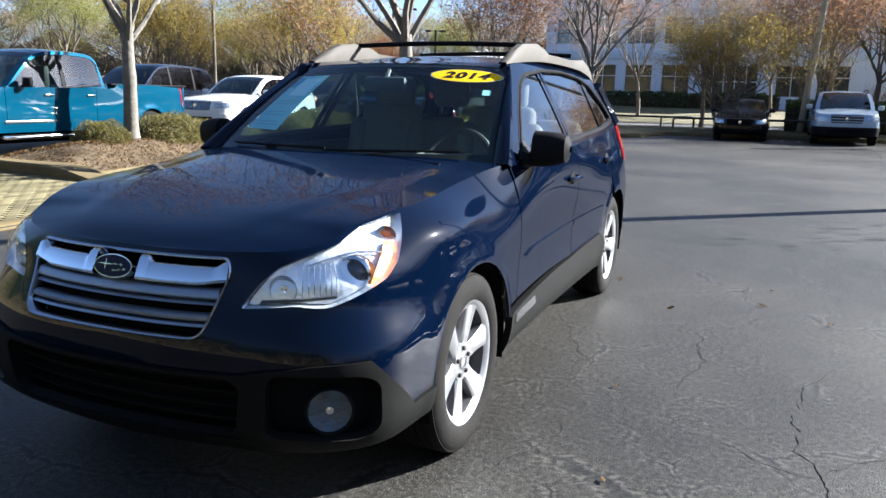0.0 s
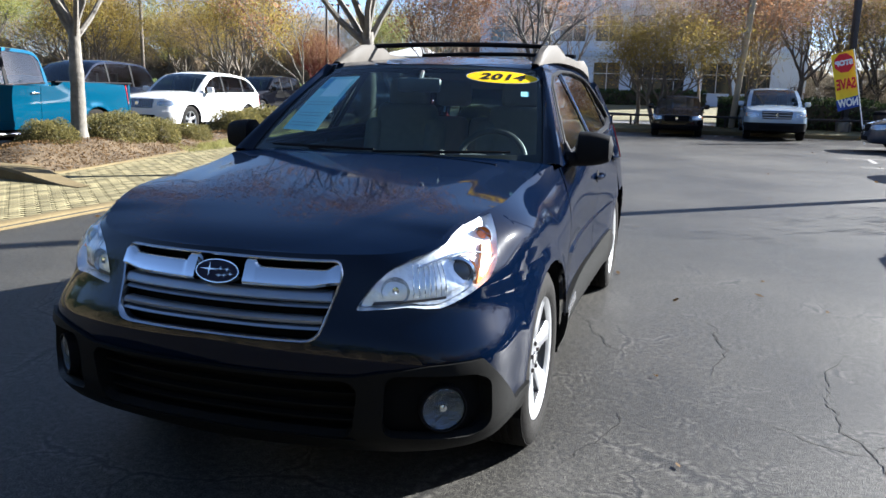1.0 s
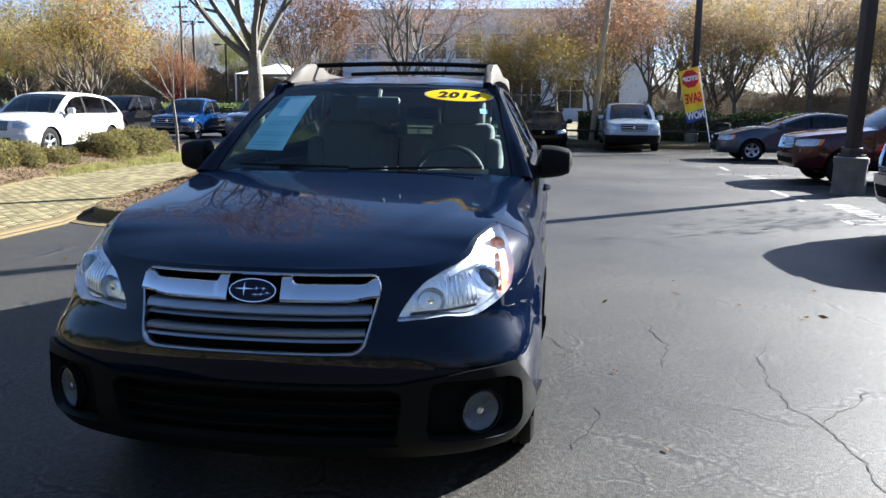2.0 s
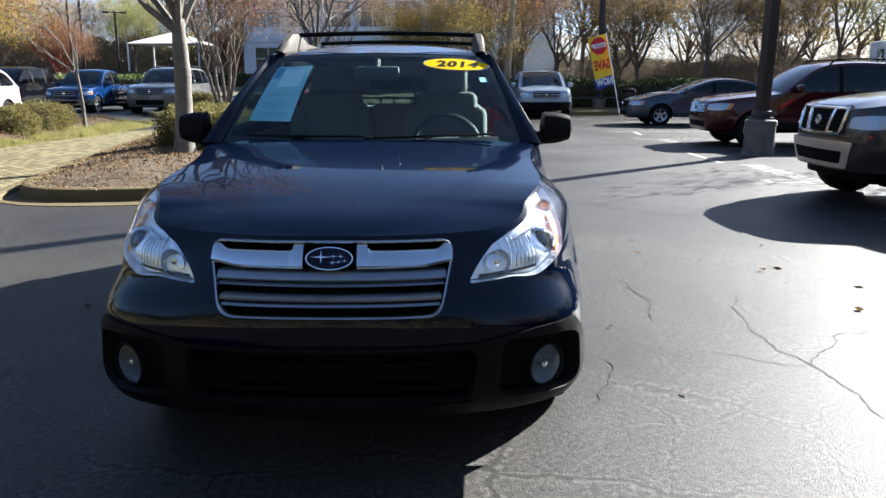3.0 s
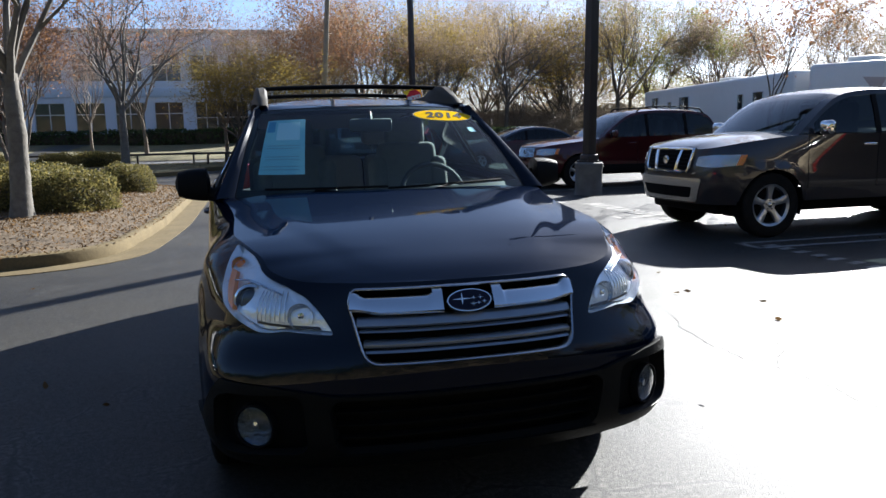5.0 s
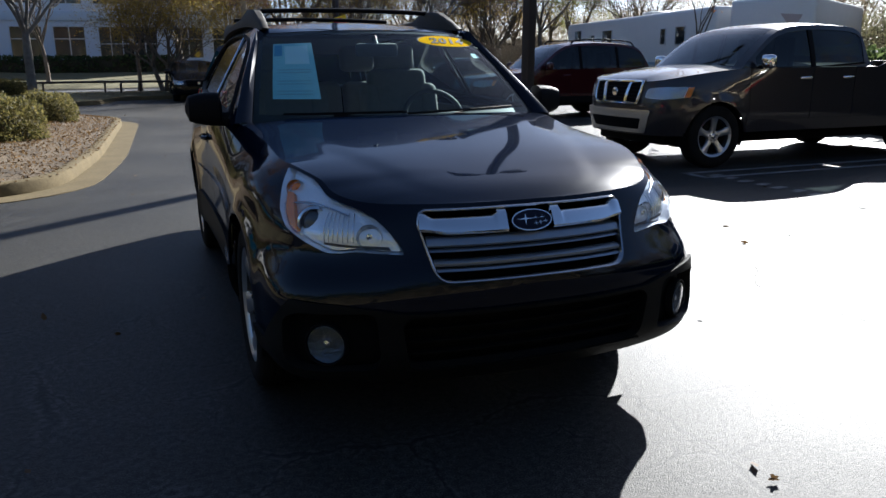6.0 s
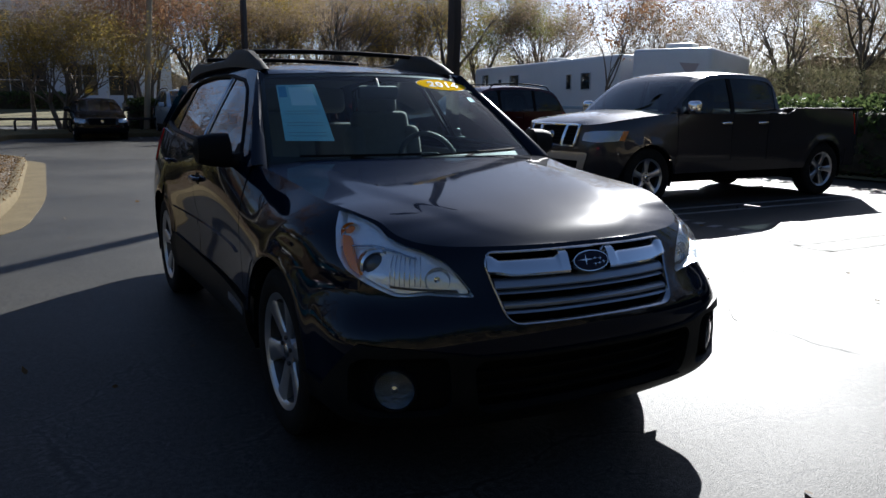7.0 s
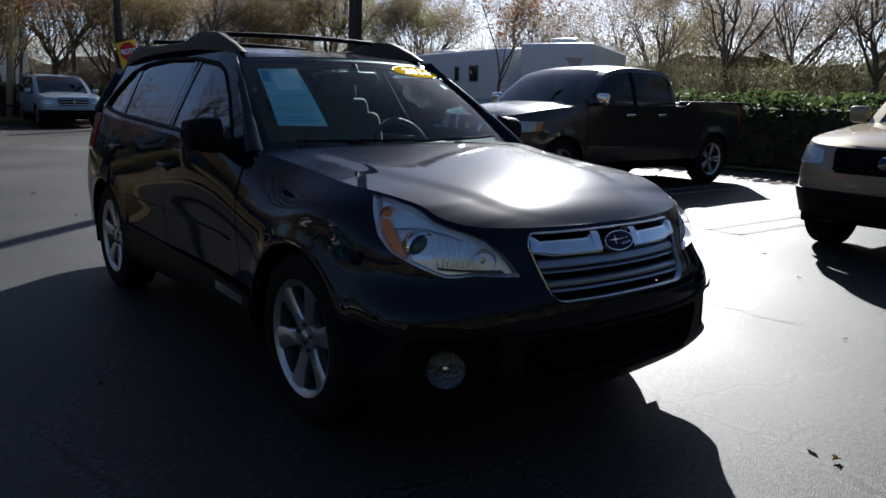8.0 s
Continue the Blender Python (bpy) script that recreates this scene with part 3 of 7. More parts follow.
def crack(points, wide, seed):
    """A ragged open crack along a rough course."""
    r = np.random.default_rng(seed)
    pts = np.array(points, float)
    for _ in range(4):
        mid = (pts[1:] + pts[:-1]) / 2 + r.normal(0, 0.09, (len(pts) - 1, 2)) * np.linalg.norm(np.diff(pts, axis=0), axis=1)[:, None]
        pts = np.insert(pts, np.arange(1, len(pts)), mid, axis=0)
    d = np.gradient(pts, axis=0)
    n = np.stack([-d[:, 1], d[:, 0]], 1) / (np.linalg.norm(d, axis=1)[:, None] + 1e-9)
    taper = np.minimum(1, np.minimum(np.arange(len(pts)), np.arange(len(pts))[::-1]) / 6 + 0.15)
    top = tagged(new("crack"), "open ragged crack across the worn asphalt", "crack", kind="structure")
    for name, mat, k, z in (("crack_edge", M_CRACKDUST, 1.7, 0.0025), ("crack_gap", M_CRACK, 1.0, 0.004)):
        w = (wide * k * taper * r.uniform(0.45, 1.25, len(pts)))[:, None] / 2
        q = np.stack([np.column_stack([pts - n * w, np.full(len(pts), z)]), np.column_stack([pts + n * w, np.full(len(pts), z)])], 1)
        part(name, Geo().grid(q[:, ::-1]), mat, top)


for k, (course, wide) in enumerate((
    (((2.33, 1.78), (2.09, 0.96), (2.07, 0.8), (2.16, 0.32), (2.21, -0.06), (2.23, -0.5)), 0.0032),
    (((2.16, 0.32), (2.25, 0.44), (2.42, 0.62), (2.8, 0.9)), 0.003),
    (((2.16, 0.31), (1.96, 0.35), (1.7, 0.5)), 0.0026),
    (((0.8, 1.86), (0.95, 1.51), (1.09, 1.25), (1.05, 1.08)), 0.0035),
    (((1.16, 0.4), (1.12, 0.1), (1.0, -0.2)), 0.005),
    (((1.57, 1.0), (1.66, 1.5), (1.55, 2.1)), 0.005),
)):
    crack(course, wide, 40 + k)

# paver walk between the two beds
WALK = [(-4.75, 2.2), (-4.75, 5.35), (-5.45, 8.2), (-6.2, 12.0), (-7.2, 18.2), (-9.5, 17.6), (-8.85, 12.6), (-8.55, 10.2), (-8.05, 8.2), (-7.7, 6.1), (-8.8, 5.8), (-10.4, 5.75), (-10.6, 4.3), (-14.5, 4.2), (-14.5, 1.0), (-9, 1.2)]
sheet("paver_bed", WALK, 0.035, material("joint_sand", (0.03, 0.027, 0.018), rough=0.95, var=0.3, scale=6, bump=0.5, bscale=90), "dark joint sand under the paver walk", "pavement", 0.8, 0.06)

kerb(WALK, "flush concrete band round the paver walk", 0.16, 0.064, name="paver_border")

# kerb ramp: full height beside the bed, running down to the walk
ramp = []
for x in np.linspace(-14.5, -6.1, 43):
    y = float(np.interp(x, [-14.5, -9.1, -8.0, -7.0, -6.1], [5.75, 5.72, 5.6, 5.35, 5.15]))
    h = 0.064 + 0.15 * float(smooth(-6.2, -7.9, x))
    deep = float(np.interp(x, [-14.5, -8.0, -6.1], [0.75, 0.75, 0.25]))
    z = float(ground_height(x, y + 0.3))
    ramp.append([(x, y, -0.02), (x, y + 0.012, z * 0.6 + h - 0.03), (x, y + 0.045, z * 0.6 + h), (x, y + deep, z + 0.064 + 0.7 * (h - 0.064)), (x, y + deep + 0.02, -0.02)])
tagged(link("ramp_kerb", Geo().grid(np.array(ramp)), M_CONCRETE), "concrete kerb that runs down to the paver walk", "kerb", kind="structure")


# ---- the navy wagon ----
class Shell:
    """Body surface wrapped round the car: s runs from the middle of the nose along the flank to the middle of the tail (negative: the other side), z is the height."""

    def __init__(self, plan, where, zkeys, table, arches=(), lip=0.0):
        plan = np.array(plan, float)
        k = np.concatenate([[0], np.cumsum(np.linalg.norm(np.diff(plan, axis=0), axis=1))])
        q = np.linspace(0, k[-1], 900)
        self.x, self.y = np.clip(spline(k, plan[:, 0], q), 0, None), spline(k, plan[:, 1], q)
        self.s = np.concatenate([[0], np.cumsum(np.hypot(np.diff(self.x), np.diff(self.y)))])
        tx, ty = np.gradient(self.x, self.s), np.gradient(self.y, self.s)
        w = np.ones(25) / 25
        tx, ty = np.convolve(np.pad(tx, 12, "edge"), w, "valid"), np.convolve(np.pad(ty, 12, "edge"), w, "valid")
        tx[0], ty[0], tx[-1], ty[-1] = 1, 0, -1, 0
        n = np.hypot(tx, ty)
        self.nx, self.ny = ty / n, -tx / n
        self.end, self.zkeys, self.table, self.arches, self.lip = self.s[-1], zkeys, np.array(table, float), arches, lip
        self.keys = [self.of(*w) for w in where]

    def of(self, axis, v):
        """s at which the outline reaches x (on the nose) or y (on the flank)."""
        half = len(self.s) // 2
        if axis == "x":
            j = int(np.argmax(self.x[:half] > 0.999 * self.x.max())) or half
            return float(np.interp(v, self.x[:j], self.s[:j]))
        if axis == "rx":
            return float(np.interp(-v, -self.x[half:], self.s[half:]))
        i = int(np.argmax(self.x > 0.5 * self.x.max()))
        j = len(self.x) - int(np.argmax(self.x[::-1] > 0.5 * self.x.max()))
        return float(np.interp(v, self.y[i:j], self.s[i:j]))

    def at(self, s, z, off=0.0):
        s, z = np.broadcast_arrays(np.asarray(s, float), np.asarray(z, float))
        shape, s, z = s.shape, s.ravel(), z.ravel()
        sg, a = np.where(s < 0, -1.0, 1.0), np.clip(np.abs(s), 0, self.end)
        px, py = np.interp(a, self.s, self.x), np.interp(a, self.s, self.y)
        nx, ny = np.interp(a, self.s, self.nx), np.interp(a, self.s, self.ny)
        rows = np.stack([spline(self.zkeys, r, z) for r in self.table])
        inset = spline(self.keys, rows, a)
        for cy, cz, r in self.arches:
            d = np.hypot(py - cy, z - cz)
            inset = inset - self.lip * np.exp(-(((d - r) / 0.055) ** 2)) * (nx > 0.7)
        inset = inset - np.broadcast_to(off, shape).ravel()
        return np.stack([sg * (px - nx * inset), py - ny * inset, z], -1).reshape(shape + (3,))


def arch(sh, cy, cz, r, zlow, n=18):
    """Wheel opening as an outline in s and z."""
    pts = [(sh.of("y", cy + r * math.cos(a)), cz + r * math.sin(a)) for a in np.linspace(math.pi * 1.0, 0, n)]
    return [(pts[0][0], zlow)] + pts + [(pts[-1][0], zlow)]


def mirror(poly):
    return [(-s, z) for s, z in poly][::-1]


def wheel(parent, r, width, rim, spokes, m, alloy=None, twist=0.0, label="", split=0.5, tread=False):
    """Alloy wheel: rim with spokes, with tyre, brake disc and hub cap under it. Axle along local x, outer face towards +x."""
    alloy = alloy or M_ALLOY
    g = Geo()
    h = width / 2
    g.lathe([(rim - 0.024, h * 0.76), (rim - 0.012, h * 0.86), (rim + 0.004, h * 0.92), (rim + 0.006, h * 0.84), (rim, h * 0.7)], 48)
    rows = []
    for rr, wd, dx, th in [(0.03, 0.03, h * 0.62, 0.05), (0.075, 0.034, h * 0.68, 0.045), (rim * 0.55, 0.035, h * 0.74, 0.04), (rim * 0.82, 0.046, h * 0.8, 0.035), (rim - 0.012, 0.062, h * 0.84, 0.03)]:
        rows.append([(dx + v, rr, u * wd) for u, v in ((-1, -th), (-1, -0.008), (-0.72, 0), (0.72, 0), (1, -0.008), (1, -th))])
    spoke = Geo().grid(np.array(rows)[:, ::-1], close_v=True).mesh("spoke")
    spoke.materials.append(alloy)
    g.lathe([(0.0, h * 0.7), (0.075, h * 0.68), (0.085, h * 0.5), (0.085, h * 0.2)], 24)
    w = part("wheel", g, alloy, parent, label)
    w.matrix_basis = m
    part("rim_barrel", Geo().lathe([(rim - 0.012, -h * 0.8), (rim - 0.03, -h * 0.6), (rim - 0.035, h * 0.5), (rim - 0.024, h * 0.76), (rim, h * 0.7), (rim, -h * 0.8)], 40), M_BARREL, w)
    for k in range(spokes):
        part("spoke", spoke, alloy, w).matrix_basis = Matrix.Rotation(2 * math.pi * k / spokes + twist, 4, "X")
    t = Geo()
    side = h * 1.04
    prof = [(rim - 0.006, h * 0.8), (rim + 0.012, h * 0.97), (rim + (r - rim) * 0.45, side), (r - 0.03, h * 0.98), (r - 0.008, h * 0.86), (r, h * 0.74)]
    for gx_ in (0.45, 0.15, -0.15, -0.45) if tread else ():
        prof += [(r, h * (gx_ + 0.07)), (r - 0.009, h * (gx_ + 0.05)), (r - 0.009, h * (gx_ - 0.05)), (r, h * (gx_ - 0.07))]
    prof += [(r, -h * 0.74), (r - 0.008, -h * 0.86), (r - 0.03, -h * 0.98), (rim + (r - rim) * 0.45, -side), (rim - 0.006, -h * 0.8)]
    t.lathe(prof, 72 if tread else 32)
    for k in range(120 if tread else 0):
        a = 2 * math.pi * k / 120
        for sgn in (1, -1):
            t.box((sgn * h * 0.8, (r - 0.0115) * math.cos(a), (r - 0.0115) * math.sin(a)), (h * 0.14, 0.011, 0.01), m=Matrix.Rotation(a, 4, "X"))
    part("tyre", t, M_TYRE, w, "black rubber tyre with grooved tread")
    part("brake_disc", Geo().lathe([(0.05, h * 0.1), (rim * 0.72, h * 0.1), (rim * 0.72, h * 0.0), (0.05, 0)], 32), M_SATIN, w, "bare steel brake disc")
    # black disc added behind the spokes: the shade in their gaps
    part("wheel_back", Geo().lathe([(0.04, h * 0.3), (rim - 0.034, h * 0.3), (rim - 0.034, h * 0.26), (0.04, h * 0.26)], 24), M_DEEPSHADE, w)
    part("hub_cap", Geo().lathe([(0.001, h * 0.78), (0.022, h * 0.77), (0.03, h * 0.73), (0.03, h * 0.6)], 20), M_SATIN, w)
    nut = Geo().lathe([(0.001, 0.012), (0.009, 0.011), (0.01, 0)], 6).mesh("wheel_nut")
    nut.materials.append(M_STEEL)
    for k in range(5):
        a = 2 * math.pi * k / 5 + 0.3
        n_ = part("wheel_nut", nut, M_STEEL, w)
        n_.matrix_basis = Matrix.Translation((h * 0.675, 0.055 * math.cos(a), 0.055 * math.sin(a)))
    return w


WAGON = Shell(
    plan=[(0, -0.945), (0.2, -0.937), (0.4, -0.905), (0.58, -0.85), (0.73, -0.775), (0.832, -0.668), (0.882, -0.51), (0.9, -0.33), (0.907, -0.1), (0.908, 0.3), (0.905, 1.0), (0.91, 2.0), (0.908, 2.8), (0.89, 3.2), (0.85, 3.5), (0.77, 3.68), (0.6, 3.78), (0.3, 3.82), (0, 3.83)],
    where=[("x", 0), ("x", 0.4), ("x", 0.7), ("y", -0.55), ("y", -0.28), ("y", 0.2), ("y", 0.62), ("y", 2.2), ("y", 2.75), ("y", 3.4), ("rx", 0)],
    zkeys=[0.2, 0.3, 0.45, 0.6, 0.7, 0.8, 0.9, 1.0, 1.1, 1.2],
    table=[
        [0.16, 0.06, 0.015, 0.005, 0.04, 0.09, 0.15, 0.25, 0.4, 0.6],
        [0.16, 0.05, 0.01, 0.005, 0.052, 0.1, 0.15, 0.25, 0.4, 0.6],
        [0.12, 0.02, 0.0, 0.018, 0.072, 0.1, 0.185, 0.29, 0.41, 0.55],
        [0.11, 0.02, 0.0, 0.016, 0.065, 0.085, 0.17, 0.27, 0.37, 0.5],
        [0.11, 0.04, 0.01, 0.01, 0.026, 0.042, 0.075, 0.2, 0.33, 0.46],
        [0.09, 0.03, 0.0, 0.0, 0.005, 0.02, 0.06, 0.14, 0.24, 0.34],
        [0.09, 0.035, 0.022, 0.026, 0.024, 0.022, 0.035, 0.065, 0.11, 0.16],
        [0.09, 0.035, 0.022, 0.026, 0.024, 0.018, 0.028, 0.045, 0.075, 0.11],
        [0.09, 0.03, 0.0, 0.0, 0.0, 0.008, 0.025, 0.045, 0.075, 0.11],
        [0.1, 0.04, 0.02, 0.01, 0.012, 0.02, 0.035, 0.06, 0.09, 0.12],
        [0.1, 0.03, 0.0, 0.0, 0.06, 0.09, 0.1, 0.11, 0.13, 0.16],
    ],
    arches=[(0, 0.345, 0.395), (2.745, 0.345, 0.395)],
    lip=0.012,
)
W_ = WAGON
sx, sy = (lambda v: W_.of("x", v)), (lambda v: W_.of("y", v))
paint_fn = lambda a, b: W_.at(a, b)
clad_fn = lambda a, b: W_.at(a, b, 0.014)

wagon = thing("station_wagon", "dark navy blue station wagon with grey lower cladding and roof rails", "car")
AR = 0.392


def top_z(s):
    """Height of the upper edge of the wrapped skin: bonnet edge, then window line."""
    keys = [0, sx(0.4), sx(0.55), sx(0.66), sx(0.75), sx(0.82), sy(-0.52), sy(-0.33), sy(-0.27), sy(0.2), sy(0.58), sy(1.4), sy(2.6), sy(3.3), W_.end]
    return hermite(keys, [0.866, 0.868, 0.87, 0.881, 0.899, 0.917, 0.946, 0.971, 0.975, 1.018, 1.06, 1.085, 1.125, 1.16, 1.16], np.atleast_1d(np.abs(s)))


def along_top(s0, s1, n):
    return [(float(s), float(top_z(s)[0])) for s in np.linspace(s0, s1, n)]


# outlines on the nose
GRILLE = [(-sx(0.36), 0.618), (sx(0.36), 0.618), (sx(0.425), 0.81), (sx(0.41), 0.852), (-sx(0.41), 0.852), (-sx(0.425), 0.81)]
GRILLE = rounded(GRILLE, 0.05, 4)
LAMP = [(0.469, 0.709), (0.554, 0.713), (0.647, 0.719), (0.7, 0.713), (0.76, 0.712), (0.802, 0.722), (0.905, 0.75), (1.023, 0.782), (1.11, 0.83), (1.166, 0.887), (1.222, 0.943), (1.246, 0.962), (1.2, 0.959), (1.057, 0.936), (0.872, 0.897), (0.745, 0.874), (0.665, 0.858), (0.582, 0.827), (0.535, 0.79), (0.498, 0.748)]
LAMP = rounded(LAMP, 0.018, 3)
ARCH_F = arch(W_, 0, 0.345, AR, 0.2)
ARCH_R = arch(W_, 2.745, 0.345, AR, 0.2)
s_arch = ARCH_F[0][0]
ARCH_SEAM = (sy(-0.279), 0.62)
# border between paint and cladding on the nose, from the middle to the arch
EDGE = [(0, 0.522), (sx(0.47), 0.522), (sx(0.535), 0.535), (sx(0.68), 0.556), (sy(-0.69), 0.562), (sy(-0.56), 0.42), (sy(-0.525), 0.378), (s_arch, 0.395)]
seam_s = sy(-0.36)
bumper = EDGE + [(s_arch, 0.42)] + [p for p in ARCH_F[1:] if p[1] > 0.43 and p[1] < 0.61 and p[0] < sy(0)] + [ARCH_SEAM, (seam_s, 0.72), (sy(-0.42), 0.765)]
bumper = bumper + [(sy(-0.4), 0.83), (sy(-0.3), 0.955), (sy(-0.27), float(top_z(sy(-0.27))[0]))]
bumper_full = mirror(bumper)[:-1] + bumper + along_top(sy(-0.27), -sy(-0.27), 34)[1:-1]
part("front_bumper", skin(paint_fn, bumper_full, [GRILLE, LAMP, mirror(LAMP)], 0.03), M_NAVY, wagon)

# lower cladding of the nose with lamp pockets and the wide intake
FOG = rounded([(sx(0.55), 0.325), (sx(0.8), 0.315), (sy(-0.665), 0.345), (sy(-0.665), 0.49), (sx(0.8), 0.52), (sx(0.56), 0.53)], 0.045, 4)
INTAKE = rounded([(-sx(0.46), 0.315), (sx(0.46), 0.315), (sx(0.48), 0.48), (sx(0.45), 0.51), (-sx(0.45), 0.51), (-sx(0.48), 0.48)], 0.04)
low = [(0, 0.235), (sx(0.5), 0.245), (sx(0.75), 0.27), (sy(-0.6), 0.275), (s_arch, 0.3)]
clad_full = mirror(low)[:-1] + low + EDGE[::-1][:-1] + [(-s, z) for s, z in EDGE]
lower = part("lower_bumper", skin(clad_fn, clad_full, [FOG, mirror(FOG), INTAKE], 0.03, 0.03), M_CLAD, wagon, "matt grey plastic bumper cladding")
# dark sheet and slats: the intake's shade is put into their colour
part("air_intake", skin(lambda a, b: W_.at(a, b, -0.07), [(s * 1.1, z) for s, z in INTAKE], [], 0.06, 0), M_DEEPSHADE, lower, "dark sheet that stands for the shaded intake")
# unseen dark walls and backing, added so no sunlit ground shows through
part("intake_wall", Geo().grid(np.array([[tuple(W_.at(s, z, o)) for o in (0.012, -0.085)] for s, z in dense(INTAKE, 0.03)]), close_u=True), M_DEEPSHADE, lower)
part("bumper_core", skin(lambda a, b: W_.at(a, b, -0.085), [(-sy(-0.5), 0.27), (sy(-0.5), 0.27), (sy(-0.5), 0.6), (-sy(-0.5), 0.6)], [], 0.08, 0), M_DEEPSHADE, lower)
slats = Geo()
for z in (0.36, 0.405, 0.45):
    q = np.array([[tuple(W_.at(s, z + dz, o)) for dz, o in ((-0.006, -0.06), (-0.004, -0.03), (0.004, -0.03), (0.006, -0.06))] for s in np.linspace(-sx(0.48), sx(0.48), 30)])
    slats.grid(q, close_v=True)
part("intake_slats", slats, M_DEEPSHADE, lower)
lip = Geo()
lip.grid(np.array([[tuple(W_.at(s, 0.305 + dz, o)) for dz, o in ((-0.006, 0.0), (-0.004, 0.022), (0.006, 0.022), (0.008, 0.0))] for s in np.linspace(-sx(0.47), sx(0.47), 30)]), close_v=True)
part("intake_lip", lip, M_CLAD, lower)
for sg in (1, -1):
    c = np.array(W_.at(sg * sx(0.728), 0.406, -0.025))
    mt = Matrix.Translation(c) @ Matrix.Rotation(radians(-90 + sg * 34), 4, "Z")
    P = FOG if sg > 0 else mirror(FOG)
    well = Geo().grid(np.array([[tuple(W_.at(s, z, o)) for o in (0.0, -0.045)] for s, z in dense(P, 0.03)]), close_u=True)
    part("lamp_pocket", well, M_PLASTIC, lower)
    # near-black sheet stands for the shade at the back of the pocket
    part("lamp_pocket", skin(lambda a, b: W_.at(a, b, -0.043), P, [], 0.05, 0), M_DEEPSHADE, lower)
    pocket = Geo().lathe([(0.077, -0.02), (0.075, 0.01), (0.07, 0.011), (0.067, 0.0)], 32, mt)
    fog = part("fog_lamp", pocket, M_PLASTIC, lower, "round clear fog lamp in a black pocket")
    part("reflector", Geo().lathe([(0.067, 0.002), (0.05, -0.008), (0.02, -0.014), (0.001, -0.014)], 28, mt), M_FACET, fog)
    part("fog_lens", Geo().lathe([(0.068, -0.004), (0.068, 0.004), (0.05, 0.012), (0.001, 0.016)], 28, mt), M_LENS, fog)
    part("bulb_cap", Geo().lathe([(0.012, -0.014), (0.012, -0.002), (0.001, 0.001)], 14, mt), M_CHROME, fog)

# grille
# near-black backing stands for the shade behind the bars
grille_back = part("grille", skin(lambda a, b: W_.at(a, b, -0.06), GRILLE, [], 0.04, 0), M_DEEPSHADE, wagon, "black grille with silver bars")
rim_path = dense(GRILLE, 0.03)
g = Geo()
ring = []
for k, (s, z) in enumerate(rim_path):
    d = np.array(rim_path[(k + 1) % len(rim_path)]) - np.array(rim_path[k - 1])
    d /= np.linalg.norm(d)
    n = (-d[1], d[0])
    ring.append([tuple(W_.at(s + n[0] * u, z + n[1] * u, o)) for u, o in ((0, -0.03), (-0.001, 0.004), (0.003, 0.008), (0.007, 0.004), (0.008, -0.03))])
part("grille_frame", Geo().grid(np.array(ring), close_u=True, close_v=True), M_SATIN, grille_back, "satin silver grille surround")


def grille_half(z):
    return float(np.interp(z, [0.618, 0.81, 0.858], [0.352, 0.418, 0.4]))


def bar(z0, z1, o, name, mat, x0=None, label=""):
    g = Geo()
    zc = (z0 + z1) / 2
    hw = grille_half(zc) - 0.004
    for a, b in (((-hw, hw),) if x0 is None else ((-hw, -x0), (x0, hw))):
        xs = np.linspace(a, b, 26)
        q = []
        for x in xs:
            s = math.copysign(sx(abs(x)), x)
            q.append([tuple(W_.at(s, z, oo)) for z, oo in ((z0, o - 0.03), (z0, o - 0.006), (z0 + 0.006, o), (z1 - 0.008, o + 0.002), (z1, o - 0.006), (z1, o - 0.03))])
        g.grid(np.array(q)[:, ::-1], close_v=True)
    return part(name, g, mat, grille_back, label)


for z0_, z1_, o_ in ((0.728, 0.759, -0.004), (0.711, 0.722, -0.008), (0.668, 0.687, -0.004), (0.653, 0.66, -0.01)):
    bar(z0_, z1_, o_, "grille_bar", M_GRILLEBAR, label="dull silver grille bar")
# bright wing bars with upturned inner ends and swept tips
for sg in (1, -1):
    xs = np.linspace(0.09, 0.416, 48)
    q = []
    for x in xs:
        lo_, hi_ = 0.768, 0.825 + 0.02 * float(smooth(0.135, 0.125, x)) + 0.018 * float(smooth(0.36, 0.405, x))
        lo_ += 0.012 * float(smooth(0.3, 0.41, x))
        q.append([tuple(W_.at(sg * sx(x), z, oo)) for z, oo in ((lo_, -0.03), (lo_, 0.004), (lo_ + 0.01, 0.014), (hi_ - 0.012, 0.012), (hi_, 0.0), (hi_, -0.03))])
    q = np.array(q)
    part("chrome_wing", Geo().grid(q if sg < 0 else q[:, ::-1], close_v=True), M_CHROME, grille_back, "bright chrome wing bar")
# oval badge: blue field, chrome rim and plain sparkles
bm_ = Matrix.Translation(Vector(W_.at(0.0, 0.802, 0.016))) @ Matrix.Rotation(radians(-22), 4, "X")


def oval(rx, rz, y0, y1, n=40):
    return Geo().prism([(rx * math.cos(a), rz * math.sin(a)) for a in np.linspace(0, 2 * math.pi, n, endpoint=False)], y0, y1, bm_)


badge = part("badge", oval(0.077, 0.038, 0.02, -0.004), M_CHROME, grille_back, "oval chrome-rimmed badge")
part("badge_field", oval(0.0725, 0.0345, 0.0, -0.006), material("badge_blue", (0.004, 0.007, 0.03), rough=0.45, spec=0.2), badge)


def star(cx, cz, r):
    pts = []
    for k in range(8):
        rr = r if k % 2 == 0 else r * 0.16
        a = math.pi / 4 * k
        pts.append((cx + rr * math.cos(a) * (1.5 if k % 4 == 0 else 1.0), cz + rr * math.sin(a)))
    return Geo().prism(pts, -0.005, -0.0085, bm_)


part("badge_sparkle", star(-0.026, 0.004, 0.023), M_CHROME, badge)
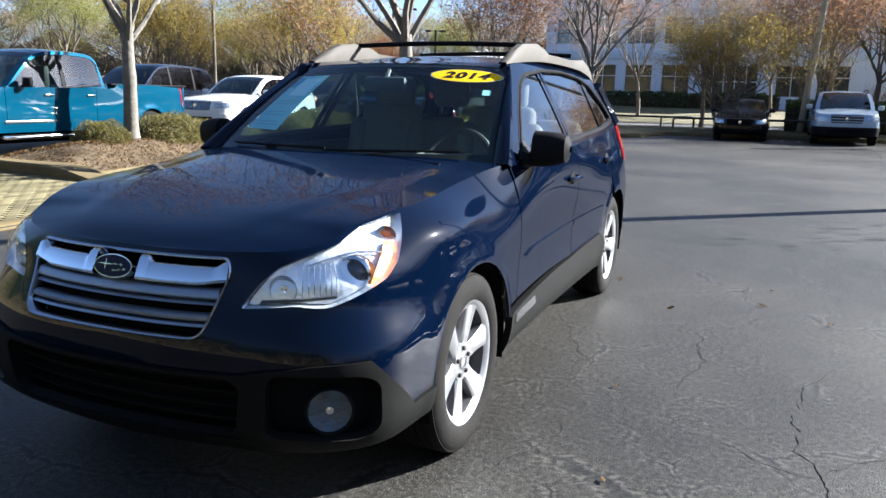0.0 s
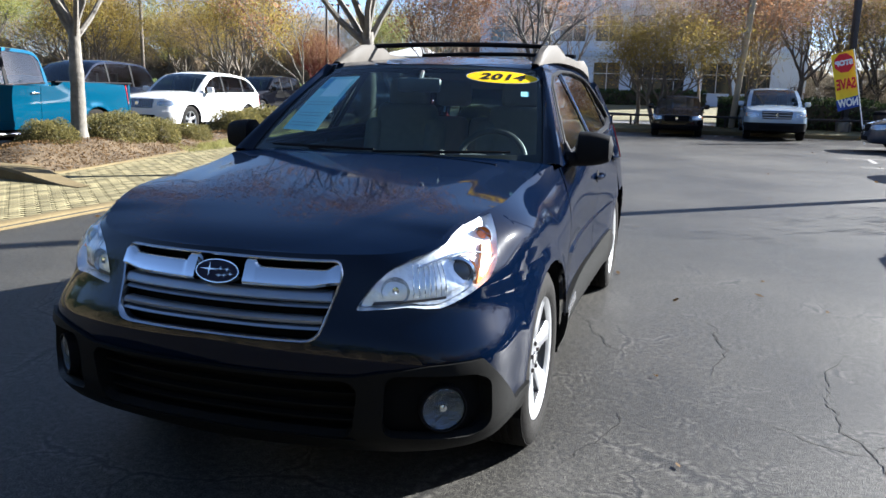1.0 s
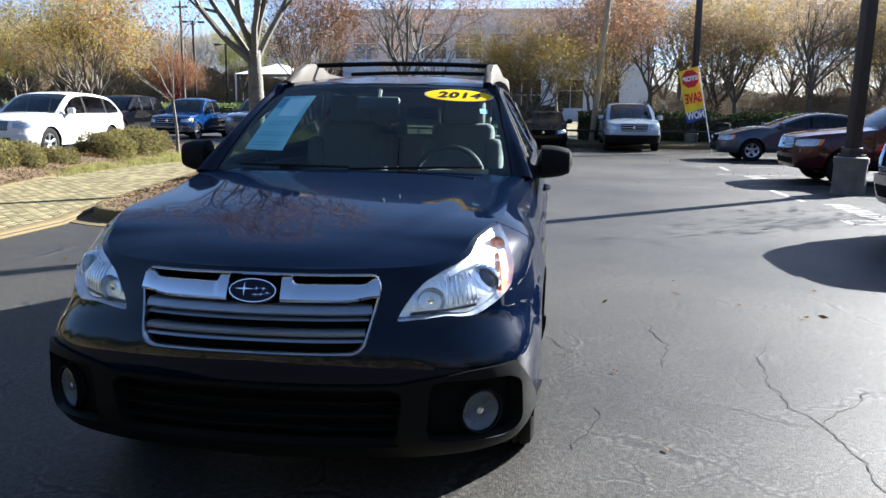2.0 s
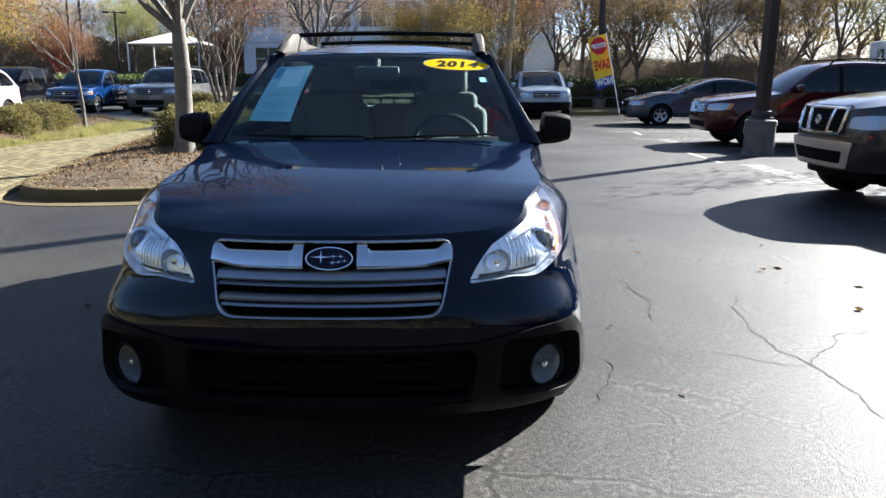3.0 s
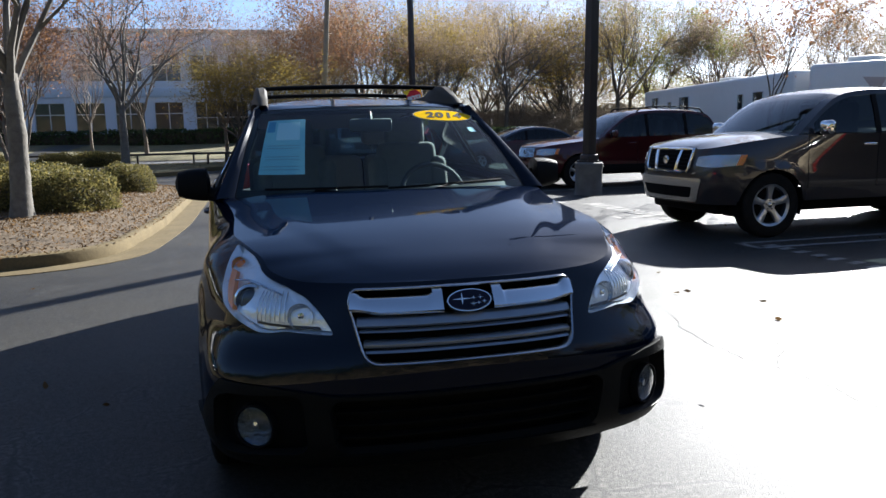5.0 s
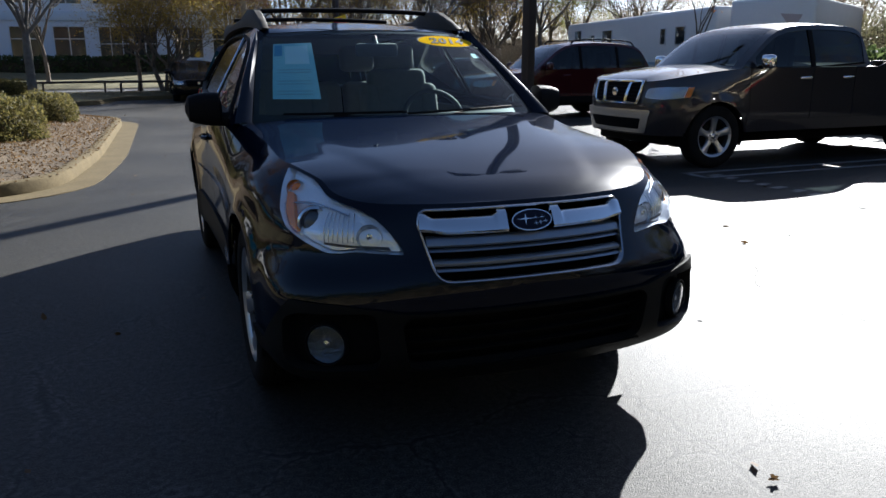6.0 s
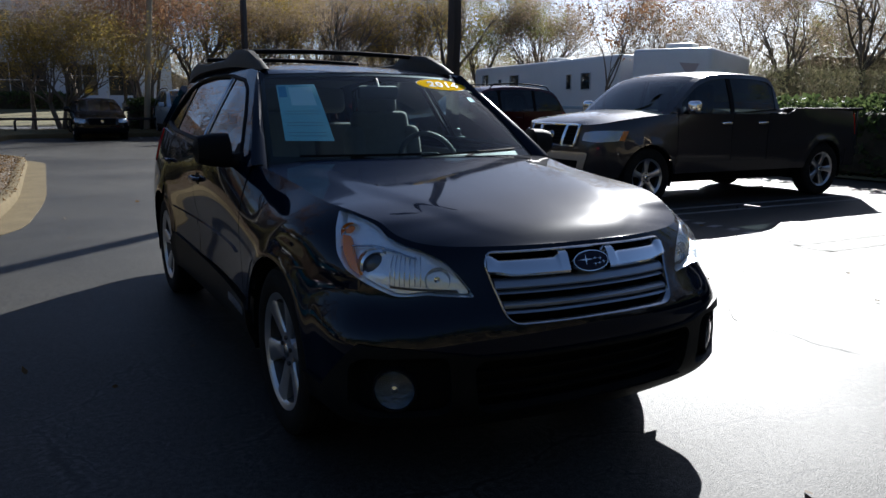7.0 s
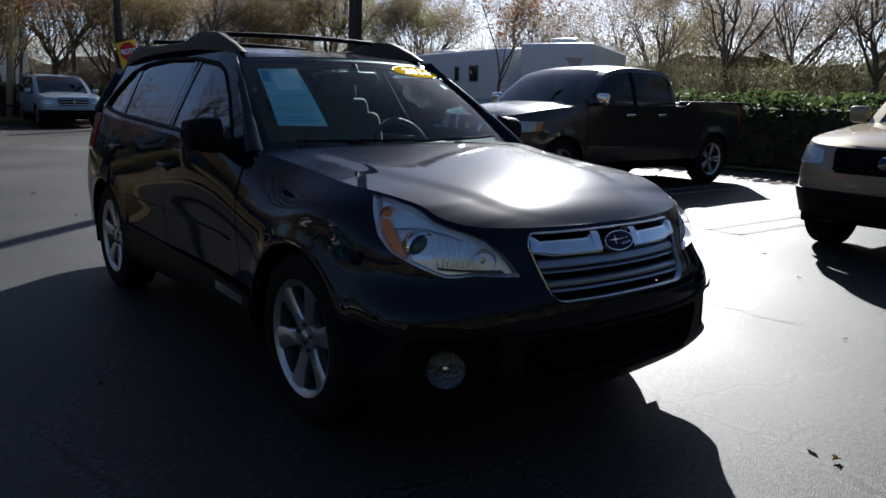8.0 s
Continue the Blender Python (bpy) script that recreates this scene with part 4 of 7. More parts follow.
for cx, cz in ((0.014, 0.006), (0.037, 0.006), (0.012, -0.014), (0.03, -0.012), (0.05, -0.008)):
    part("badge_sparkle", star(cx, cz, 0.0085), M_CHROME, badge)

# headlamps
for sg in (1, -1):
    L = LAMP if sg > 0 else mirror(LAMP)
    shrink = [tuple(np.array(p) * 0.97 + np.mean(L, 0) * 0.03) for p in L]
    hl = part("headlamp", skin(lambda a, b: W_.at(a, b, -0.034 + 0.003 * np.sin(b * 60)), shrink, [], 0.018, 0), M_LAMPIN, wagon, "large clear headlamp with projector lens")
    part("headlamp_lens", skin(lambda a, b: W_.at(a, b, 0.003), L, [], 0.025, 0.012), M_LENS, hl)
    ring = []
    LD = dense(L, 0.025)
    for k, (s, z) in enumerate(LD):
        ring.append([tuple(W_.at(s, z, o)) for o in (0.0, -0.06)])
    part("lamp_wall", Geo().grid(np.array(ring), close_u=True), M_LAMPIN, hl)
    # upright ribs between the two beams, and the ledge under the turn signal
    for q in np.linspace(0.665, 0.8, 7):
        pts = [W_.at(sg * q, z, -0.036 + 0.01 * math.sin(math.pi * f)) for f, z in zip(np.linspace(0, 1, 6), np.linspace(0.735, 0.835, 6))]
        part("reflector_rib", Geo().tube(pts, 0.0022, 6), M_CHROME, hl)
    ledge = [W_.at(sg * q, z, -0.016) for q, z in ((1.12, 0.845), (1.05, 0.856), (0.96, 0.862), (0.86, 0.858), (0.76, 0.846), (0.68, 0.828))]
    part("lamp_ledge", Geo().tube(ledge, [0.003, 0.004, 0.004, 0.004, 0.0035, 0.003], 8), M_SATIN, hl, "chrome ledge across the lamp")
    part("lamp_floor", skin(lambda a, b: W_.at(a, b, -0.03), [(sg * q, z) for q, z in ((0.52, 0.717), (0.66, 0.724), (0.8, 0.732), (0.8, 0.74), (0.66, 0.732), (0.53, 0.728))][:: sg], [], 0.03, 0.004), M_STEEL, hl, "dark lower bezel")
    yaw = Matrix.Rotation(radians(-90 + sg * 14), 4, "Z")
    c = Vector((sg * 0.7, -0.585, 0.795))
    mt = Matrix.Translation(c) @ yaw
    pj = part("projector", Geo().lathe([(0.062, -0.03), (0.06, 0.012), (0.052, 0.02), (0.046, 0.012), (0.046, -0.02)], 32, mt), M_CHROME, hl, "round projector with chrome bezel")
    part("projector_lens", Geo().lathe([(0.047, 0.0), (0.038, 0.018), (0.022, 0.028), (0.001, 0.032)], 28, mt), M_BULB, pj)
    c = Vector(W_.at(sg * 0.6, 0.762, -0.022))
    mt = Matrix.Translation(c) @ yaw
    hb = part("high_beam", Geo().lathe([(0.045, 0.004), (0.043, -0.002), (0.032, -0.018), (0.01, -0.025), (0.001, -0.025)], 24, mt), M_BOWL, hl, "reflector bowl of the main beam")
    part("bulb_shield", Geo().lathe([(0.01, -0.022), (0.011, -0.004), (0.001, -0.001)], 14, mt), M_CHROME, hb)
    amb = rounded([(0.95, 0.768), (1.018, 0.788), (1.095, 0.836), (1.146, 0.886), (1.105, 0.884), (1.06, 0.85), (0.985, 0.802)], 0.008)
    amb = amb if sg > 0 else mirror(amb)
    part("side_marker", skin(lambda a, b: W_.at(a, b, -0.012), amb, [], 0.02, 0.03), M_AMBER, hl, "amber side marker")
    turn = Vector(W_.at(sg * sy(-0.44), 0.893, -0.04))
    mt = Matrix.Translation(turn) @ Matrix.Rotation(radians(-90 + sg * 30), 4, "Z")
    tb = part("turn_signal", Geo().lathe([(0.036, 0.012), (0.033, 0.0), (0.018, -0.02), (0.001, -0.024)], 20, mt), M_CHROME, hl)
    part("turn_bulb", Geo().lathe([(0.02, -0.015), (0.019, 0.002), (0.001, 0.012)], 16, mt), M_AMBER, tb, "amber turn signal bulb")

# bonnet: a lid between the two upper edges, bowed back in the middle, with two long creases
def bonnet_z(y):
    """Height of the lid along the middle of the car."""
    return spline([-0.82, -0.75, -0.6, -0.4, -0.1, 0.2, 0.4, 0.6], [0.864, 0.896, 0.936, 0.974, 1.017, 1.056, 1.083, 1.11], np.atleast_1d(y))


ss = np.concatenate([np.linspace(0.0, sx(0.6), 30), np.linspace(sx(0.6), sy(0.585), 60)[1:]])
us = np.linspace(-1, 1, 81)
rows = []
for s in ss:
    hw, y, z = W_.at(s, float(top_z(s)[0]))
    bow = 0.19 * float(smooth(-0.3, 0.585, y)) ** 1.5
    prof = 1 - np.abs(us) ** 2.6
    crease = 0.56 + 0.2 * float(smooth(-0.75, 0.3, y))
    ridge = 0.005 * (smooth(crease + 0.1, crease - 0.06, np.abs(us)) - 0.6 * smooth(crease - 0.06, 0.15, np.abs(us))) * smooth(-0.8, -0.5, y)
    rows.append(np.stack([us * hw, y - bow * (1 - us**2), z + (bonnet_z(y - bow)[0] - z) * prof + ridge], -1))
part("bonnet", Geo().grid(np.array(rows)[:, ::-1]), M_NAVY, wagon)

# flank panels
DOOR1, DOOR2, DOOR3 = 0.6, 1.66, 2.62
SILL = 0.47
for sg in (1, -1):
    S = (lambda p: p) if sg > 0 else mirror
    wing = [(sy(-0.27), float(top_z(sy(-0.27))[0])), (sy(-0.3), 0.955), (sy(-0.4), 0.83), (sy(-0.42), 0.765), (seam_s, 0.72), ARCH_SEAM] + [p for p in ARCH_F[1:-1] if p[1] >= 0.63 or p[0] > sy(0)][:-1] + [(sy(AR), SILL), (sy(DOOR1 - 0.05), SILL), (sy(DOOR1), 0.7), (sy(DOOR1 - 0.02), float(top_z(sy(DOOR1))[0]))] + along_top(sy(DOOR1 - 0.03), sy(-0.27), 12)[:-1]
    part("wing", skin(paint_fn, S(wing), [], 0.03), M_NAVY, wagon)
    d1 = [(sy(DOOR1 - 0.042), SILL), (sy(DOOR2), SILL), (sy(DOOR2), float(top_z(sy(DOOR2))[0]))] + along_top(sy(DOOR2), sy(DOOR1), 10)[1:] + [(sy(DOOR1 + 0.008), 0.7)]
    door = part("front_door", skin(paint_fn, S(d1), [], 0.035), M_NAVY, wagon)
    arch_top = [p for p in ARCH_R[1:-1] if p[0] < sy(2.745) and p[1] > SILL]
    d2 = [(sy(DOOR2 + 0.008), SILL), (arch_top[0][0] - 0.012, SILL)] + [(p[0] - 0.012, p[1] + 0.006) for p in arch_top if p[0] < sy(DOOR3)] + [(sy(DOOR3), 0.86), (sy(DOOR3 + 0.05), float(top_z(sy(DOOR3 + 0.05))[0]))] + along_top(sy(DOOR3 + 0.05), sy(DOOR2 + 0.008), 10)[1:]
    door2 = part("rear_door", skin(paint_fn, S(d2), [], 0.035), M_NAVY, wagon)
    tail_s = sy(3.3)
    q = [(p[0] - 0.004, p[1]) for p in arch_top if p[0] < sy(DOOR3 + 0.05)][-1:] + [p for p in ARCH_R[1:-1] if p[0] >= sy(DOOR3)] + [(sy(3.14), SILL), (sy(3.55), 0.5), (sy(3.55), 0.88), (sy(3.2), 0.9), (sy(3.12), float(top_z(sy(3.12))[0]))] + along_top(sy(3.12), sy(DOOR3 + 0.058), 8)[1:] + [(sy(DOOR3 + 0.008), 0.86)]
    part("rear_quarter", skin(paint_fn, S(q), [], 0.035), M_NAVY, wagon)
    tl = rounded([(sy(3.21), 0.91), (sy(3.55), 0.89), (W_.of("rx", 0.55), 0.92), (W_.of("rx", 0.5), 1.1), (sy(3.4), 1.15), (sy(3.13), 1.155)], 0.03)
    part("tail_lamp", skin(lambda a, b: W_.at(a, b, 0.006), S(tl), [], 0.04, 0.03), M_RED, wagon, "red wraparound tail lamp")
    # sill and arch cladding
    sill = [(sy(AR), 0.27), (sy(2.745 - AR), 0.27), (sy(2.745 - AR), SILL - 0.02), (sy(2.3), SILL + 0.03), (sy(1.6), SILL - 0.01), (sy(AR), SILL - 0.04)]
    sl = part("sill_cladding", skin(lambda a, b: W_.at(a, b, 0.012), S(sill), [], 0.05, 0.03), M_CLAD, wagon, "matt grey sill cladding")
    part("sill_badge", skin(lambda a, b: W_.at(a, b, 0.016), S([(sy(0.5), 0.375), (sy(0.86), 0.375), (sy(0.86), 0.415), (sy(0.5), 0.415)]), [], 0.05, 0.004), M_SATIN, sl, "silver lettering strip")
    # rubbing strip
    strip = [(sy(0.7), 0.637), (sy(0.8), 0.627), (sy(1.65), 0.64), (sy(1.65), 0.665), (sy(0.8), 0.652)]
    part("rubbing_strip", skin(lambda a, b: W_.at(a, b, 0.009), S(strip), [], 0.04, 0.01), M_NAVY, door)
    strip = [(sy(1.672), 0.64), (sy(2.33), 0.65), (sy(2.36), 0.675), (sy(1.672), 0.665)]
    part("rubbing_strip", skin(lambda a, b: W_.at(a, b, 0.009), S(strip), [], 0.04, 0.01), M_NAVY, door2)
    for dr, hy, hz in ((door, 1.5, 0.925), (door2, 2.5, 0.965)):
        c = W_.at(sg * sy(hy), hz)
        ys = np.linspace(-0.1, 0.1, 12)
        hd = part("door_handle", Geo().tube([(c[0] + sg * (0.034 * (1 - (v / 0.105) ** 6) - 0.004), c[1] + v, c[2]) for v in ys], 0.0125, 8), M_NAVY, dr)
        # flat black oval stands for the shade in the hollow behind the handle
        part("handle_recess", skin(lambda a, b: W_.at(a, b, 0.002), S([(sy(hy) + 0.055 * math.cos(a), hz + 0.035 * math.sin(a)) for a in np.linspace(0, 2 * math.pi, 16, endpoint=False)]), [], 0.03, 0), M_PLASTIC, dr)
    # wheel-house liner, in the near-black that stands for its shade
    for cy in (0, 2.745):
        lin = Geo()
        a = np.linspace(-0.25, math.pi + 0.25, 22)
        q = np.stack([np.stack([np.full(22, sg * xx), cy + rr * np.cos(a), 0.345 + rr * np.sin(a)], -1) for xx, rr in ((0.885, AR + 0.005), (0.5, AR + 0.01), (0.5, 0.05))])
        part("wheel_liner", lin.grid(q), M_DEEPSHADE, wagon)
    for cy in (0, 2.745):
        mt = Matrix.Translation((sg * 0.775, cy, 0.345)) @ Matrix.Rotation(0 if sg > 0 else math.pi, 4, "Z")
        wheel(wagon, 0.347, 0.222, 0.238, 6, mt, label="silver six-spoke alloy wheel", twist=0.25 if cy == 0 else 0.9, tread=True)

# rear bumper and tailgate
rb = [(sy(3.15), 0.3)] + [(float(s), 0.28) for s in np.linspace(sy(3.5), W_.end, 6)] + [(W_.end, 0.86), (sy(3.555), 0.86), (sy(3.555), 0.5), (sy(3.145), 0.46)]
for sg in (1, -1):
    part("rear_bumper", skin(paint_fn, rb if sg > 0 else mirror(rb), [], 0.06), M_NAVY, wagon)
    tg = [(W_.of("rx", 0.56), 0.88), (W_.end, 0.88), (W_.end, 1.14), (W_.of("rx", 0.5), 1.14)]
    part("tailgate", skin(paint_fn, tg if sg > 0 else mirror(tg), [], 0.06), M_NAVY, wagon)

# upper body: flanks of the cabin lean in from the window line to the roof
def cabin(y, z):
    """Half width of the cabin side."""
    y, z = np.asarray(y, float), np.asarray(z, float)
    base = np.interp(y, [0.3, 0.6, 1.4, 2.6, 3.2, 3.7], [0.82, 0.838, 0.862, 0.852, 0.825, 0.74])
    k = np.clip((z - 1.06) / 0.47, -0.3, 1.2)
    return base - 0.235 * k - 0.035 * k * np.abs(k)


def roof_z(y):
    return hermite([1.0, 1.25, 1.9, 2.6, 3.1, 3.5], [1.475, 1.522, 1.555, 1.545, 1.5, 1.43], np.atleast_1d(np.asarray(y, float)))


def shield(u, v):
    """Windscreen surface; u across, v up."""
    w = 0.748 - 0.128 * v - 0.02 * v * v
    yb, yt = 0.395 + 0.19 * u**2, 1.12 + 0.085 * u**2
    zb, zt = 1.052 + 0.012 * u**2, 1.515 - 0.022 * u**2
    bulge = 0.018 * np.sin(np.pi * v)
    return np.stack([u * w, yb + (yt - yb) * v - bulge * 0.4, zb + (zt - zb) * v + bulge], -1)


v_ = np.linspace(0, 1, 24)
u_ = np.linspace(-1, 1, 40)
U2, V2 = np.meshgrid(u_ * 0.985, v_ * 0.97 + 0.01, indexing="ij")
pane = part("windscreen", Geo().grid(shield(U2, V2)), M_WINDSHIELD, wagon, "large laminated windscreen")
pane.visible_shadow = False
frit = Geo()
for a, b in ((shield(u_, np.full(40, 0.0)), shield(u_ * 0.97, np.full(40, 0.075))), (shield(u_ * 0.97, np.full(40, 0.955)), shield(u_, np.full(40, 1.0)))):
    frit.grid(np.stack([a, b], 1)[:, ::1] - np.array((0, -0.004, 0.004)))
for sg in (1, -1):
    a, b = shield(np.full(24, sg * 1.0), v_), shield(np.full(24, sg * 0.955), v_)
    frit.grid(np.stack([a, b], 1) - np.array((0, -0.004, 0.004)))
part("windscreen_border", frit, M_INK, pane, "black printed border")

WIN_TOP = [(1.36, 1.462), (1.75, 1.497), (2.25, 1.505), (2.65, 1.482), (2.9, 1.435)]
DLO = [(0.74, 1.085), (1.4, 1.108), (2.6, 1.15), (3.0, 1.175), (3.16, 1.2), (3.1, 1.3)] + WIN_TOP[::-1] + [(1.2, 1.41), (1.0, 1.29), (0.83, 1.165)]
for sg in (1, -1):
    fn = (lambda a, b: np.stack([cabin(a, b), a, b], -1)) if sg > 0 else (lambda a, b: np.stack([-cabin(-a, b), -a, b], -1))
    S = (lambda p: p) if sg > 0 else mirror
    dlo = rounded(DLO, 0.03, 3)
    zt_ = [(float(y), float(roof_z(y)[0]) - 0.005) for y in np.linspace(3.3, 1.17, 14)]
    lowline = [(0.56, 1.055), (1.4, 1.08), (2.6, 1.12), (3.2, 1.155), (3.42, 1.16)]
    out = lowline + [(3.43, 1.2), (3.36, 1.37)] + zt_ + [(1.1, 1.43), (0.75, 1.19)]
    side = part("cabin_side", skin(fn, S(out), [S(dlo)], 0.035, 0.03), M_NAVY, wagon)
    # panes and pillars
    def winpoly(y0, y1, slant0=0.0, slant1=0.0):
        poly = np.array(dense(dlo, 0.02))
        out = []
        for a, b in poly:
            k = (b - 1.1) / 0.4
            out.append((min(max(a, y0 + slant0 * k), y1 + slant1 * k), b))
        return [p for i, p in enumerate(out) if i == 0 or math.dist(p, out[i - 1]) > 1e-4]

    inn = (lambda a, b: fn(a, b) - np.array((sg * 0.012, 0, 0)))
    for nm, y0, y1, s0, s1 in (("front_window", 0.6, 1.6, 0, 0.06), ("rear_window", 1.7, 2.58, 0.06, 0.16), ("quarter_window", 2.66, 3.3, 0.16, 0.0)):
        w = part(nm, skin(inn, S(winpoly(y0, y1, s0, s1)), [], 0.06, 0), M_FRONTGLASS if nm == "front_window" else M_SIDEGLASS, side)
        w.visible_shadow = False
    for y0, y1, s0 in ((1.59, 1.71, 0.06), (2.57, 2.67, 0.16)):
        part("door_pillar", skin(lambda a, b: fn(a, b) - np.array((sg * 0.006, 0, 0)), S([(y0, 1.09), (y1, 1.09), (y1 + s0, 1.5), (y0 + s0, 1.5)]), [], 0.06, 0.01), M_GLOSSBLACK, side, "gloss black pillar trim")
    part("pillar_edge", Geo().tube([fn(np.array([sg * y]), np.array([z]))[0] for y, z in ((1.655, 1.09), (1.715, 1.5))], 0.004, 6), M_CHROME, side)
    trim = [tuple(fn(np.array([sg * a]), np.array([b]))[0] + np.array((sg * 0.003, 0, 0))) for a, b in dense(dlo, 0.04)]
    part("window_trim", Geo().tube(trim + trim[:1], 0.0075, 6, caps=False), M_PLASTIC, side, "black window surround")
    seal = [(x - sg * 0.016, y, z) for x, y, z in trim]
    part("window_seal", Geo().tube(seal + seal[:1], 0.015, 6, caps=False), M_PLASTIC, side)
    # windscreen pillar
    vv = np.linspace(-0.02, 1.0, 16)
    inner = shield(np.full(16, sg * 0.995), vv)
    front = [np.interp(vv, [0, 0.25, 0.9, 1.0], [0.56, 0.75, 1.1, 1.17]), np.interp(vv, [0, 0.25, 0.9, 1.0], [1.052, 1.19, 1.43, 1.5])]
    outer = np.stack([sg * (cabin(front[0], front[1]) + 0.002), front[0], front[1]], -1)
    mid = (inner + outer) / 2 + np.array((sg * 0.012, -0.018, 0.012))
    pl = np.stack([inner, (inner + mid) / 2 + np.array((0, -0.006, 0.006)), mid, (mid + outer) / 2 + np.array((sg * 0.005, -0.005, 0.003)), outer], 1)
    part("windscreen_pillar", Geo().grid(pl if sg < 0 else pl[:, ::-1]), M_NAVY, wagon)
    # mirror
    mir = Geo()
    rows = []
    for k, x in enumerate(np.linspace(0.86, 1.03, 12)):
        f = k / 11
        hz = 0.082 * (1 - 0.35 * f**3) * (0.35 if k == 0 else 1) * (0.3 if k == 11 else 1)
        hy = 0.075 * (1 - 0.25 * f**2) * (0.4 if k == 0 else 1) * (0.35 if k == 11 else 1)
        zc = 1.118 + 0.004 * f
        yc = 0.80 + 0.035 * f
        rows.append([(sg * x, yc - hy * (abs(math.cos(a)) ** 0.7 * math.copysign(1, math.cos(a))), zc + hz * (abs(math.sin(a)) ** 0.7 * math.copysign(1, math.sin(a)))) for a in np.linspace(0, 2 * math.pi, 20, endpoint=False)])
    mo = part("door_mirror", mir.grid(np.array(rows) if sg > 0 else np.array(rows)[:, ::-1], close_v=True), M_PLASTIC, wagon, "black plastic door mirror")
    part("mirror_arm", Geo().tube([(sg * 0.8, 0.75, 1.075), (sg * 0.85, 0.77, 1.07), (sg * 0.9, 0.8, 1.085)], [0.045, 0.034, 0.04], 10), M_PLASTIC, mo)
    part("mirror_sail", skin(lambda a, b: fn(a, b) + np.array((sg * 0.006, 0, 0)), S([(0.68, 1.075), (0.86, 1.085), (0.86, 1.15), (0.82, 1.15)]), [], 0.05, 0.015), M_PLASTIC, mo)
    part("mirror_glass", Geo().box((sg * 0.945, 0.885, 1.12), (0.13, 0.006, 0.1), 0.002), M_CHROME, mo, "mirror glass")
    # roof rail: swept front foot, long bar, rear foot
    ys = np.array([1.2, 1.3, 1.4, 1.5, 1.6, 1.75, 1.9, 2.0, 2.2, 2.5, 2.75, 2.9, 3.05, 3.2, 3.35])
    hh = np.interp(ys, [1.2, 1.35, 1.5, 1.75, 1.86, 2.0, 2.7, 2.8, 3.0, 3.2, 3.35], [0.01, 0.06, 0.095, 0.1, 0.085, 0.05, 0.05, 0.09, 0.095, 0.06, 0.01])
    xr = np.interp(ys, [1.2, 1.5, 2.2, 3.0, 3.35], [0.565, 0.56, 0.575, 0.565, 0.55])
    zr = roof_z(ys) - 0.004
    hw = np.interp(ys, [1.2, 1.5, 3.1, 3.35], [0.022, 0.034, 0.034, 0.02])
    ring = [[(sg * (x + a * w), y, z + b * h) for a, b in ((-1, 0), (-0.9, 0.8), (-0.5, 1), (0.5, 1), (0.95, 0.75), (1.1, 0))] for x, y, z, h, w in zip(xr, ys, zr, hh, hw)]
    part("roof_rail", Geo().grid(np.array(ring)[:, ::-1] if sg > 0 else np.array(ring), close_v=True), M_RAIL, wagon, "grey roof rail")
for y in (1.72, 2.66):
    part("cross_bar", Geo().tube([(x, y - 0.02 * (1 - (x / 0.56) ** 2), float(roof_z(y)[0]) + 0.085 + 0.012 * (1 - (x / 0.56) ** 2)) for x in np.linspace(-0.56, 0.56, 14)], 0.014, 8), M_PLASTIC, wagon, "black roof cross bar")

# roof
ys = np.concatenate([[0], np.linspace(0.02, 1, 30)])
rows = []
for k in np.linspace(0, 1, 34):
    y = 1.12 + (3.4 - 1.12) * k
    ye = 1.2 + (3.3 - 1.2) * k
    z = float(roof_z(ye)[0])
    hw = float(cabin(ye, z - 0.005))
    if k == 0:
        hw = 0.605
    uu = np.linspace(-1, 1, 31)
    rows.append(np.stack([uu * hw, y + (ye - y) * uu**2, z - 0.006 + (0.035 * float(smooth(0, 0.35, k)) + 0.0) * (1 - np.abs(uu) ** 2.4)], -1))
rows[0] = shield(np.linspace(-1, 1, 31), np.full(31, 1.0)) + np.array((0, -0.002, -0.004))
part("roof", Geo().grid(np.array(rows)[:, ::-1]), M_NAVY, wagon)
# rear screen and spoiler
q = []
for v in np.linspace(0, 1, 10):
    uu = np.linspace(-1, 1, 21)
    hw = 0.58 + 0.1 * v
    q.append(np.stack([uu * hw, 3.36 + 0.28 * v - 0.06 * uu**2, 1.45 - 0.3 * v + 0 * uu], -1))
part("rear_screen", Geo().grid(np.array(q)[:, ::-1]), M_SIDEGLASS, wagon)
part("spoiler", Geo().box((0, 3.4, 1.465), (1.06, 0.2, 0.03), 0.012), M_NAVY, wagon)
q = []
for sg in (1, -1):
    part("tailgate_pillar", Geo().tube([(sg * 0.58, 3.33, 1.43), (sg * 0.69, 3.55, 1.16)], 0.06, 8), M_NAVY, wagon)

# underside and cabin floor
part("underbody", Geo().box((0, 1.4, 0.3), (1.3, 4.3, 0.16), 0.05), M_DEEPSHADE, wagon)
part("engine_bay", Geo().box((0, -0.15, 0.58), (0.95, 1.05, 0.5), 0.05), M_DEEPSHADE, wagon)
part("firewall", Geo().box((0, 0.5, 0.62), (1.56, 0.06, 0.7), 0.02), M_DEEPSHADE, wagon)
part("cabin_floor", Geo().box((0, 2.05, 0.44), (1.5, 3.1, 0.1), 0.03), M_DASH, wagon)
for sg in (1, -1):
    part("door_card", Geo().box((sg * 0.79, 1.9, 0.75), (0.06, 2.6, 0.6), 0.03), M_DASH, wagon)
q = []
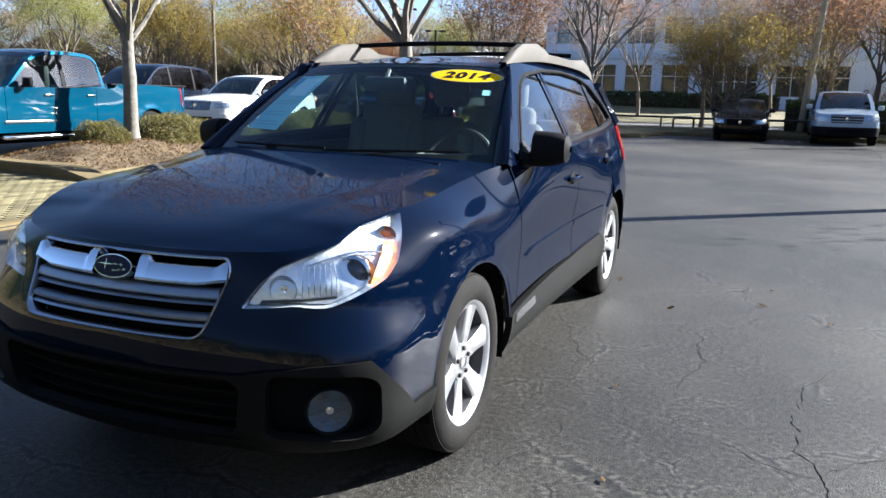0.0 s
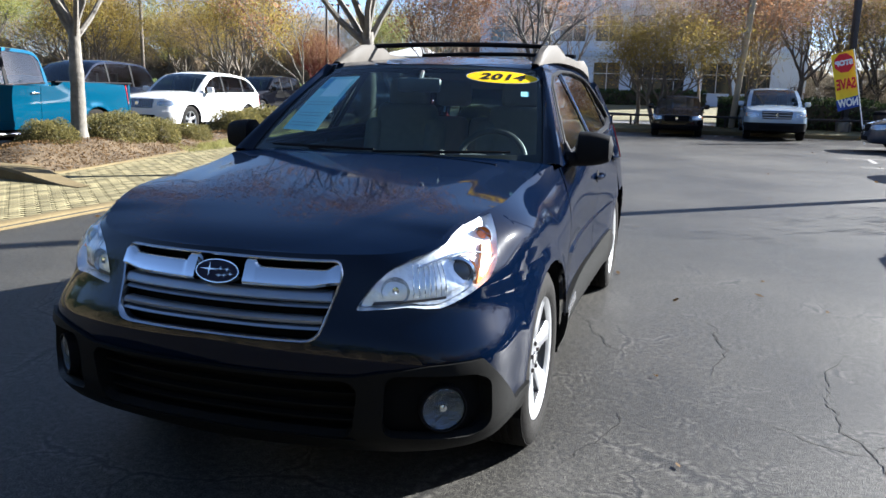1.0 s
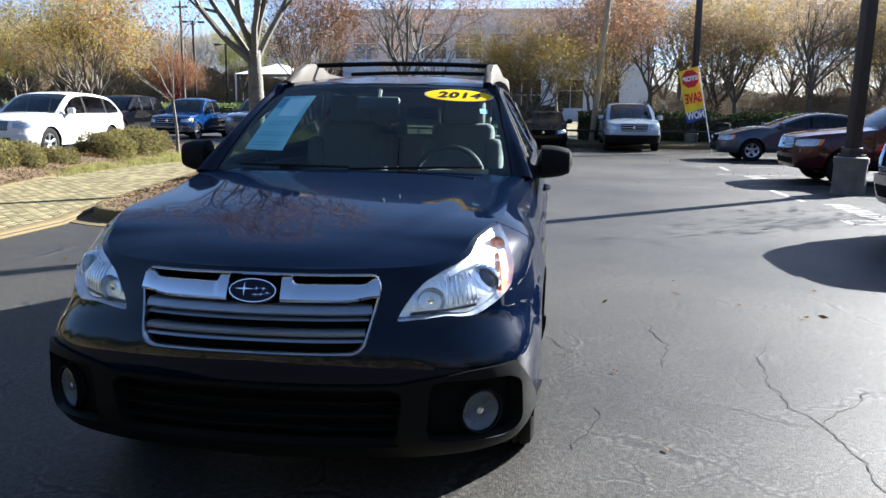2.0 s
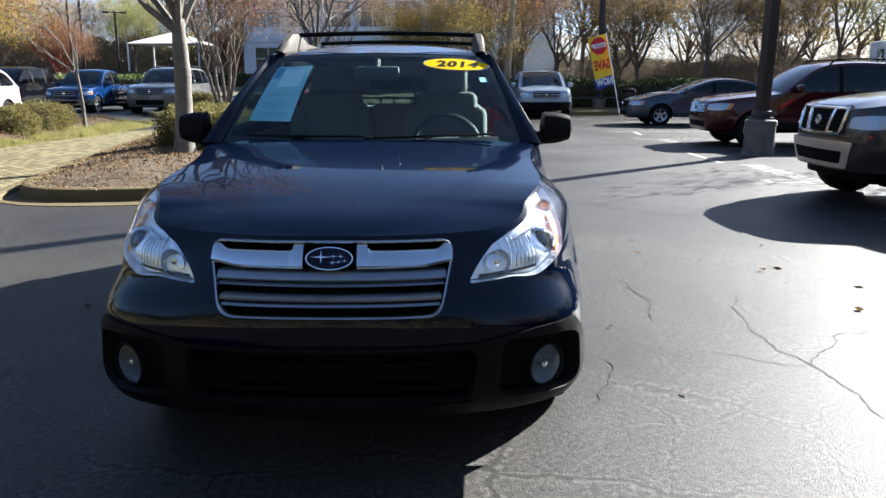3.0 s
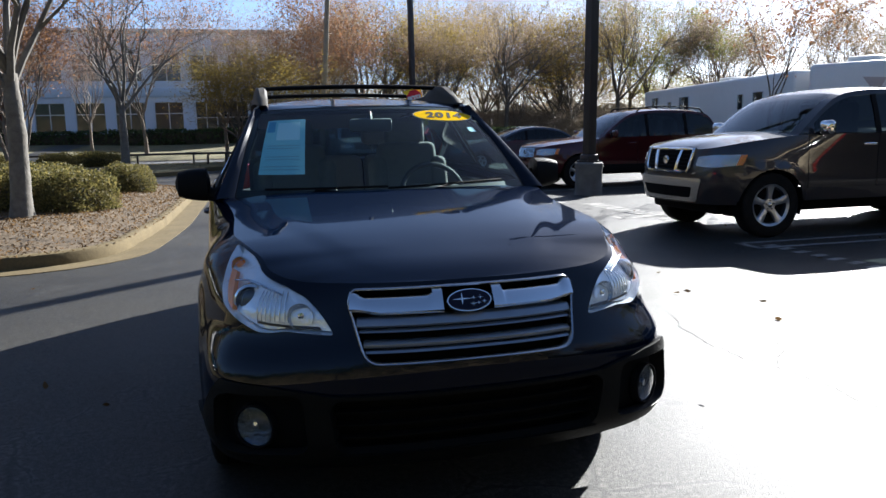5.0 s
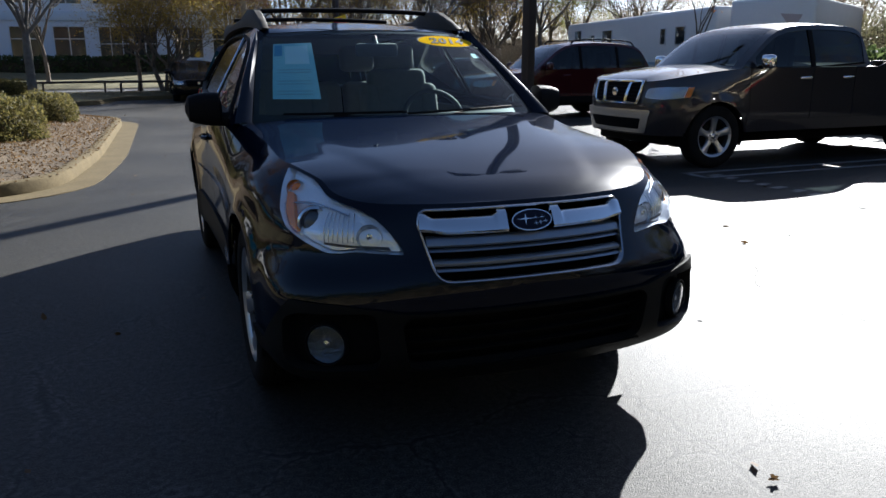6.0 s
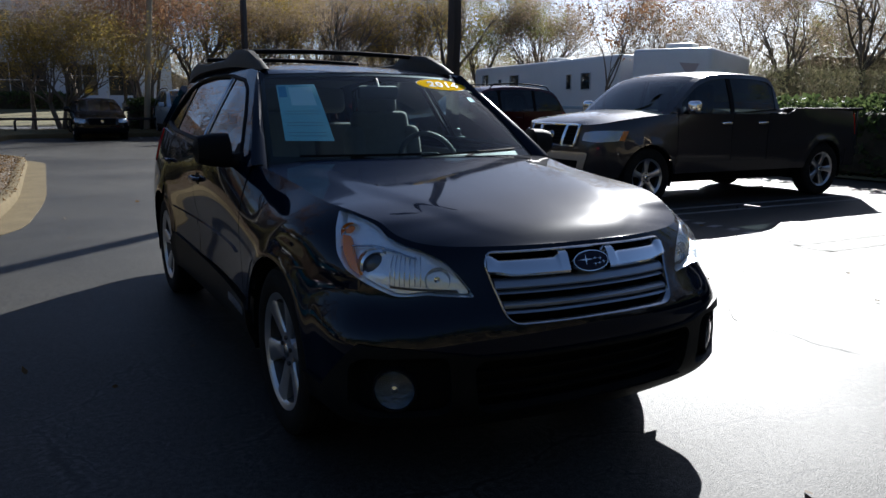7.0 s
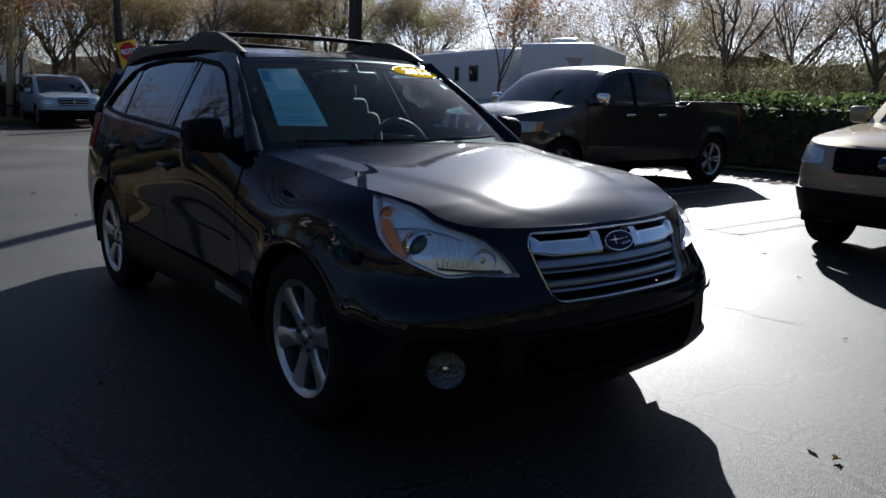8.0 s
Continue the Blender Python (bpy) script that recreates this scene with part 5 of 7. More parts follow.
for x in np.linspace(-0.72, 0.72, 25):
    b = 0.19 * (x / 0.74) ** 2
    hood_ = 0.055 * math.exp(-(((x - 0.37) / 0.2) ** 2))
    q.append([(x, 0.36 + b, 1.035), (x, 0.55 + b * 0.7, 1.03), (x, 0.8, 1.02 + hood_), (x, 0.98, 0.985 + hood_), (x, 1.02, 0.9), (x, 0.98, 0.62), (x, 0.6, 0.5)])
part("dashboard", Geo().grid(np.array(q)), M_DASH, wagon, "dark dashboard with instrument hood")
part("cowl_panel", Geo().grid(np.array([[(x, 0.365 + 0.2 * (x / 0.74) ** 2 + d, 1.05 + 0.012 * (x / 0.74) ** 2 + h) for d, h in ((-0.05, -0.02), (0.03, -0.004), (0.07, 0.0))] for x in np.linspace(-0.74, 0.74, 20)])), M_PLASTIC, wagon)
for x0, x1 in ((-0.6, -0.02), (-0.02, 0.6)):
    pts = [shield(np.array([x / 0.74]), np.array([0.055 + 0.015 * math.sin(3 * (x - x0))]))[0] + np.array((0, -0.012, 0.012)) for x in np.linspace(x0, x1, 10)]
    wp = part("wiper", Geo().tube(pts, 0.006, 6), M_PLASTIC, wagon)
    part("wiper_arm", Geo().tube([pts[5], pts[2] + np.array((0.1, -0.02, -0.012)), (x1 - 0.02, 0.37, 1.06)], 0.007, 6), M_PLASTIC, wp)


def seat(x, y, w):
    s = part("seat", Geo().box((x, y - 0.1, 0.68), (w, 0.5, 0.16), 0.06, seg=3), M_SEAT, wagon, "light grey cloth seat")
    tilt = Matrix.Rotation(radians(-16), 4, "X")
    if w < 0.7:
        part("backrest", Geo().box((x, y + 0.22, 1.0), (w - 0.12, 0.12, 0.6), 0.05, tilt, 3), M_SEAT, s)
        for d in (-1, 1):
            part("side_bolster", Geo().box((x + d * (w / 2 - 0.06), y + 0.2, 0.95), (0.12, 0.17, 0.5), 0.055, tilt, 3), M_SEAT, s)
    else:
        for d in (-0.43, 0.0, 0.43):
            part("backrest", Geo().box((x + d, y + 0.22, 0.95), (0.425 if d else 0.41, 0.14, 0.5), 0.06, tilt, 3), M_SEAT, s)
    for hx in ((x,) if w < 0.7 else (x - 0.35, x + 0.35)):
        part("headrest", Geo().box((hx, y + 0.33, 1.36), (0.27, 0.1, 0.19), 0.045, Matrix.Rotation(radians(-10), 4, "X"), 3), M_SEAT, s)
        for d in (-0.06, 0.06):
            part("headrest_post", Geo().tube([(hx + d, y + 0.28, 1.22), (hx + d, y + 0.32, 1.32)], 0.006, 6), M_CHROME, s)
    return s


seat(0.37, 1.55, 0.52)
seat(-0.37, 1.55, 0.52)
seat(0, 2.45, 1.3)
a = np.linspace(0, 2 * math.pi, 33)[:-1]
mt = Matrix.Translation((0.37, 1.1, 1.0)) @ Matrix.Rotation(radians(-24), 4, "X")
sw = part("steering_wheel", Geo().tube([mt @ Vector((0.185 * math.cos(k), 0, 0.185 * math.sin(k))) for k in np.append(a, 0)], 0.016, 8, caps=False), M_DASH, wagon, "leather-rimmed steering wheel")
part("wheel_hub", Geo().box((0, 0, 0), (0.16, 0.05, 0.13), 0.03, mt), M_DASH, sw)
for k in (0.1, math.pi - 0.1, -math.pi / 2):
    part("wheel_spoke", Geo().tube([mt @ Vector((0.05 * math.cos(k), 0, 0.05 * math.sin(k))), mt @ Vector((0.18 * math.cos(k), 0, 0.18 * math.sin(k)))], 0.014, 6), M_SATIN, sw)
rv = part("inside_mirror", Geo().box((0, 1.0, 1.4), (0.24, 0.04, 0.075), 0.02), M_DASH, wagon)
part("mirror_stem", Geo().tube([(0, 1.0, 1.42), (0, 1.04, 1.47)], 0.015, 8), M_DASH, rv)
part("headliner", Geo().grid(np.array([[(x, y, float(roof_z(y)[0]) - 0.05) for x in np.linspace(-0.55, 0.55, 5)] for y in np.linspace(1.2, 3.4, 9)])), M_SEAT, wagon)

# things stuck to the inside of the windscreen


def patch(u0, u1, v0, v1, lift, n=10, oval_=False):
    """A thin sheet that follows the pane."""
    pts = []
    if oval_:
        th = np.linspace(0, 2 * math.pi, 40, endpoint=False)
        ring = [shield((u0 + u1) / 2 + r * (u1 - u0) / 2 * np.cos(th), (v0 + v1) / 2 + r * (v1 - v0) / 2 * np.sin(th)) for r in (0.001, 0.2, 0.4, 0.6, 0.8, 1.0)]
        return Geo().grid(np.array(ring) + np.array((0, -lift * 0.55, lift * 0.8)), close_v=True)
    uu, vv = np.meshgrid(np.linspace(u0, u1, n), np.linspace(v0, v1, n), indexing="ij")
    return Geo().grid(shield(uu, vv) + np.array((0, -lift * 0.55, lift * 0.8)))


sticker = link("year_sticker", patch(0.40, 0.965, 0.775, 0.925, 0.003, oval_=True), M_YELLOW)
part("sticker_rim", patch(0.391, 0.974, 0.771, 0.929, 0.0016, oval_=True), M_WHITE, sticker, "thin white rim")
tagged(sticker, "oval yellow year sticker on the windscreen", "sticker")
cu = bpy.data.curves.new("year", "FONT")
cu.body, cu.size, cu.align_x, cu.align_y = "2014", 0.09, "CENTER", "CENTER"
cu.shear, cu.space_character, cu.resolution_u, cu.offset = 0.2, 1.12, 3, 0.0035
flat_text = bpy.data.objects.new("year_text", cu)
digits = bpy.data.meshes.new_from_object(flat_text)
bpy.data.objects.remove(flat_text)
xy = np.array([tuple(v.co) for v in digits.vertices])
vv = 0.848 + xy[:, 1] / 0.86
uu = 0.682 + 1.12 * xy[:, 0] / (0.748 - 0.128 * vv - 0.02 * vv * vv)
on = shield(uu, vv) + np.array((0, -0.0046 * 0.55, 0.0046 * 0.8))
digits.vertices.foreach_set("co", on.ravel())
digits.update()
digits.materials.clear()
part("year_digits", digits, M_INK, sticker, "black italic digits 2014")
sheet_ob = link("price_sheet", patch(-0.87, -0.56, 0.22, 0.84, -0.005), M_PAPER)
tagged(sheet_ob, "pale blue printed price sheet behind the windscreen", "paper sheet")
part("print_block", patch(-0.86, -0.8, 0.68, 0.82, -0.004, 4), M_PRINTBLUE, sheet_ob)
part("print_block", patch(-0.78, -0.6, 0.58, 0.8, -0.004, 4), material("white_print", (0.75, 0.85, 0.88), 0.7), sheet_ob)
for v in (0.52, 0.49, 0.4, 0.37, 0.3, 0.27):
    part("print_line", patch(-0.84, -0.6, v - 0.008, v, -0.004, 4), M_PRINT, sheet_ob)
tag = link("inspection_sticker", patch(0.84, 0.9, 0.64, 0.7, -0.005), M_PAPER)
tagged(tag, "small pale inspection sticker inside the windscreen", "sticker")


# ---- trees and shrubs ----
def leaf_quads(geo, centres, size, rng, lie=1.0, far=False):
    n = len(centres)
    a = rng.normal(size=(n, 3)) * np.array((1, 1, lie))
    a /= np.linalg.norm(a, axis=1)[:, None]
    b = np.cross(a, rng.normal(size=(n, 3)) * np.array((lie, lie, 1)))
    b /= np.linalg.norm(b, axis=1)[:, None] + 1e-9
    s = size * rng.uniform(0.6, 1.3, (n, 1))
    c = np.asarray(centres)
    if far:
        q = np.stack([c - a * s - b * s * 0.3, c + b * s * 0.55, c + a * s - b * s * 0.3], 1)
        base = len(geo.v)
        geo.v.extend(map(tuple, q.reshape(-1, 3).tolist()))
        geo.f.extend((base + 3 * i, base + 3 * i + 1, base + 3 * i + 2) for i in range(n))
        return
    q = np.stack([c - a * s, c + b * s * 0.45, c + a * s, c - b * s * 0.45], 1)
    base = len(geo.v)
    geo.v.extend(map(tuple, q.reshape(-1, 3).tolist()))
    geo.f.extend((base + 4 * i, base + 4 * i + 1, base + 4 * i + 2, base + 4 * i + 3) for i in range(n))


def grow(seed, height, girth, fork, limbs, rise, stems=1, levels=3, leaves=4000, size=0.07, spread=0.25, bare=0.0):
    """Trunk with limbs and twigs, and a crown of single leaves round the twigs. Returns two meshes."""
    rng = np.random.default_rng(seed)
    wood, tips = Geo(), []

    def limb(p, d, length, r, level):
        n = (5 if level < 3 else 4) if level < levels else 2
        if level == 0:
            n = 10
        pts, rad = [p], [r * (1 if level else 1.3)]
        for i in range(n):
            d = (d + Vector(rng.normal(0, 0.13 + 0.04 * level if level else 0.025, 3)) + Vector((0, 0, 0.1 if level else 0.05))).normalized()
            p = p + d * (length / n)
            pts.append(p)
            rad.append(max(0.004, r * (1 - (0.72 if level else 0.3) * (i + 1) / n) * (1 if level else float(rng.uniform(0.93, 1.07)))))
        wood.tube(pts, rad, 14 if level == 0 else 7 if level < 2 else (4 if level < 3 else 3), caps=False)
        if level >= levels:
            tips.extend(pts[1:])
            return
        kids = limbs if level == 0 else (4 if level == 1 else 3)
        for k in range(kids):
            i = n - (k % 2) if level == 0 and fork else int(rng.integers(2, n + 1))
            f = 2 * math.pi * (k + rng.uniform(-0.3, 0.3)) / kids
            side = d.orthogonal().normalized()
            side.rotate(Matrix.Rotation(f, 3, d))
            tilt = radians(rise * rng.uniform(0.7, 1.25))
            nd = (d * math.cos(tilt) + side * math.sin(tilt)).normalized()
            limb(pts[i], nd, length * rng.uniform(0.55, 0.8) if level else height * rng.uniform(0.34, 0.46), rad[i] * (0.72 if level else 0.56) + 0.002, level + 1)
        if level:
            tips.append(pts[-1])

    for k in range(stems):
        if stems == 1:
            limb(Vector((0, 0, -0.05)), Vector((0.02, 0.01, 1)), height * fork, girth, 0)
        else:
            f = 2 * math.pi * k / stems + rng.uniform(-0.3, 0.3)
            limb(Vector((0.12 * math.cos(f), 0.12 * math.sin(f), -0.05)), Vector((0.3 * math.cos(f), 0.3 * math.sin(f), 1)).normalized(), height * fork, girth, 0)
    crown = Geo()
    t = np.array([tuple(q) for q in tips])
    weight = rng.uniform(0, 1, len(t)) > bare
    t = t[weight] if weight.any() else t
    pick = t[rng.integers(0, len(t), leaves)] + rng.normal(0, spread, (leaves, 3))
    pick[:, 2] = np.maximum(pick[:, 2], height * 0.2)
    leaf_quads(crown, pick, size, rng, far=seed > 2)
    w, c = wood.mesh("trunk"), crown.mesh("crown", flat=True)
    print("tree", seed, len(wood.f), len(crown.f))
    return w, c


KINDS = {
    "maple": (grow(1, 7.0, 0.15, 0.3, 8, 32, levels=4, leaves=7500, size=0.04, spread=0.2, bare=0.35), M_BARK, M_RUST, "young street tree with pale bark and thin rust-red leaves", "maple"),
    "myrtle": (grow(2, 5.2, 0.07, 0.32, 4, 24, stems=5, levels=4, leaves=17000, size=0.04, spread=0.26, bare=0.1), M_TWIGBARK, M_RUST, "many-stemmed crape myrtle with rusty autumn leaves", "tree"),
    "gold": (grow(3, 6.5, 0.12, 0.24, 6, 38, stems=3, levels=4, leaves=30000, size=0.046, spread=0.24, bare=0.12), M_DARKBARK, M_GOLD, "spreading tree with thin golden autumn leaves", "tree"),
    "brown": (grow(4, 9.5, 0.16, 0.28, 6, 32, levels=4, leaves=24000, size=0.047, spread=0.26, bare=0.2), M_DARKBARK, M_BROWN, "tall tree with thinning brown leaves", "tree"),
    "bare": (grow(5, 11, 0.17, 0.3, 7, 26, levels=4, leaves=11000, size=0.038, spread=0.28, bare=0.4), M_DARKBARK, M_BROWN, "tall nearly bare tree with pale branches", "tree"),
    "olive": (grow(6, 11, 0.2, 0.24, 7, 34, leaves=32000, size=0.056, spread=0.34, bare=0.1), M_DARKBARK, M_OLIVE, "tall tree with yellowing green leaves", "tree"),
    "sapling": (grow(7, 4.2, 0.045, 0.35, 4, 18, levels=3, leaves=1500, size=0.045, spread=0.2, bare=0.3), M_BARK, M_RUST, "slender young tree with few leaves", "tree"),
}
KINDS["russet"] = (grow(8, 9.5, 0.13, 0.26, 8, 34, levels=4, leaves=22000, size=0.032, spread=0.3, bare=0.1), M_TWIGBARK, M_RUSSET, "tall tree with fine twigs and thin russet leaves", "tree")


def tree(kind, x, y, z=None, scale=1.0, turn=0.0, wide=1.0, group=""):
    (w, c), bark, leaf, label, _ = KINDS[kind]
    m = Matrix.Translation((x, y, float(ground_height(x, y)) if z is None else z)) @ Matrix.Rotation(turn, 4, "Z") @ Matrix.Diagonal((scale * wide, scale * wide, scale, 1))
    t = thing("tree", label, "tree", m, group)
    part("trunk", w, bark, t)
    part("crown", c, leaf, t)
    return t


tree("maple", -3.77, 9.05, 0.24, 1.0, 0.4)
tree("maple", -9.2, 8.65, 0.38, 0.95, 5.2)
tree("sapling", -8.8, 16.6, 0.15, 1.05, 0.3)
tree("myrtle", -8.3, 27.3, 0.2, 1.15, 1.2)
tree("maple", -4.6, 26.8, 0.2, 1.12, 4.0)
tree("gold", -0.2, 31.6, 0.2, 0.72, 0.5, 1.3)
tree("russet", -1.2, 34.5, 0.2, 0.72, 2.5, 1.1)
tree("myrtle", 3.2, 33.5, 0.2, 1.25, 2.0)
tree("sapling", 12.2, 13.9, 0.03, 1.25, 1.0)
rng = np.random.default_rng(11)
# rows behind the verge, before and beside the office building
for kind, x, y, sc in (("russet", 7.5, 43, 0.9), ("russet", 4.5, 47, 0.85), ("russet", 11, 44, 0.8), ("brown", 13.5, 41, 0.8), ("bare", 16, 46, 0.9), ("brown", 10, 37, 0.8), ("russet", 19, 42, 0.85), ("russet", 1.5, 50, 0.85), ("russet", -9.5, 50, 0.8), ("gold", -26.7, 42, 1.4), ("gold", -34, 57, 1.1), ("olive", -38.5, 60, 0.75), ("gold", -42, 58, 1.15), ("olive", -46, 62, 0.8), ("gold", -51, 58, 1.2), ("brown", -31, 46, 0.7), ("gold", -33.5, 36.5, 1.25), ("olive", -42, 44, 0.9), ("brown", -39, 29, 0.9), ("olive", -30, 26, 0.75), ("olive", -32.3, 80, 0.92), ("olive", -46, 22, 0.9), ("brown", -52, 34, 0.95), ("bare", 9, 48, 1.1), ("brown", 6, 39, 0.95), ("bare", 13, 36, 0.85), ("russet", -6, 47, 0.95), ("gold", 9.5, 40, 1.2), ("russet", 14.5, 38.5, 0.7), ("gold", 18, 40, 1.25), ("brown", 22, 45, 1.0), ("bare", 20.5, 38, 0.95), ("olive", 24, 40, 0.85), ("brown", 17, 52, 1.1), ("bare", 26, 47, 1.0)):
    tree(kind, x, y, None, sc, float(rng.uniform(0, 6.28)), group="trees behind the verge")
for k in range(30):
    f = k / 29
    x, y = 17.5 + 16 * rng.uniform(0, 1) ** 1.2 + 5 * math.sin(3 * f), -26 + 72 * f + rng.uniform(-1.2, 1.2)
    if 11 < y < 33:
        x += 5
    kind = ("bare", "brown", "olive", "brown", "bare", "gold")[int(rng.integers(0, 6))]
    tree(kind, x, y, None, float(rng.uniform(0.7, 1.0)), float(rng.uniform(0, 6.28)), group="trees along the side lawn")


def woods(name, centre_line, depth, height, count, size, mat, label, seed, thick=0.3):
    """A far belt of leaves and stems with a ragged top."""
    r = np.random.default_rng(seed)
    line = np.array(dense(centre_line, 1.2)[: -max(1, round(math.dist(centre_line[0], centre_line[-1]) / 1.2))])
    i = r.integers(0, len(line), count)
    clump = np.interp(np.arange(len(line) + 1) / 3.5, np.arange(len(line)), r.uniform(0.25, 1.0, len(line)))
    top = height * (0.42 + 0.4 * clump[i])
    z = top * r.uniform(0.02, 1, count) ** 0.7
    wide = depth * np.sqrt(np.clip(1.05 - (z / top) ** 2, 0.05, 1))
    c = np.stack([line[i, 0] + r.normal(0, 1, count) * wide * 0.5 + r.uniform(-1, 1, count), line[i, 1] + r.normal(0, 1, count) * wide * 0.5 + r.uniform(-1, 1, count), z], 1)
    g = Geo()
    leaf_quads(g, c, size, r, far=True)
    # fine upright twigs among the leaves and above them
    m = count // 5
    i = r.integers(0, len(line), m)
    z = height * (0.35 + 0.62 * clump[i]) * r.uniform(0.15, 1, m) ** 0.6
    p = np.stack([line[i, 0] + r.normal(0, 0.5, m) * depth, line[i, 1] + r.normal(0, 0.5, m) * depth, z], 1)
    d = r.normal(0, 0.4, (m, 3)) + np.array((0, 0, 1.0))
    d *= (r.uniform(0.5, 1.3, m) * size * 7 / np.linalg.norm(d, axis=1))[:, None]
    b = r.normal(0, 1, (m, 3)) * np.array((1, 1, 0.1))
    b *= (size * 0.13 / np.linalg.norm(b, axis=1))[:, None]
    k0 = len(g.v)
    g.v.extend(map(tuple, np.stack([p - d - b, p - d + b, p + d], 1).reshape(-1, 3).tolist()))
    g.f.extend((k0 + 3 * k, k0 + 3 * k + 1, k0 + 3 * k + 2) for k in range(m))
    # dense dark undergrowth in the middle of the belt
    q, n = [], len(line)
    for j in range(n):
        f = clump[j] * 0.5 + clump[max(0, j - 1)] * 0.25 + clump[min(n - 1, j + 1)] * 0.25
        q.append([(line[j, 0] + dx * depth * 0.22 + r.normal(0, 0.35), line[j, 1] + dx * depth * 0.22 + r.normal(0, 0.35), hh * height * (0.1 + thick * f) + (r.normal(0, 0.3) if hh else -0.1)) for dx, hh in ((-1, 0), (-1, 0.3), (-0.9, 0.6), (-0.6, 0.85), (0, 1), (0.6, 0.85), (0.9, 0.6), (1, 0.3), (1, 0))])
    tagged(link("undergrowth", Geo().grid(np.array(q)), M_THICKET), "dark tangled undergrowth inside the woods", "woods", kind="stuff")
    return tagged(link(name, g, mat, True), label, "woods", kind="stuff")


M_THICKET = material("thicket", (0.12, 0.095, 0.058), rough=1.0, color2=(0.25, 0.2, 0.115), var=0.6, scale=1.3, bump=1.0, bscale=4)
M_CRIMSON = leaf_material("crimson_leaves", (0.09, 0.015, 0.015), (0.2, 0.04, 0.03))
woods("far_woods", [(-95, 62), (-60, 84), (-20, 92), (-5, 91)], 7, 15, 170000, 0.13, M_FARBROWN, "far belt of brown autumn woods", 21, 0.5)
woods("far_woods", [(-5, 91), (25, 80), (40, 60)], 6, 9, 50000, 0.12, M_FARBROWN, "far low belt of brown autumn woods", 26, 0.5)
woods("far_woods", [(-90, 20), (-95, 62)], 7, 16, 55000, 0.12, M_FAROLIVE, "far belt of mixed autumn woods", 22, 0.5)
woods("side_woods", [(40, 60), (34, 30), (33, 14)], 6, 7, 40000, 0.085, M_FARBROWN, "belt of brown undergrowth beyond the lawn", 23, 0.5)
woods("side_woods", [(8, 41), (17, 38.5), (26, 33)], 4, 3.4, 36000, 0.07, M_FARBROWN, "belt of tangled brown thicket behind the verge", 28, 0.4)
woods("side_woods", [(33, 14), (33, 4), (36, -30), (20, -60)], 6, 11, 90000, 0.085, M_FARBROWN, "tall belt of brown trees beyond the lawn", 27, 0.45)
woods("side_woods", [(27, 40), (27, 10), (25, -25)], 4, 4, 70000, 0.06, M_FAROLIVE, "belt of olive undergrowth beyond the lawn", 24, 0.4)
# unseen dark belt, added behind the camera to cut sky light and reflections
woods("rear_woods", [(-90, 20), (-42, -14), (-14, -24), (14, -25), (30, -45)], 6, 15, 60000, 0.24, M_HEDGE, "unseen belt of dark leaves added behind the car park to block sky light", 25, 0.6)
for x, y, sc in ((-30.2, 60, 0.9), (-31.8, 63, 0.85), (-17.5, 64, 0.8)):
    cr = tree("myrtle", x, y, None, sc, x, 1.2)
    cr.children[1].data = cr.children[1].data.copy()
    cr.children[1].data.materials[0] = M_CRIMSON
    tagged(cr, "rounded tree with dark crimson autumn leaves", "tree")


def shrub_mesh(seed, count, size, flat=1.0):
    """A clipped bush: leaves over an uneven dome, denser outside."""
    r = np.random.default_rng(seed)
    d = r.normal(size=(count, 3))
    d /= np.linalg.norm(d, axis=1)[:, None]
    d[:, 2] = np.abs(d[:, 2]) * flat
    lump = np.array([0.86 + 0.14 * noise.noise(Vector(q) * 2.4 + Vector((seed, 0, 0))) for q in d])
    boxy = np.clip((d**4).sum(1) ** -0.25, 1.0, 1.22)
    c = d * (lump * boxy)[:, None] * r.uniform(0.5, 1.05, (count, 1)) ** 0.6
    c[:, 2] = np.maximum(c[:, 2], 0.02)
    g = Geo()
    leaf_quads(g, c, size, r, far=True)
    return g.mesh("foliage", flat=True)


SHRUBS = [shrub_mesh(k, 11000, 0.036, 1.0) for k in (1, 2, 3)]
# solid dark core: twigs, with the shade inside the foliage put into the colour
core = Geo()
core.lathe([(0.001, 0.6), (0.36, 0.53), (0.56, 0.27), (0.58, 0.0)], 14, Matrix.Rotation(radians(-90), 4, "Y"))
CORE = core.mesh("twig_mass")
M_TWIGSHADE = material("twig_shade", (0.05, 0.042, 0.024), rough=0.95, var=0.5, scale=8)


def shrub(x, y, z, rx, ry, h, k=0, turn=0.0, mat=None, label="rounded evergreen shrub with browning tips in the mulch", group="shrubs in the beds"):
    m = Matrix.Translation((x, y, z)) @ Matrix.Rotation(turn, 4, "Z") @ Matrix.Diagonal((rx, ry, h, 1))
    t = thing("shrub", label, "shrub", m, group)
    part("foliage", SHRUBS[k % 3], mat or M_SHRUB, t)
    part("twig_mass", CORE, M_TWIGSHADE, t)
    return t


shrub(-9.2, 7.95, 0.24, 0.5, 0.5, 0.58, 0)
shrub(-9.3, 9.75, 0.26, 0.6, 0.8, 0.66, 1)
shrub(-9.3, 10.9, 0.22, 0.55, 0.65, 0.55, 2, 0.7)
shrub(-9.3, 12.1, 0.2, 0.45, 0.5, 0.4, 2)
shrub(-9.5, 14.3, 0.15, 0.75, 0.7, 0.75, 0)
shrub(-9.65, 15.8, 0.15, 0.85, 0.9, 0.8, 1)
shrub(-9.9, 17.0, 0.15, 0.7, 0.7, 0.7, 2)
shrub(-4.1, 10.8, 0.24, 0.8, 0.7, 0.8, 2)
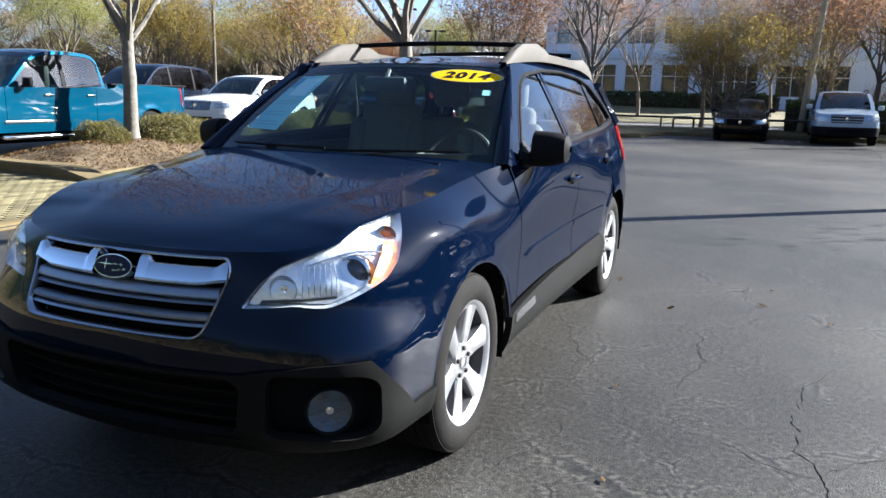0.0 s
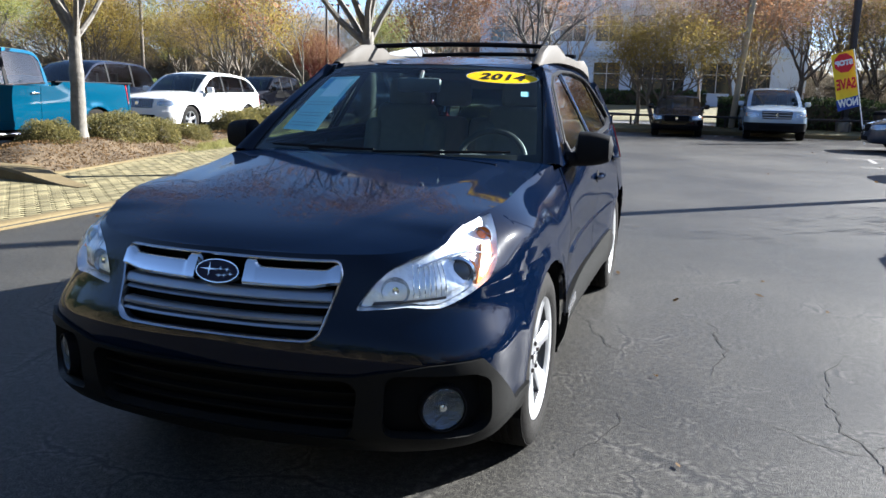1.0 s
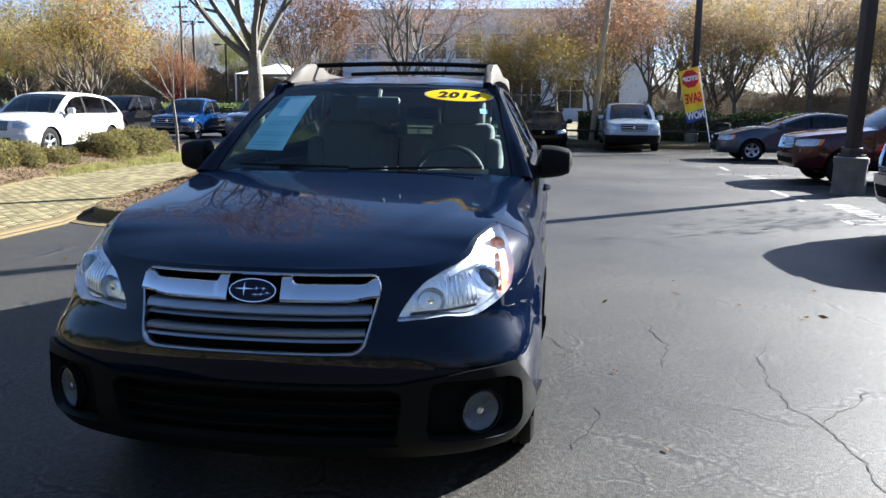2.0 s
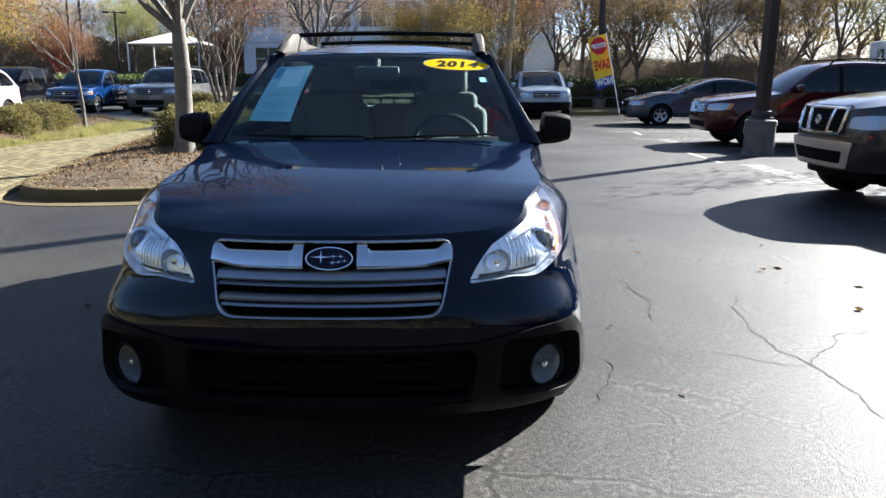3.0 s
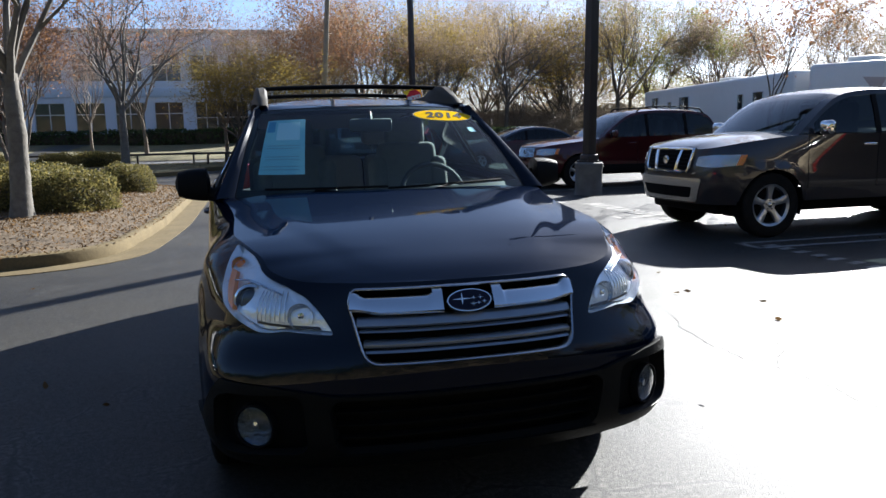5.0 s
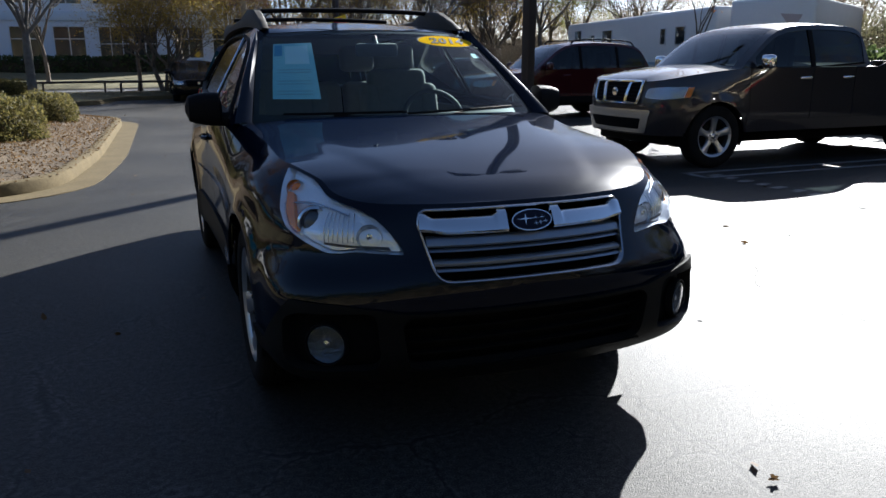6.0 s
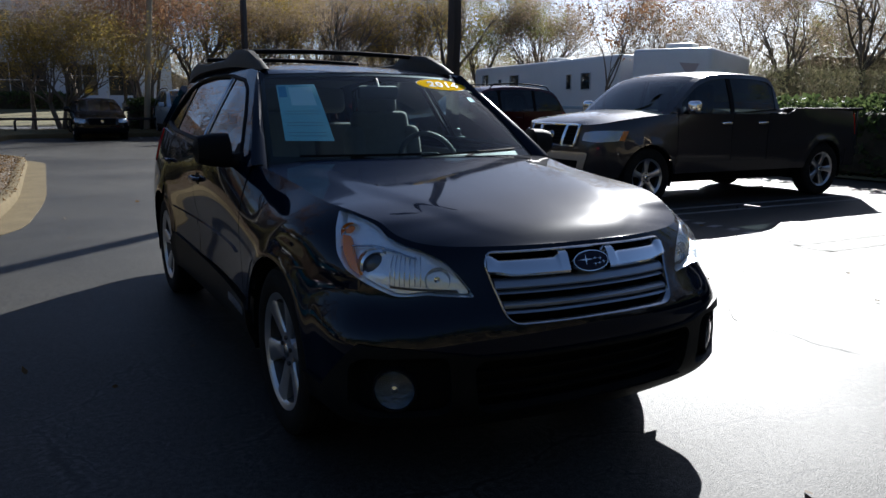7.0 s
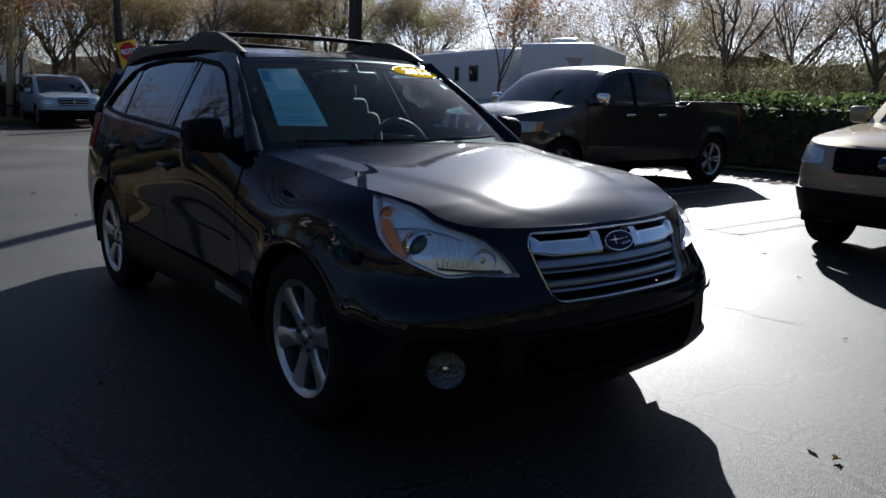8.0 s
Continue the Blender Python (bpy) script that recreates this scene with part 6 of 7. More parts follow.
shrub(-3.25, 10.1, 0.24, 0.68, 0.66, 0.74, 0, 1.0)
shrub(-3.0, 14.2, 0.22, 0.65, 0.6, 0.66, 1, 2.0)
shrub(-4.3, 13.0, 0.24, 0.75, 0.75, 0.75, 2, 0.5)
shrub(-7.1, 27.8, 0.2, 0.75, 0.7, 0.75, 0)
shrub(-9.4, 27.6, 0.2, 0.8, 0.7, 0.8, 1)
shrub(-6.2, 30.6, 0.2, 1.2, 0.6, 0.7, 2)


def grass_strip(course, wide, h, count, seed, label):
    """Thick bending blades along a course, thinning out to the sides."""
    r = np.random.default_rng(seed)
    line = np.array(dense(course + course[:1], 0.3))
    line = line[: len(line) // 2]
    c = line[r.integers(0, len(line), count)] + r.normal(0, wide * 0.5, (count, 2))
    clump = 0.65 + 0.35 * np.sin(c[:, 0] * 5.1 + 1.3 * np.sin(c[:, 1] * 2.3)) * np.cos(c[:, 1] * 3.7)
    f, hh = r.uniform(0, 2 * math.pi, count), h * clump * r.uniform(0.5, 1.2, count)
    lean, wd = r.normal(0, 0.4, (count, 2)) * hh[:, None], 0.006 * np.stack([np.cos(f), np.sin(f)], 1)
    z = 0.06 + ground_height(c[:, 0], c[:, 1])
    tip = np.column_stack([c + lean, z + hh])
    q = np.stack([np.column_stack([c - wd, z]), np.column_stack([c + wd, z]), tip], 1)
    g = Geo()
    g.v.extend(map(tuple, q.reshape(-1, 3).tolist()))
    g.f.extend((3 * k, 3 * k + 1, 3 * k + 2) for k in range(count))
    return tagged(link("grass", g, M_GRASS, True), label, "grass", kind="stuff")


grass_strip([(-8.75, 14.2), (-8.55, 16.0), (-8.6, 18.0), (-8.9, 20.6)], 0.42, 0.24, 14000, 71, "low yellow-green grass along the edge of the bed")
grass_strip([(-8.7, 10.9), (-8.75, 13.6)], 0.3, 0.16, 5000, 72, "thin yellow-green grass at the edge of the bed")


def hedge(name, x0, y0, x1, y1, w, h, z, seed, label, per=520, size=0.07, mat=None):
    r = np.random.default_rng(seed)
    L = math.dist((x0, y0), (x1, y1))
    n = int(per * L)
    d, p = Vector((x1 - x0, y1 - y0)).normalized(), None
    a, side, up = r.uniform(0, L, n), r.uniform(-1, 1, n), r.uniform(0, 1, n)
    face = r.uniform(0, 1, n)
    side = np.where(face < 0.6, np.sign(side) * r.uniform(0.75, 1.05, n), side)
    up = np.where(face >= 0.6, r.uniform(0.85, 1.08, n), up)
    lump = np.array([1 + 0.18 * noise.noise(Vector((v * 0.9, seed, 0))) for v in a])
    c = np.stack([x0 + d.x * a - d.y * side * w / 2 * lump, y0 + d.y * a + d.x * side * w / 2 * lump, z + up * h * lump], 1)
    g = Geo()
    leaf_quads(g, c, size, r)
    t = thing(name, label, "hedge")
    tagged(part("foliage", g, mat or M_HEDGE, t, flat=True), kind="stuff")
    # dark box among the leaves stands for twigs and the hedge's inner shade
    mid = ((x0 + x1) / 2, (y0 + y1) / 2, z + h * 0.44)
    part("twig_mass", Geo().box(mid, (L, w * 0.75, h * 0.85), 0.1, Matrix.Rotation(math.atan2(d.y, d.x), 4, "Z")), M_TWIGSHADE, t)
    return t


hedge("hedge", 2.2, 31.6, 12, 31.2, 1.0, 1.15, 0.2, 3, "dark clipped evergreen hedge behind the parked cars", size=0.09)
hedge("hedge", -30, 58.5, 2, 58.5, 1.2, 1.1, 0.7, 4, "dark hedge along the office building", 160, 0.16)
hedge("hedge", -40, 46, -16, 50, 1.5, 1.5, 0.2, 6, "green clipped hedge far across the car park", 200, 0.14, M_GREEN)
hedge("hedge", 12.6, -9, 12.6, 11.0, 1.3, 1.35, 0.03, 5, "leafy evergreen hedge behind the stalls", size=0.09)

# fallen leaves: on the asphalt, thick on the mulch and along the kerbs
r = np.random.default_rng(5)
spots = []
while len(spots) < 900:
    x, y = r.uniform(-9, 12), r.uniform(-3, 30)
    if x > 4 and r.uniform() < 0.9 or x <= 4 and r.uniform() < 0.10:
        spots.append((x, y, 0.012))
g = Geo()
leaf_quads(g, np.array(spots), 0.032, r, 0.15)
tagged(link("fallen_leaves", g, M_LITTER, True), "dry brown leaves scattered on the asphalt", "leaves", kind="stuff")
for poly, zz, dome, n in ((ISLAND_B, 0.13, 0.16, 18000), (ISLAND_A, 0.085, 0.42, 16000), (ISLAND_C, 0.14, 0.12, 4000)):
    q = np.array(poly)
    lo, hi = q.min(0), q.max(0)
    p = r.uniform(lo, hi, (n * 3, 2))
    p = p[inside(poly, p)][:n]
    g = Geo()
    leaf_quads(g, np.column_stack([p, zz + 0.01 + dome * bank(poly, p[:, 0], p[:, 1]) + ground_height(p[:, 0], p[:, 1])]), 0.024, r, 0.5, True)
    tagged(link("leaf_litter", g, M_LITTER, True), "thick litter of brown leaves and bark chips", "leaves", kind="stuff")


def curled_leaf(x, y, turn, s):
    """A single dry leaf that lies curled on the asphalt."""
    a = np.linspace(0, 2 * math.pi, 15)[:-1]
    rr = s * (0.7 + 0.3 * np.cos(5 * a))
    ring = [np.stack([rr * k * np.cos(a), rr * k * 0.7 * np.sin(a), 0.012 + 0.4 * s * (k * np.sin(a + 0.6)) ** 2 * k], -1) for k in (0.02, 0.5, 1.0)]
    ob = link("dry_leaf", Geo().grid(np.array(ring), close_v=True), M_LITTER)
    ob.matrix_world = Matrix.Translation((x, y, 0)) @ Matrix.Rotation(turn, 4, "Z")
    return tagged(ob, "single curled brown leaf on the asphalt", "leaf", "leaves on the asphalt")


for k, (x, y) in enumerate(((1.967, 3.307), (2.31, 2.528), (2.678, 2.249), (4.39, 1.145), (4.04, 0.867), (0.575, -1.488), (2.132, -0.761), (3.0, 3.1), (3.4, 0.2), (1.3, 0.9), (-2.6, 4.4), (-3.4, 3.3))):
    curled_leaf(x, y, k * 1.3, 0.019 + 0.005 * (k % 3))


# ---- parked vehicles ----
def paint(name, color, metal=0.4, rough=0.35, coat=1.0):
    return material(name, color, rough=rough, metal=metal, spec=0.0, coat=coat, coat_rough=0.03, var=0.08, scale=40)


def vehicle(name, label, m, body, L=4.8, W=1.86, H=1.75, base=2.85, front=0.95, r=0.37, kind="suv", nose=0.95, cowl=1.08, belt=1.08, low=0.34, bumper=None, grille="bars", lamp_h=0.78, rails=False, rim=None, spokes=5, group="parked vehicles", clad=None, bed=1.12, ws=(0.5, 1.35), roof_end=None, back=None, steer=0.0, drop=0.07, band=None, panes_of=None, mirrors=None):
    """A parked car in the same manner as the wagon, simpler. Front axle at y = 0, facing -y."""
    t = thing(name, label, "car" if kind != "pickup" else "pickup truck", m, group)
    w, tail = W / 2, L - front
    sh = Shell(
        plan=[(0, -front), (0.45 * w, -front + 0.03), (0.75 * w, -front + 0.11), (0.92 * w, -front + 0.27), (0.985 * w, -front + 0.5), (w, -front + 0.9), (w, tail - 0.8), (0.985 * w, tail - 0.4), (0.93 * w, tail - 0.12), (0.75 * w, tail - 0.02), (0, tail)],
        where=[("x", 0), ("y", -front + 0.35), ("y", 0.4), ("y", tail - 0.6), ("rx", 0)],
        zkeys=[0.2, low, 0.6 * nose, 0.82 * nose, nose, 1.25 * nose],
        table=[[0.12, 0.04, 0.0, 0.02, 0.09, 0.3], [0.1, 0.04, 0.0, 0.015, 0.07, 0.25], [0.07, 0.03, 0.0, 0.008, 0.02, 0.07], [0.07, 0.03, 0.0, 0.008, 0.02, 0.06], [0.12, 0.03, 0.0, 0.02, 0.05, 0.1]],
        arches=[(0, r, r + 0.045), (base, r, r + 0.045)], lip=0.02,
    )
    ty = [-front, -front + 0.3, ws[0] - 0.15, ws[0] + 0.2, tail]
    tz = [nose - 0.05, nose, cowl, belt, belt + 0.03]
    cab_end = back if back else tail - 0.05
    if kind == "pickup":
        ty, tz = [-front, -front + 0.3, ws[0] - 0.15, ws[0] + 0.2, cab_end, cab_end + 0.06, tail], [nose - 0.06, nose, cowl, belt, belt, bed, bed]
    elif kind == "sedan":
        ty, tz = [-front, -front + 0.3, ws[0] - 0.15, ws[0] + 0.2, cab_end - 0.3, tail - 0.15, tail], [nose - 0.08, nose - 0.02, cowl, belt, belt + 0.05, belt + 0.03, belt - 0.05]
    top = lambda y: float(hermite(ty, tz, np.array([y]))[0])
    at_s = lambda s: float(np.interp(s, sh.s, sh.y))
    ar = r + 0.045
    wing_end = max(ws[0] - 0.05, ar + 0.05)
    seams = [0.0, sh.of("y", wing_end), sh.of("y", wing_end + 0.98), sh.of("y", min(base - ar - 0.02, ws[0] + 1.85)), sh.of("y", tail - 0.35), sh.end]
    names = ["wing", "front_door", "rear_door", "rear_quarter", "tail_panel"]
    if kind == "pickup":
        seams[4] = sh.of("y", tail - 0.2)
    holes_y = [0.0, base]
    fn = lambda a, b: sh.at(a, b)
    fw = float(np.interp(0.45, [0, 1], [0, w]))
    for sg in (1, -1):
        S = (lambda p: p) if sg > 0 else mirror
        for nm, s0, s1 in zip(names, seams[:-1], seams[1:]):
            s0, s1 = s0 + (0.005 if s0 else 0), s1 - (0.005 if s1 < sh.end else 0)
            bottom = [(s0, low)]
            for cy in holes_y:
                a0, a1 = sh.of("y", cy - ar), sh.of("y", cy + ar)
                if a0 > s0 and a1 < s1:
                    bottom += [(a0, low)] + [(sh.of("y", cy + ar * math.cos(a)), max(low, r + ar * math.sin(a))) for a in np.linspace(math.pi * 0.98, math.pi * 0.02, 15)] + [(a1, low)]
            bottom.append((s1, low))
            up = [(float(s), top(at_s(s))) for s in np.linspace(s1, s0, max(3, int((s1 - s0) / 0.12)))]
            if s1 - s0 > 0.05:
                pn = part(nm, skin(fn, S(bottom + up), [], 0.09, 0.012), body, t)
                if "door" in nm:
                    c = sh.at(sg * (s1 - 0.13), belt - 0.13)
                    part("door_handle", Geo().box(c + np.array((sg * 0.012, 0, 0)), (0.03, 0.19, 0.035), 0.012), M_CHROME if kind == "pickup" else body, pn)
        # lower trim
        tr = [(sh.of("y", ar + 0.02), low - 0.02), (sh.of("y", base - ar - 0.02), low - 0.02), (sh.of("y", base - ar - 0.02), low + 0.13), (sh.of("y", ar + 0.02), low + 0.13)]
        part("sill", skin(lambda a, b: sh.at(a, b, 0.012), S(tr), [], 0.2, 0.03), clad or body, t)
        # lamps
        ls = [(sh.of("x", 0.58 * w), lamp_h - 0.06), (sh.of("x", 0.8 * w), lamp_h - 0.075), (sh.of("y", -front + 0.42), lamp_h - 0.05), (sh.of("y", -front + 0.5), lamp_h + 0.075), (sh.of("x", 0.8 * w), lamp_h + 0.075), (sh.of("x", 0.6 * w), lamp_h + 0.05)]
        ls = rounded(ls, 0.03, 3)
        hl = part("headlamp", skin(lambda a, b: sh.at(a, b, 0.004), S(ls), [], 0.04, 0.02), M_CARLAMP, t, "clear headlamp")
        part("headlamp_lens", skin(lambda a, b: sh.at(a, b, 0.012), S(ls), [], 0.06, 0.01), M_LENS, hl)
        am = [(sh.of("y", -front + 0.36), lamp_h - 0.05), (sh.of("y", -front + 0.43), lamp_h - 0.05), (sh.of("y", -front + 0.5), lamp_h + 0.07), (sh.of("y", -front + 0.42), lamp_h + 0.07)]
        part("turn_signal", skin(lambda a, b: sh.at(a, b, 0.009), S(am), [], 0.05, 0.01), M_AMBER, hl)
        low_lamp = 0.9 if kind == "pickup" else 0.75
        tl = rounded([(sh.of("y", tail - 0.18), low_lamp), (sh.of("rx", 0.75 * w), low_lamp), (sh.of("rx", 0.75 * w), top(tail) - 0.04), (sh.of("y", tail - 0.2), top(tail) - 0.04)], 0.02)
        part("tail_lamp", skin(lambda a, b: sh.at(a, b, 0.01), S(tl), [], 0.08, 0.02), M_RED, t, "red tail lamp")
        # mirror
        mo = part("door_mirror", Geo().box((sg * (w + 0.1), ws[0] + 0.32, belt + 0.08), (0.2, 0.11, 0.17), 0.045, seg=3), mirrors or (M_CHROME if grille == "chrome" else body), t)
        part("mirror_arm", Geo().tube([(sg * (w - 0.06), ws[0] + 0.32, belt), (sg * (w + 0.05), ws[0] + 0.32, belt + 0.03)], 0.03, 6), M_PLASTIC, mo)
        for cy in (0, base):
            a = np.linspace(-0.3, math.pi + 0.3, 16)
            q = np.stack([np.stack([np.full(16, sg * xx), cy + rr * np.cos(a), r + rr * np.sin(a)], -1) for xx, rr in ((w - 0.03, ar + 0.002), (w - 0.36, ar + 0.01), (w - 0.36, 0.05))])
            part("wheel_liner", Geo().grid(q), M_DEEPSHADE, t)
            mt = Matrix.Translation((sg * (w - 0.135), cy, r)) @ Matrix.Rotation((0 if sg > 0 else math.pi) + (steer if cy == 0 else 0), 4, "Z")
            wheel(t, r, 0.24, rim or r * 0.62, spokes, mt, twist=0.3 + cy)
    # bonnet, deck and bed lid across the body
    rows = []
    uu = np.linspace(-1, 1, 15)
    stop = sh.end if kind != "pickup" else sh.of("y", cab_end)
    for s in np.concatenate([np.linspace(0, sh.of("y", -front + 0.35), 10), np.linspace(sh.of("y", -front + 0.35), stop, 26)[1:]]):
        y = at_s(s)
        p = sh.at(float(s), top(y))
        rows.append(np.stack([uu * p[0], np.full(15, p[1]), p[2] + 0.045 * (p[0] / w) ** 2 * (1 - np.abs(uu) ** 2.4) + 0.012 * (smooth(0.75, 0.6, np.abs(uu)) * (p[0] / w))], -1))
    part("bonnet", Geo().grid(np.array(rows)[:, ::-1]), body, t)
    if kind == "pickup":
        part("bed_floor", Geo().box((0, (cab_end + tail) / 2, 0.75), (W - 0.24, tail - cab_end - 0.1, 0.04)), M_PLASTIC, t)
        for sg in (1, -1):
            part("bed_rail", Geo().box((sg * (w - 0.09), (cab_end + tail) / 2, bed - 0.0), (0.12, tail - cab_end - 0.08, 0.035), 0.012), M_PLASTIC, t)
            part("bed_wall", Geo().box((sg * (w - 0.13), (cab_end + tail) / 2, (bed + 0.75) / 2), (0.03, tail - cab_end - 0.1, bed - 0.76)), body, t)
        part("tailgate", Geo().box((0, tail - 0.06, (bed + 0.7) / 2), (W - 0.2, 0.06, bed - 0.72), 0.015), body, t)
    # cabin: one loft along the roof line, sides with window openings
    y0, y1 = ws
    y2 = roof_end if roof_end else (cab_end - 0.4 if kind != "sedan" else cab_end - 1.05)
    y3 = cab_end - (0.03 if kind != "sedan" else 0.3)
    wb, wr = w - 0.06, w - 0.25
    zb = belt - 0.02
    v8 = np.linspace(0, 1, 9)
    roof_v = np.linspace(0, 1, 13)[1:-1]
    ly = np.concatenate([y0 + (y1 - y0) * v8, y1 + (y2 - y1) * roof_v, y2 + (y3 - y2) * v8])
    lz = np.concatenate([zb + (H - 0.05 - zb) * v8 + 0.03 * np.sin(math.pi * v8), hermite([0, 0.4, 1], [H - 0.05, H, H - drop], roof_v), H - drop + (zb - H + drop) * v8 + 0.05 * np.sin(math.pi * v8)])
    for _ in range(3):
        ly[1:-1], lz[1:-1] = (ly[:-2] + ly[1:-1] + ly[2:]) / 3, (lz[:-2] + lz[1:-1] + lz[2:]) / 3

    def flank(y, z):
        f = np.clip((np.asarray(z) - zb) / (H - zb), 0, 1)
        return wb + (wr - wb) * f ** 1.25 - 0.05 * smooth(y3 - 0.9, y3, np.asarray(y)) - 0.03 * smooth(y0 + 0.6, y0, np.asarray(y))

    uu = np.linspace(-1, 1, 15)
    rows = []
    for k in range(len(ly)):
        xe = float(flank(ly[k], lz[k] - 0.05))
        bow = -0.09 * max(0.0, 1 - k / 8) + 0.05 * max(0.0, 1 - (len(ly) - 1 - k) / 8)
        rows.append(np.stack([uu * xe, ly[k] + bow * (1 - uu ** 2), lz[k] - 0.05 * np.abs(uu) ** 3], -1))
    rows = np.array(rows)[:, ::-1]
    e = len(ly) - 1
    part("windscreen", Geo().grid(rows[:9, 1:-1]), M_PANE, t)
    part("windscreen_frame", Geo().grid(rows[:9, :2]), body, t)
    part("windscreen_frame", Geo().grid(rows[:9, -2:]), body, t)
    part("roof", Geo().grid(rows[8 : e - 7]), body, t)
    part("rear_screen", Geo().grid(rows[e - 8 : e - 1, 1:-1]), M_DARKPANE, t)
    for q in (rows[e - 8 :, :2], rows[e - 8 :, -2:], rows[e - 2 :]):
        part("rear_frame", Geo().grid(q), body, t)
    cuts = [y0 + 1.25, y0 + 2.25] if kind in ("suv", "van") else [y0 + 1.22]
    edges = [y0] + cuts + [y3]
    topy = lambda y: np.interp(y, ly, lz) - 0.11
    panes = []
    for a, b in zip(edges[:-1], edges[1:]):
        ys = np.linspace(a + 0.03, b - 0.03, 14)
        ys = ys[topy(ys) > zb + 0.1]
        if len(ys) > 3:
            lo_ = zb + 0.03 + 0.05 * smooth(y3 - 1.2, y3, ys)
            panes.append([(float(q), float(z)) for q, z in zip(ys, lo_)] + [(float(q), float(z)) for q, z in zip(ys[::-1], topy(ys[::-1]))])
    outline = [(float(ly[0]), zb - 0.03), (float(ly[-1]), zb - 0.03)] + [(float(q), float(max(zb, z - 0.05))) for q, z in zip(ly[::-1], lz[::-1])]
    for sg in (1, -1):
        S = (lambda p: p) if sg > 0 else mirror
        lay = lambda o: lambda a, b: np.stack([sg * (flank(sg * a, b) + o), sg * a, b], -1)
        part("cabin_side", skin(lay(0), S(outline), [S(p) for p in panes], 0.12, 0.02), body, t)
        for p in panes:
            part("side_window", skin(lay(-0.008), S(p), [], 0.2, 0.003), panes_of or M_DARKPANE, t)
        for c in cuts:
            part("pillar", skin(lay(0.004), S([(c - 0.035, zb + 0.03), (c + 0.035, zb + 0.03), (c + 0.035, float(topy(c))), (c - 0.035, float(topy(c)))]), [], 0.2, 0.006), M_PLASTIC, t)
        ys = np.linspace(panes[0][0][0], panes[-1][len(panes[-1]) // 2 - 1][0], 10)
        part("window_trim", Geo().tube([(sg * (float(flank(y, zb + 0.02)) + 0.006), y, zb + 0.022 + 0.05 * float(smooth(y3 - 1.2, y3, y))) for y in ys], 0.011, 6), M_PLASTIC if kind != "sedan" else M_CHROME, t)
        if rails:
            rz = lambda y: float(np.interp(y, ly, lz))
            ry = np.linspace(y1 + 0.3, y2 - 0.15, 7)
            part("roof_rail", Geo().tube([(sg * (wr - 0.03), ry[0] - 0.1, rz(ry[0] - 0.1) - 0.04)] + [(sg * (wr - 0.03), y, rz(y) + 0.035) for y in ry] + [(sg * (wr - 0.03), ry[-1] + 0.1, rz(ry[-1] + 0.1) - 0.04)], 0.018, 6), M_PLASTIC, t)
    part("interior", Geo().box((0, (y0 + y3) / 2 + 0.25, belt - 0.25), (W - 0.34, (y3 - y0) * 0.8, 0.5), 0.08), M_DASH, t)
    for sx_ in (-0.37, 0.37):
        for yy in ((y0 + 1.25,) if kind == "pickup" else (y0 + 1.25, y0 + 2.05)):
            part("headrest", Geo().box((sx_, yy, belt + 0.2), (0.28, 0.14, 0.4), 0.06), M_DASH, t)
    part("underbody", Geo().box((0, tail / 2 - front / 2, 0.36), (W - 0.5, L - 0.5, 0.16), 0.04), M_DEEPSHADE, t)
    # nose
    gw, g0, g1 = 0.5 * w, lamp_h - 0.13, nose - 0.05
    if grille == "chrome":
        gw = 0.52 * w
    gs = rounded([(-sh.of("x", gw * 0.92), g0), (sh.of("x", gw * 0.92), g0), (sh.of("x", gw), g1), (-sh.of("x", gw), g1)], 0.04, 3)
    # dark patch laid on the nose stands for the shaded grille opening
    gr = part("grille", skin(lambda a, b: sh.at(a, b, 0.006), gs, [], 0.08, 0.02), M_DEEPSHADE, t, "dark grille")
    if grille == "chrome":
        for x0_, x1_ in ((0.0, 0.24), (0.5, 0.62), (0.98, 1.04)):
            for sg in (1, -1):
                if x0_ == 0.0:
                    continue
                q = np.array([[tuple(sh.at(sg * sh.of("x", gw * (x0_ - 0.12 * (1 - v) + k * (x1_ - x0_))), g0 + (g1 - g0) * v, o)) for k, o in ((0, 0.0), (0.1, 0.03), (0.9, 0.03), (1, 0.0))] for v in np.linspace(-0.05, 1.05, 6)])
                part("chrome_bar", Geo().grid(q if sg < 0 else q[:, ::-1]), M_CHROME, gr)
        ring = [tuple(sh.at(s, z, 0.02)) for s, z in dense(gs, 0.06)]
        part("grille_frame", Geo().tube(ring + ring[:1], 0.018, 6, caps=False), M_CHROME, gr, "chrome grille surround")
        for k in range(6):
            z = g0 + (g1 - g0) * (k + 0.5) / 6
            part("grille_bar", Geo().tube([sh.at(s, z, 0.012) for s in np.linspace(-sh.of("x", gw * 0.9), sh.of("x", gw * 0.9), 7)], 0.006, 5), M_PLASTIC, gr)
    elif grille == "slats":
        for k in range(9):
            for sg in (1, -1):
                s = sg * sh.of("x", gw * (k + 0.5) / 9)
                part("grille_bar", Geo().tube([sh.at(s, g0 + 0.01, 0.014), sh.at(s, g1 - 0.01, 0.014)], 0.008, 5), M_CHROME, gr)
    else:
        for k in range(3):
            z = g0 + (g1 - g0) * (k + 0.5) / 3
            part("grille_bar", Geo().tube([sh.at(s, z, 0.014) for s in np.linspace(-sh.of("x", gw * 0.95), sh.of("x", gw * 0.95), 7)], 0.016 if grille == "bars" else 0.008, 6), M_CHROME if grille == "bars" else M_PLASTIC, gr)
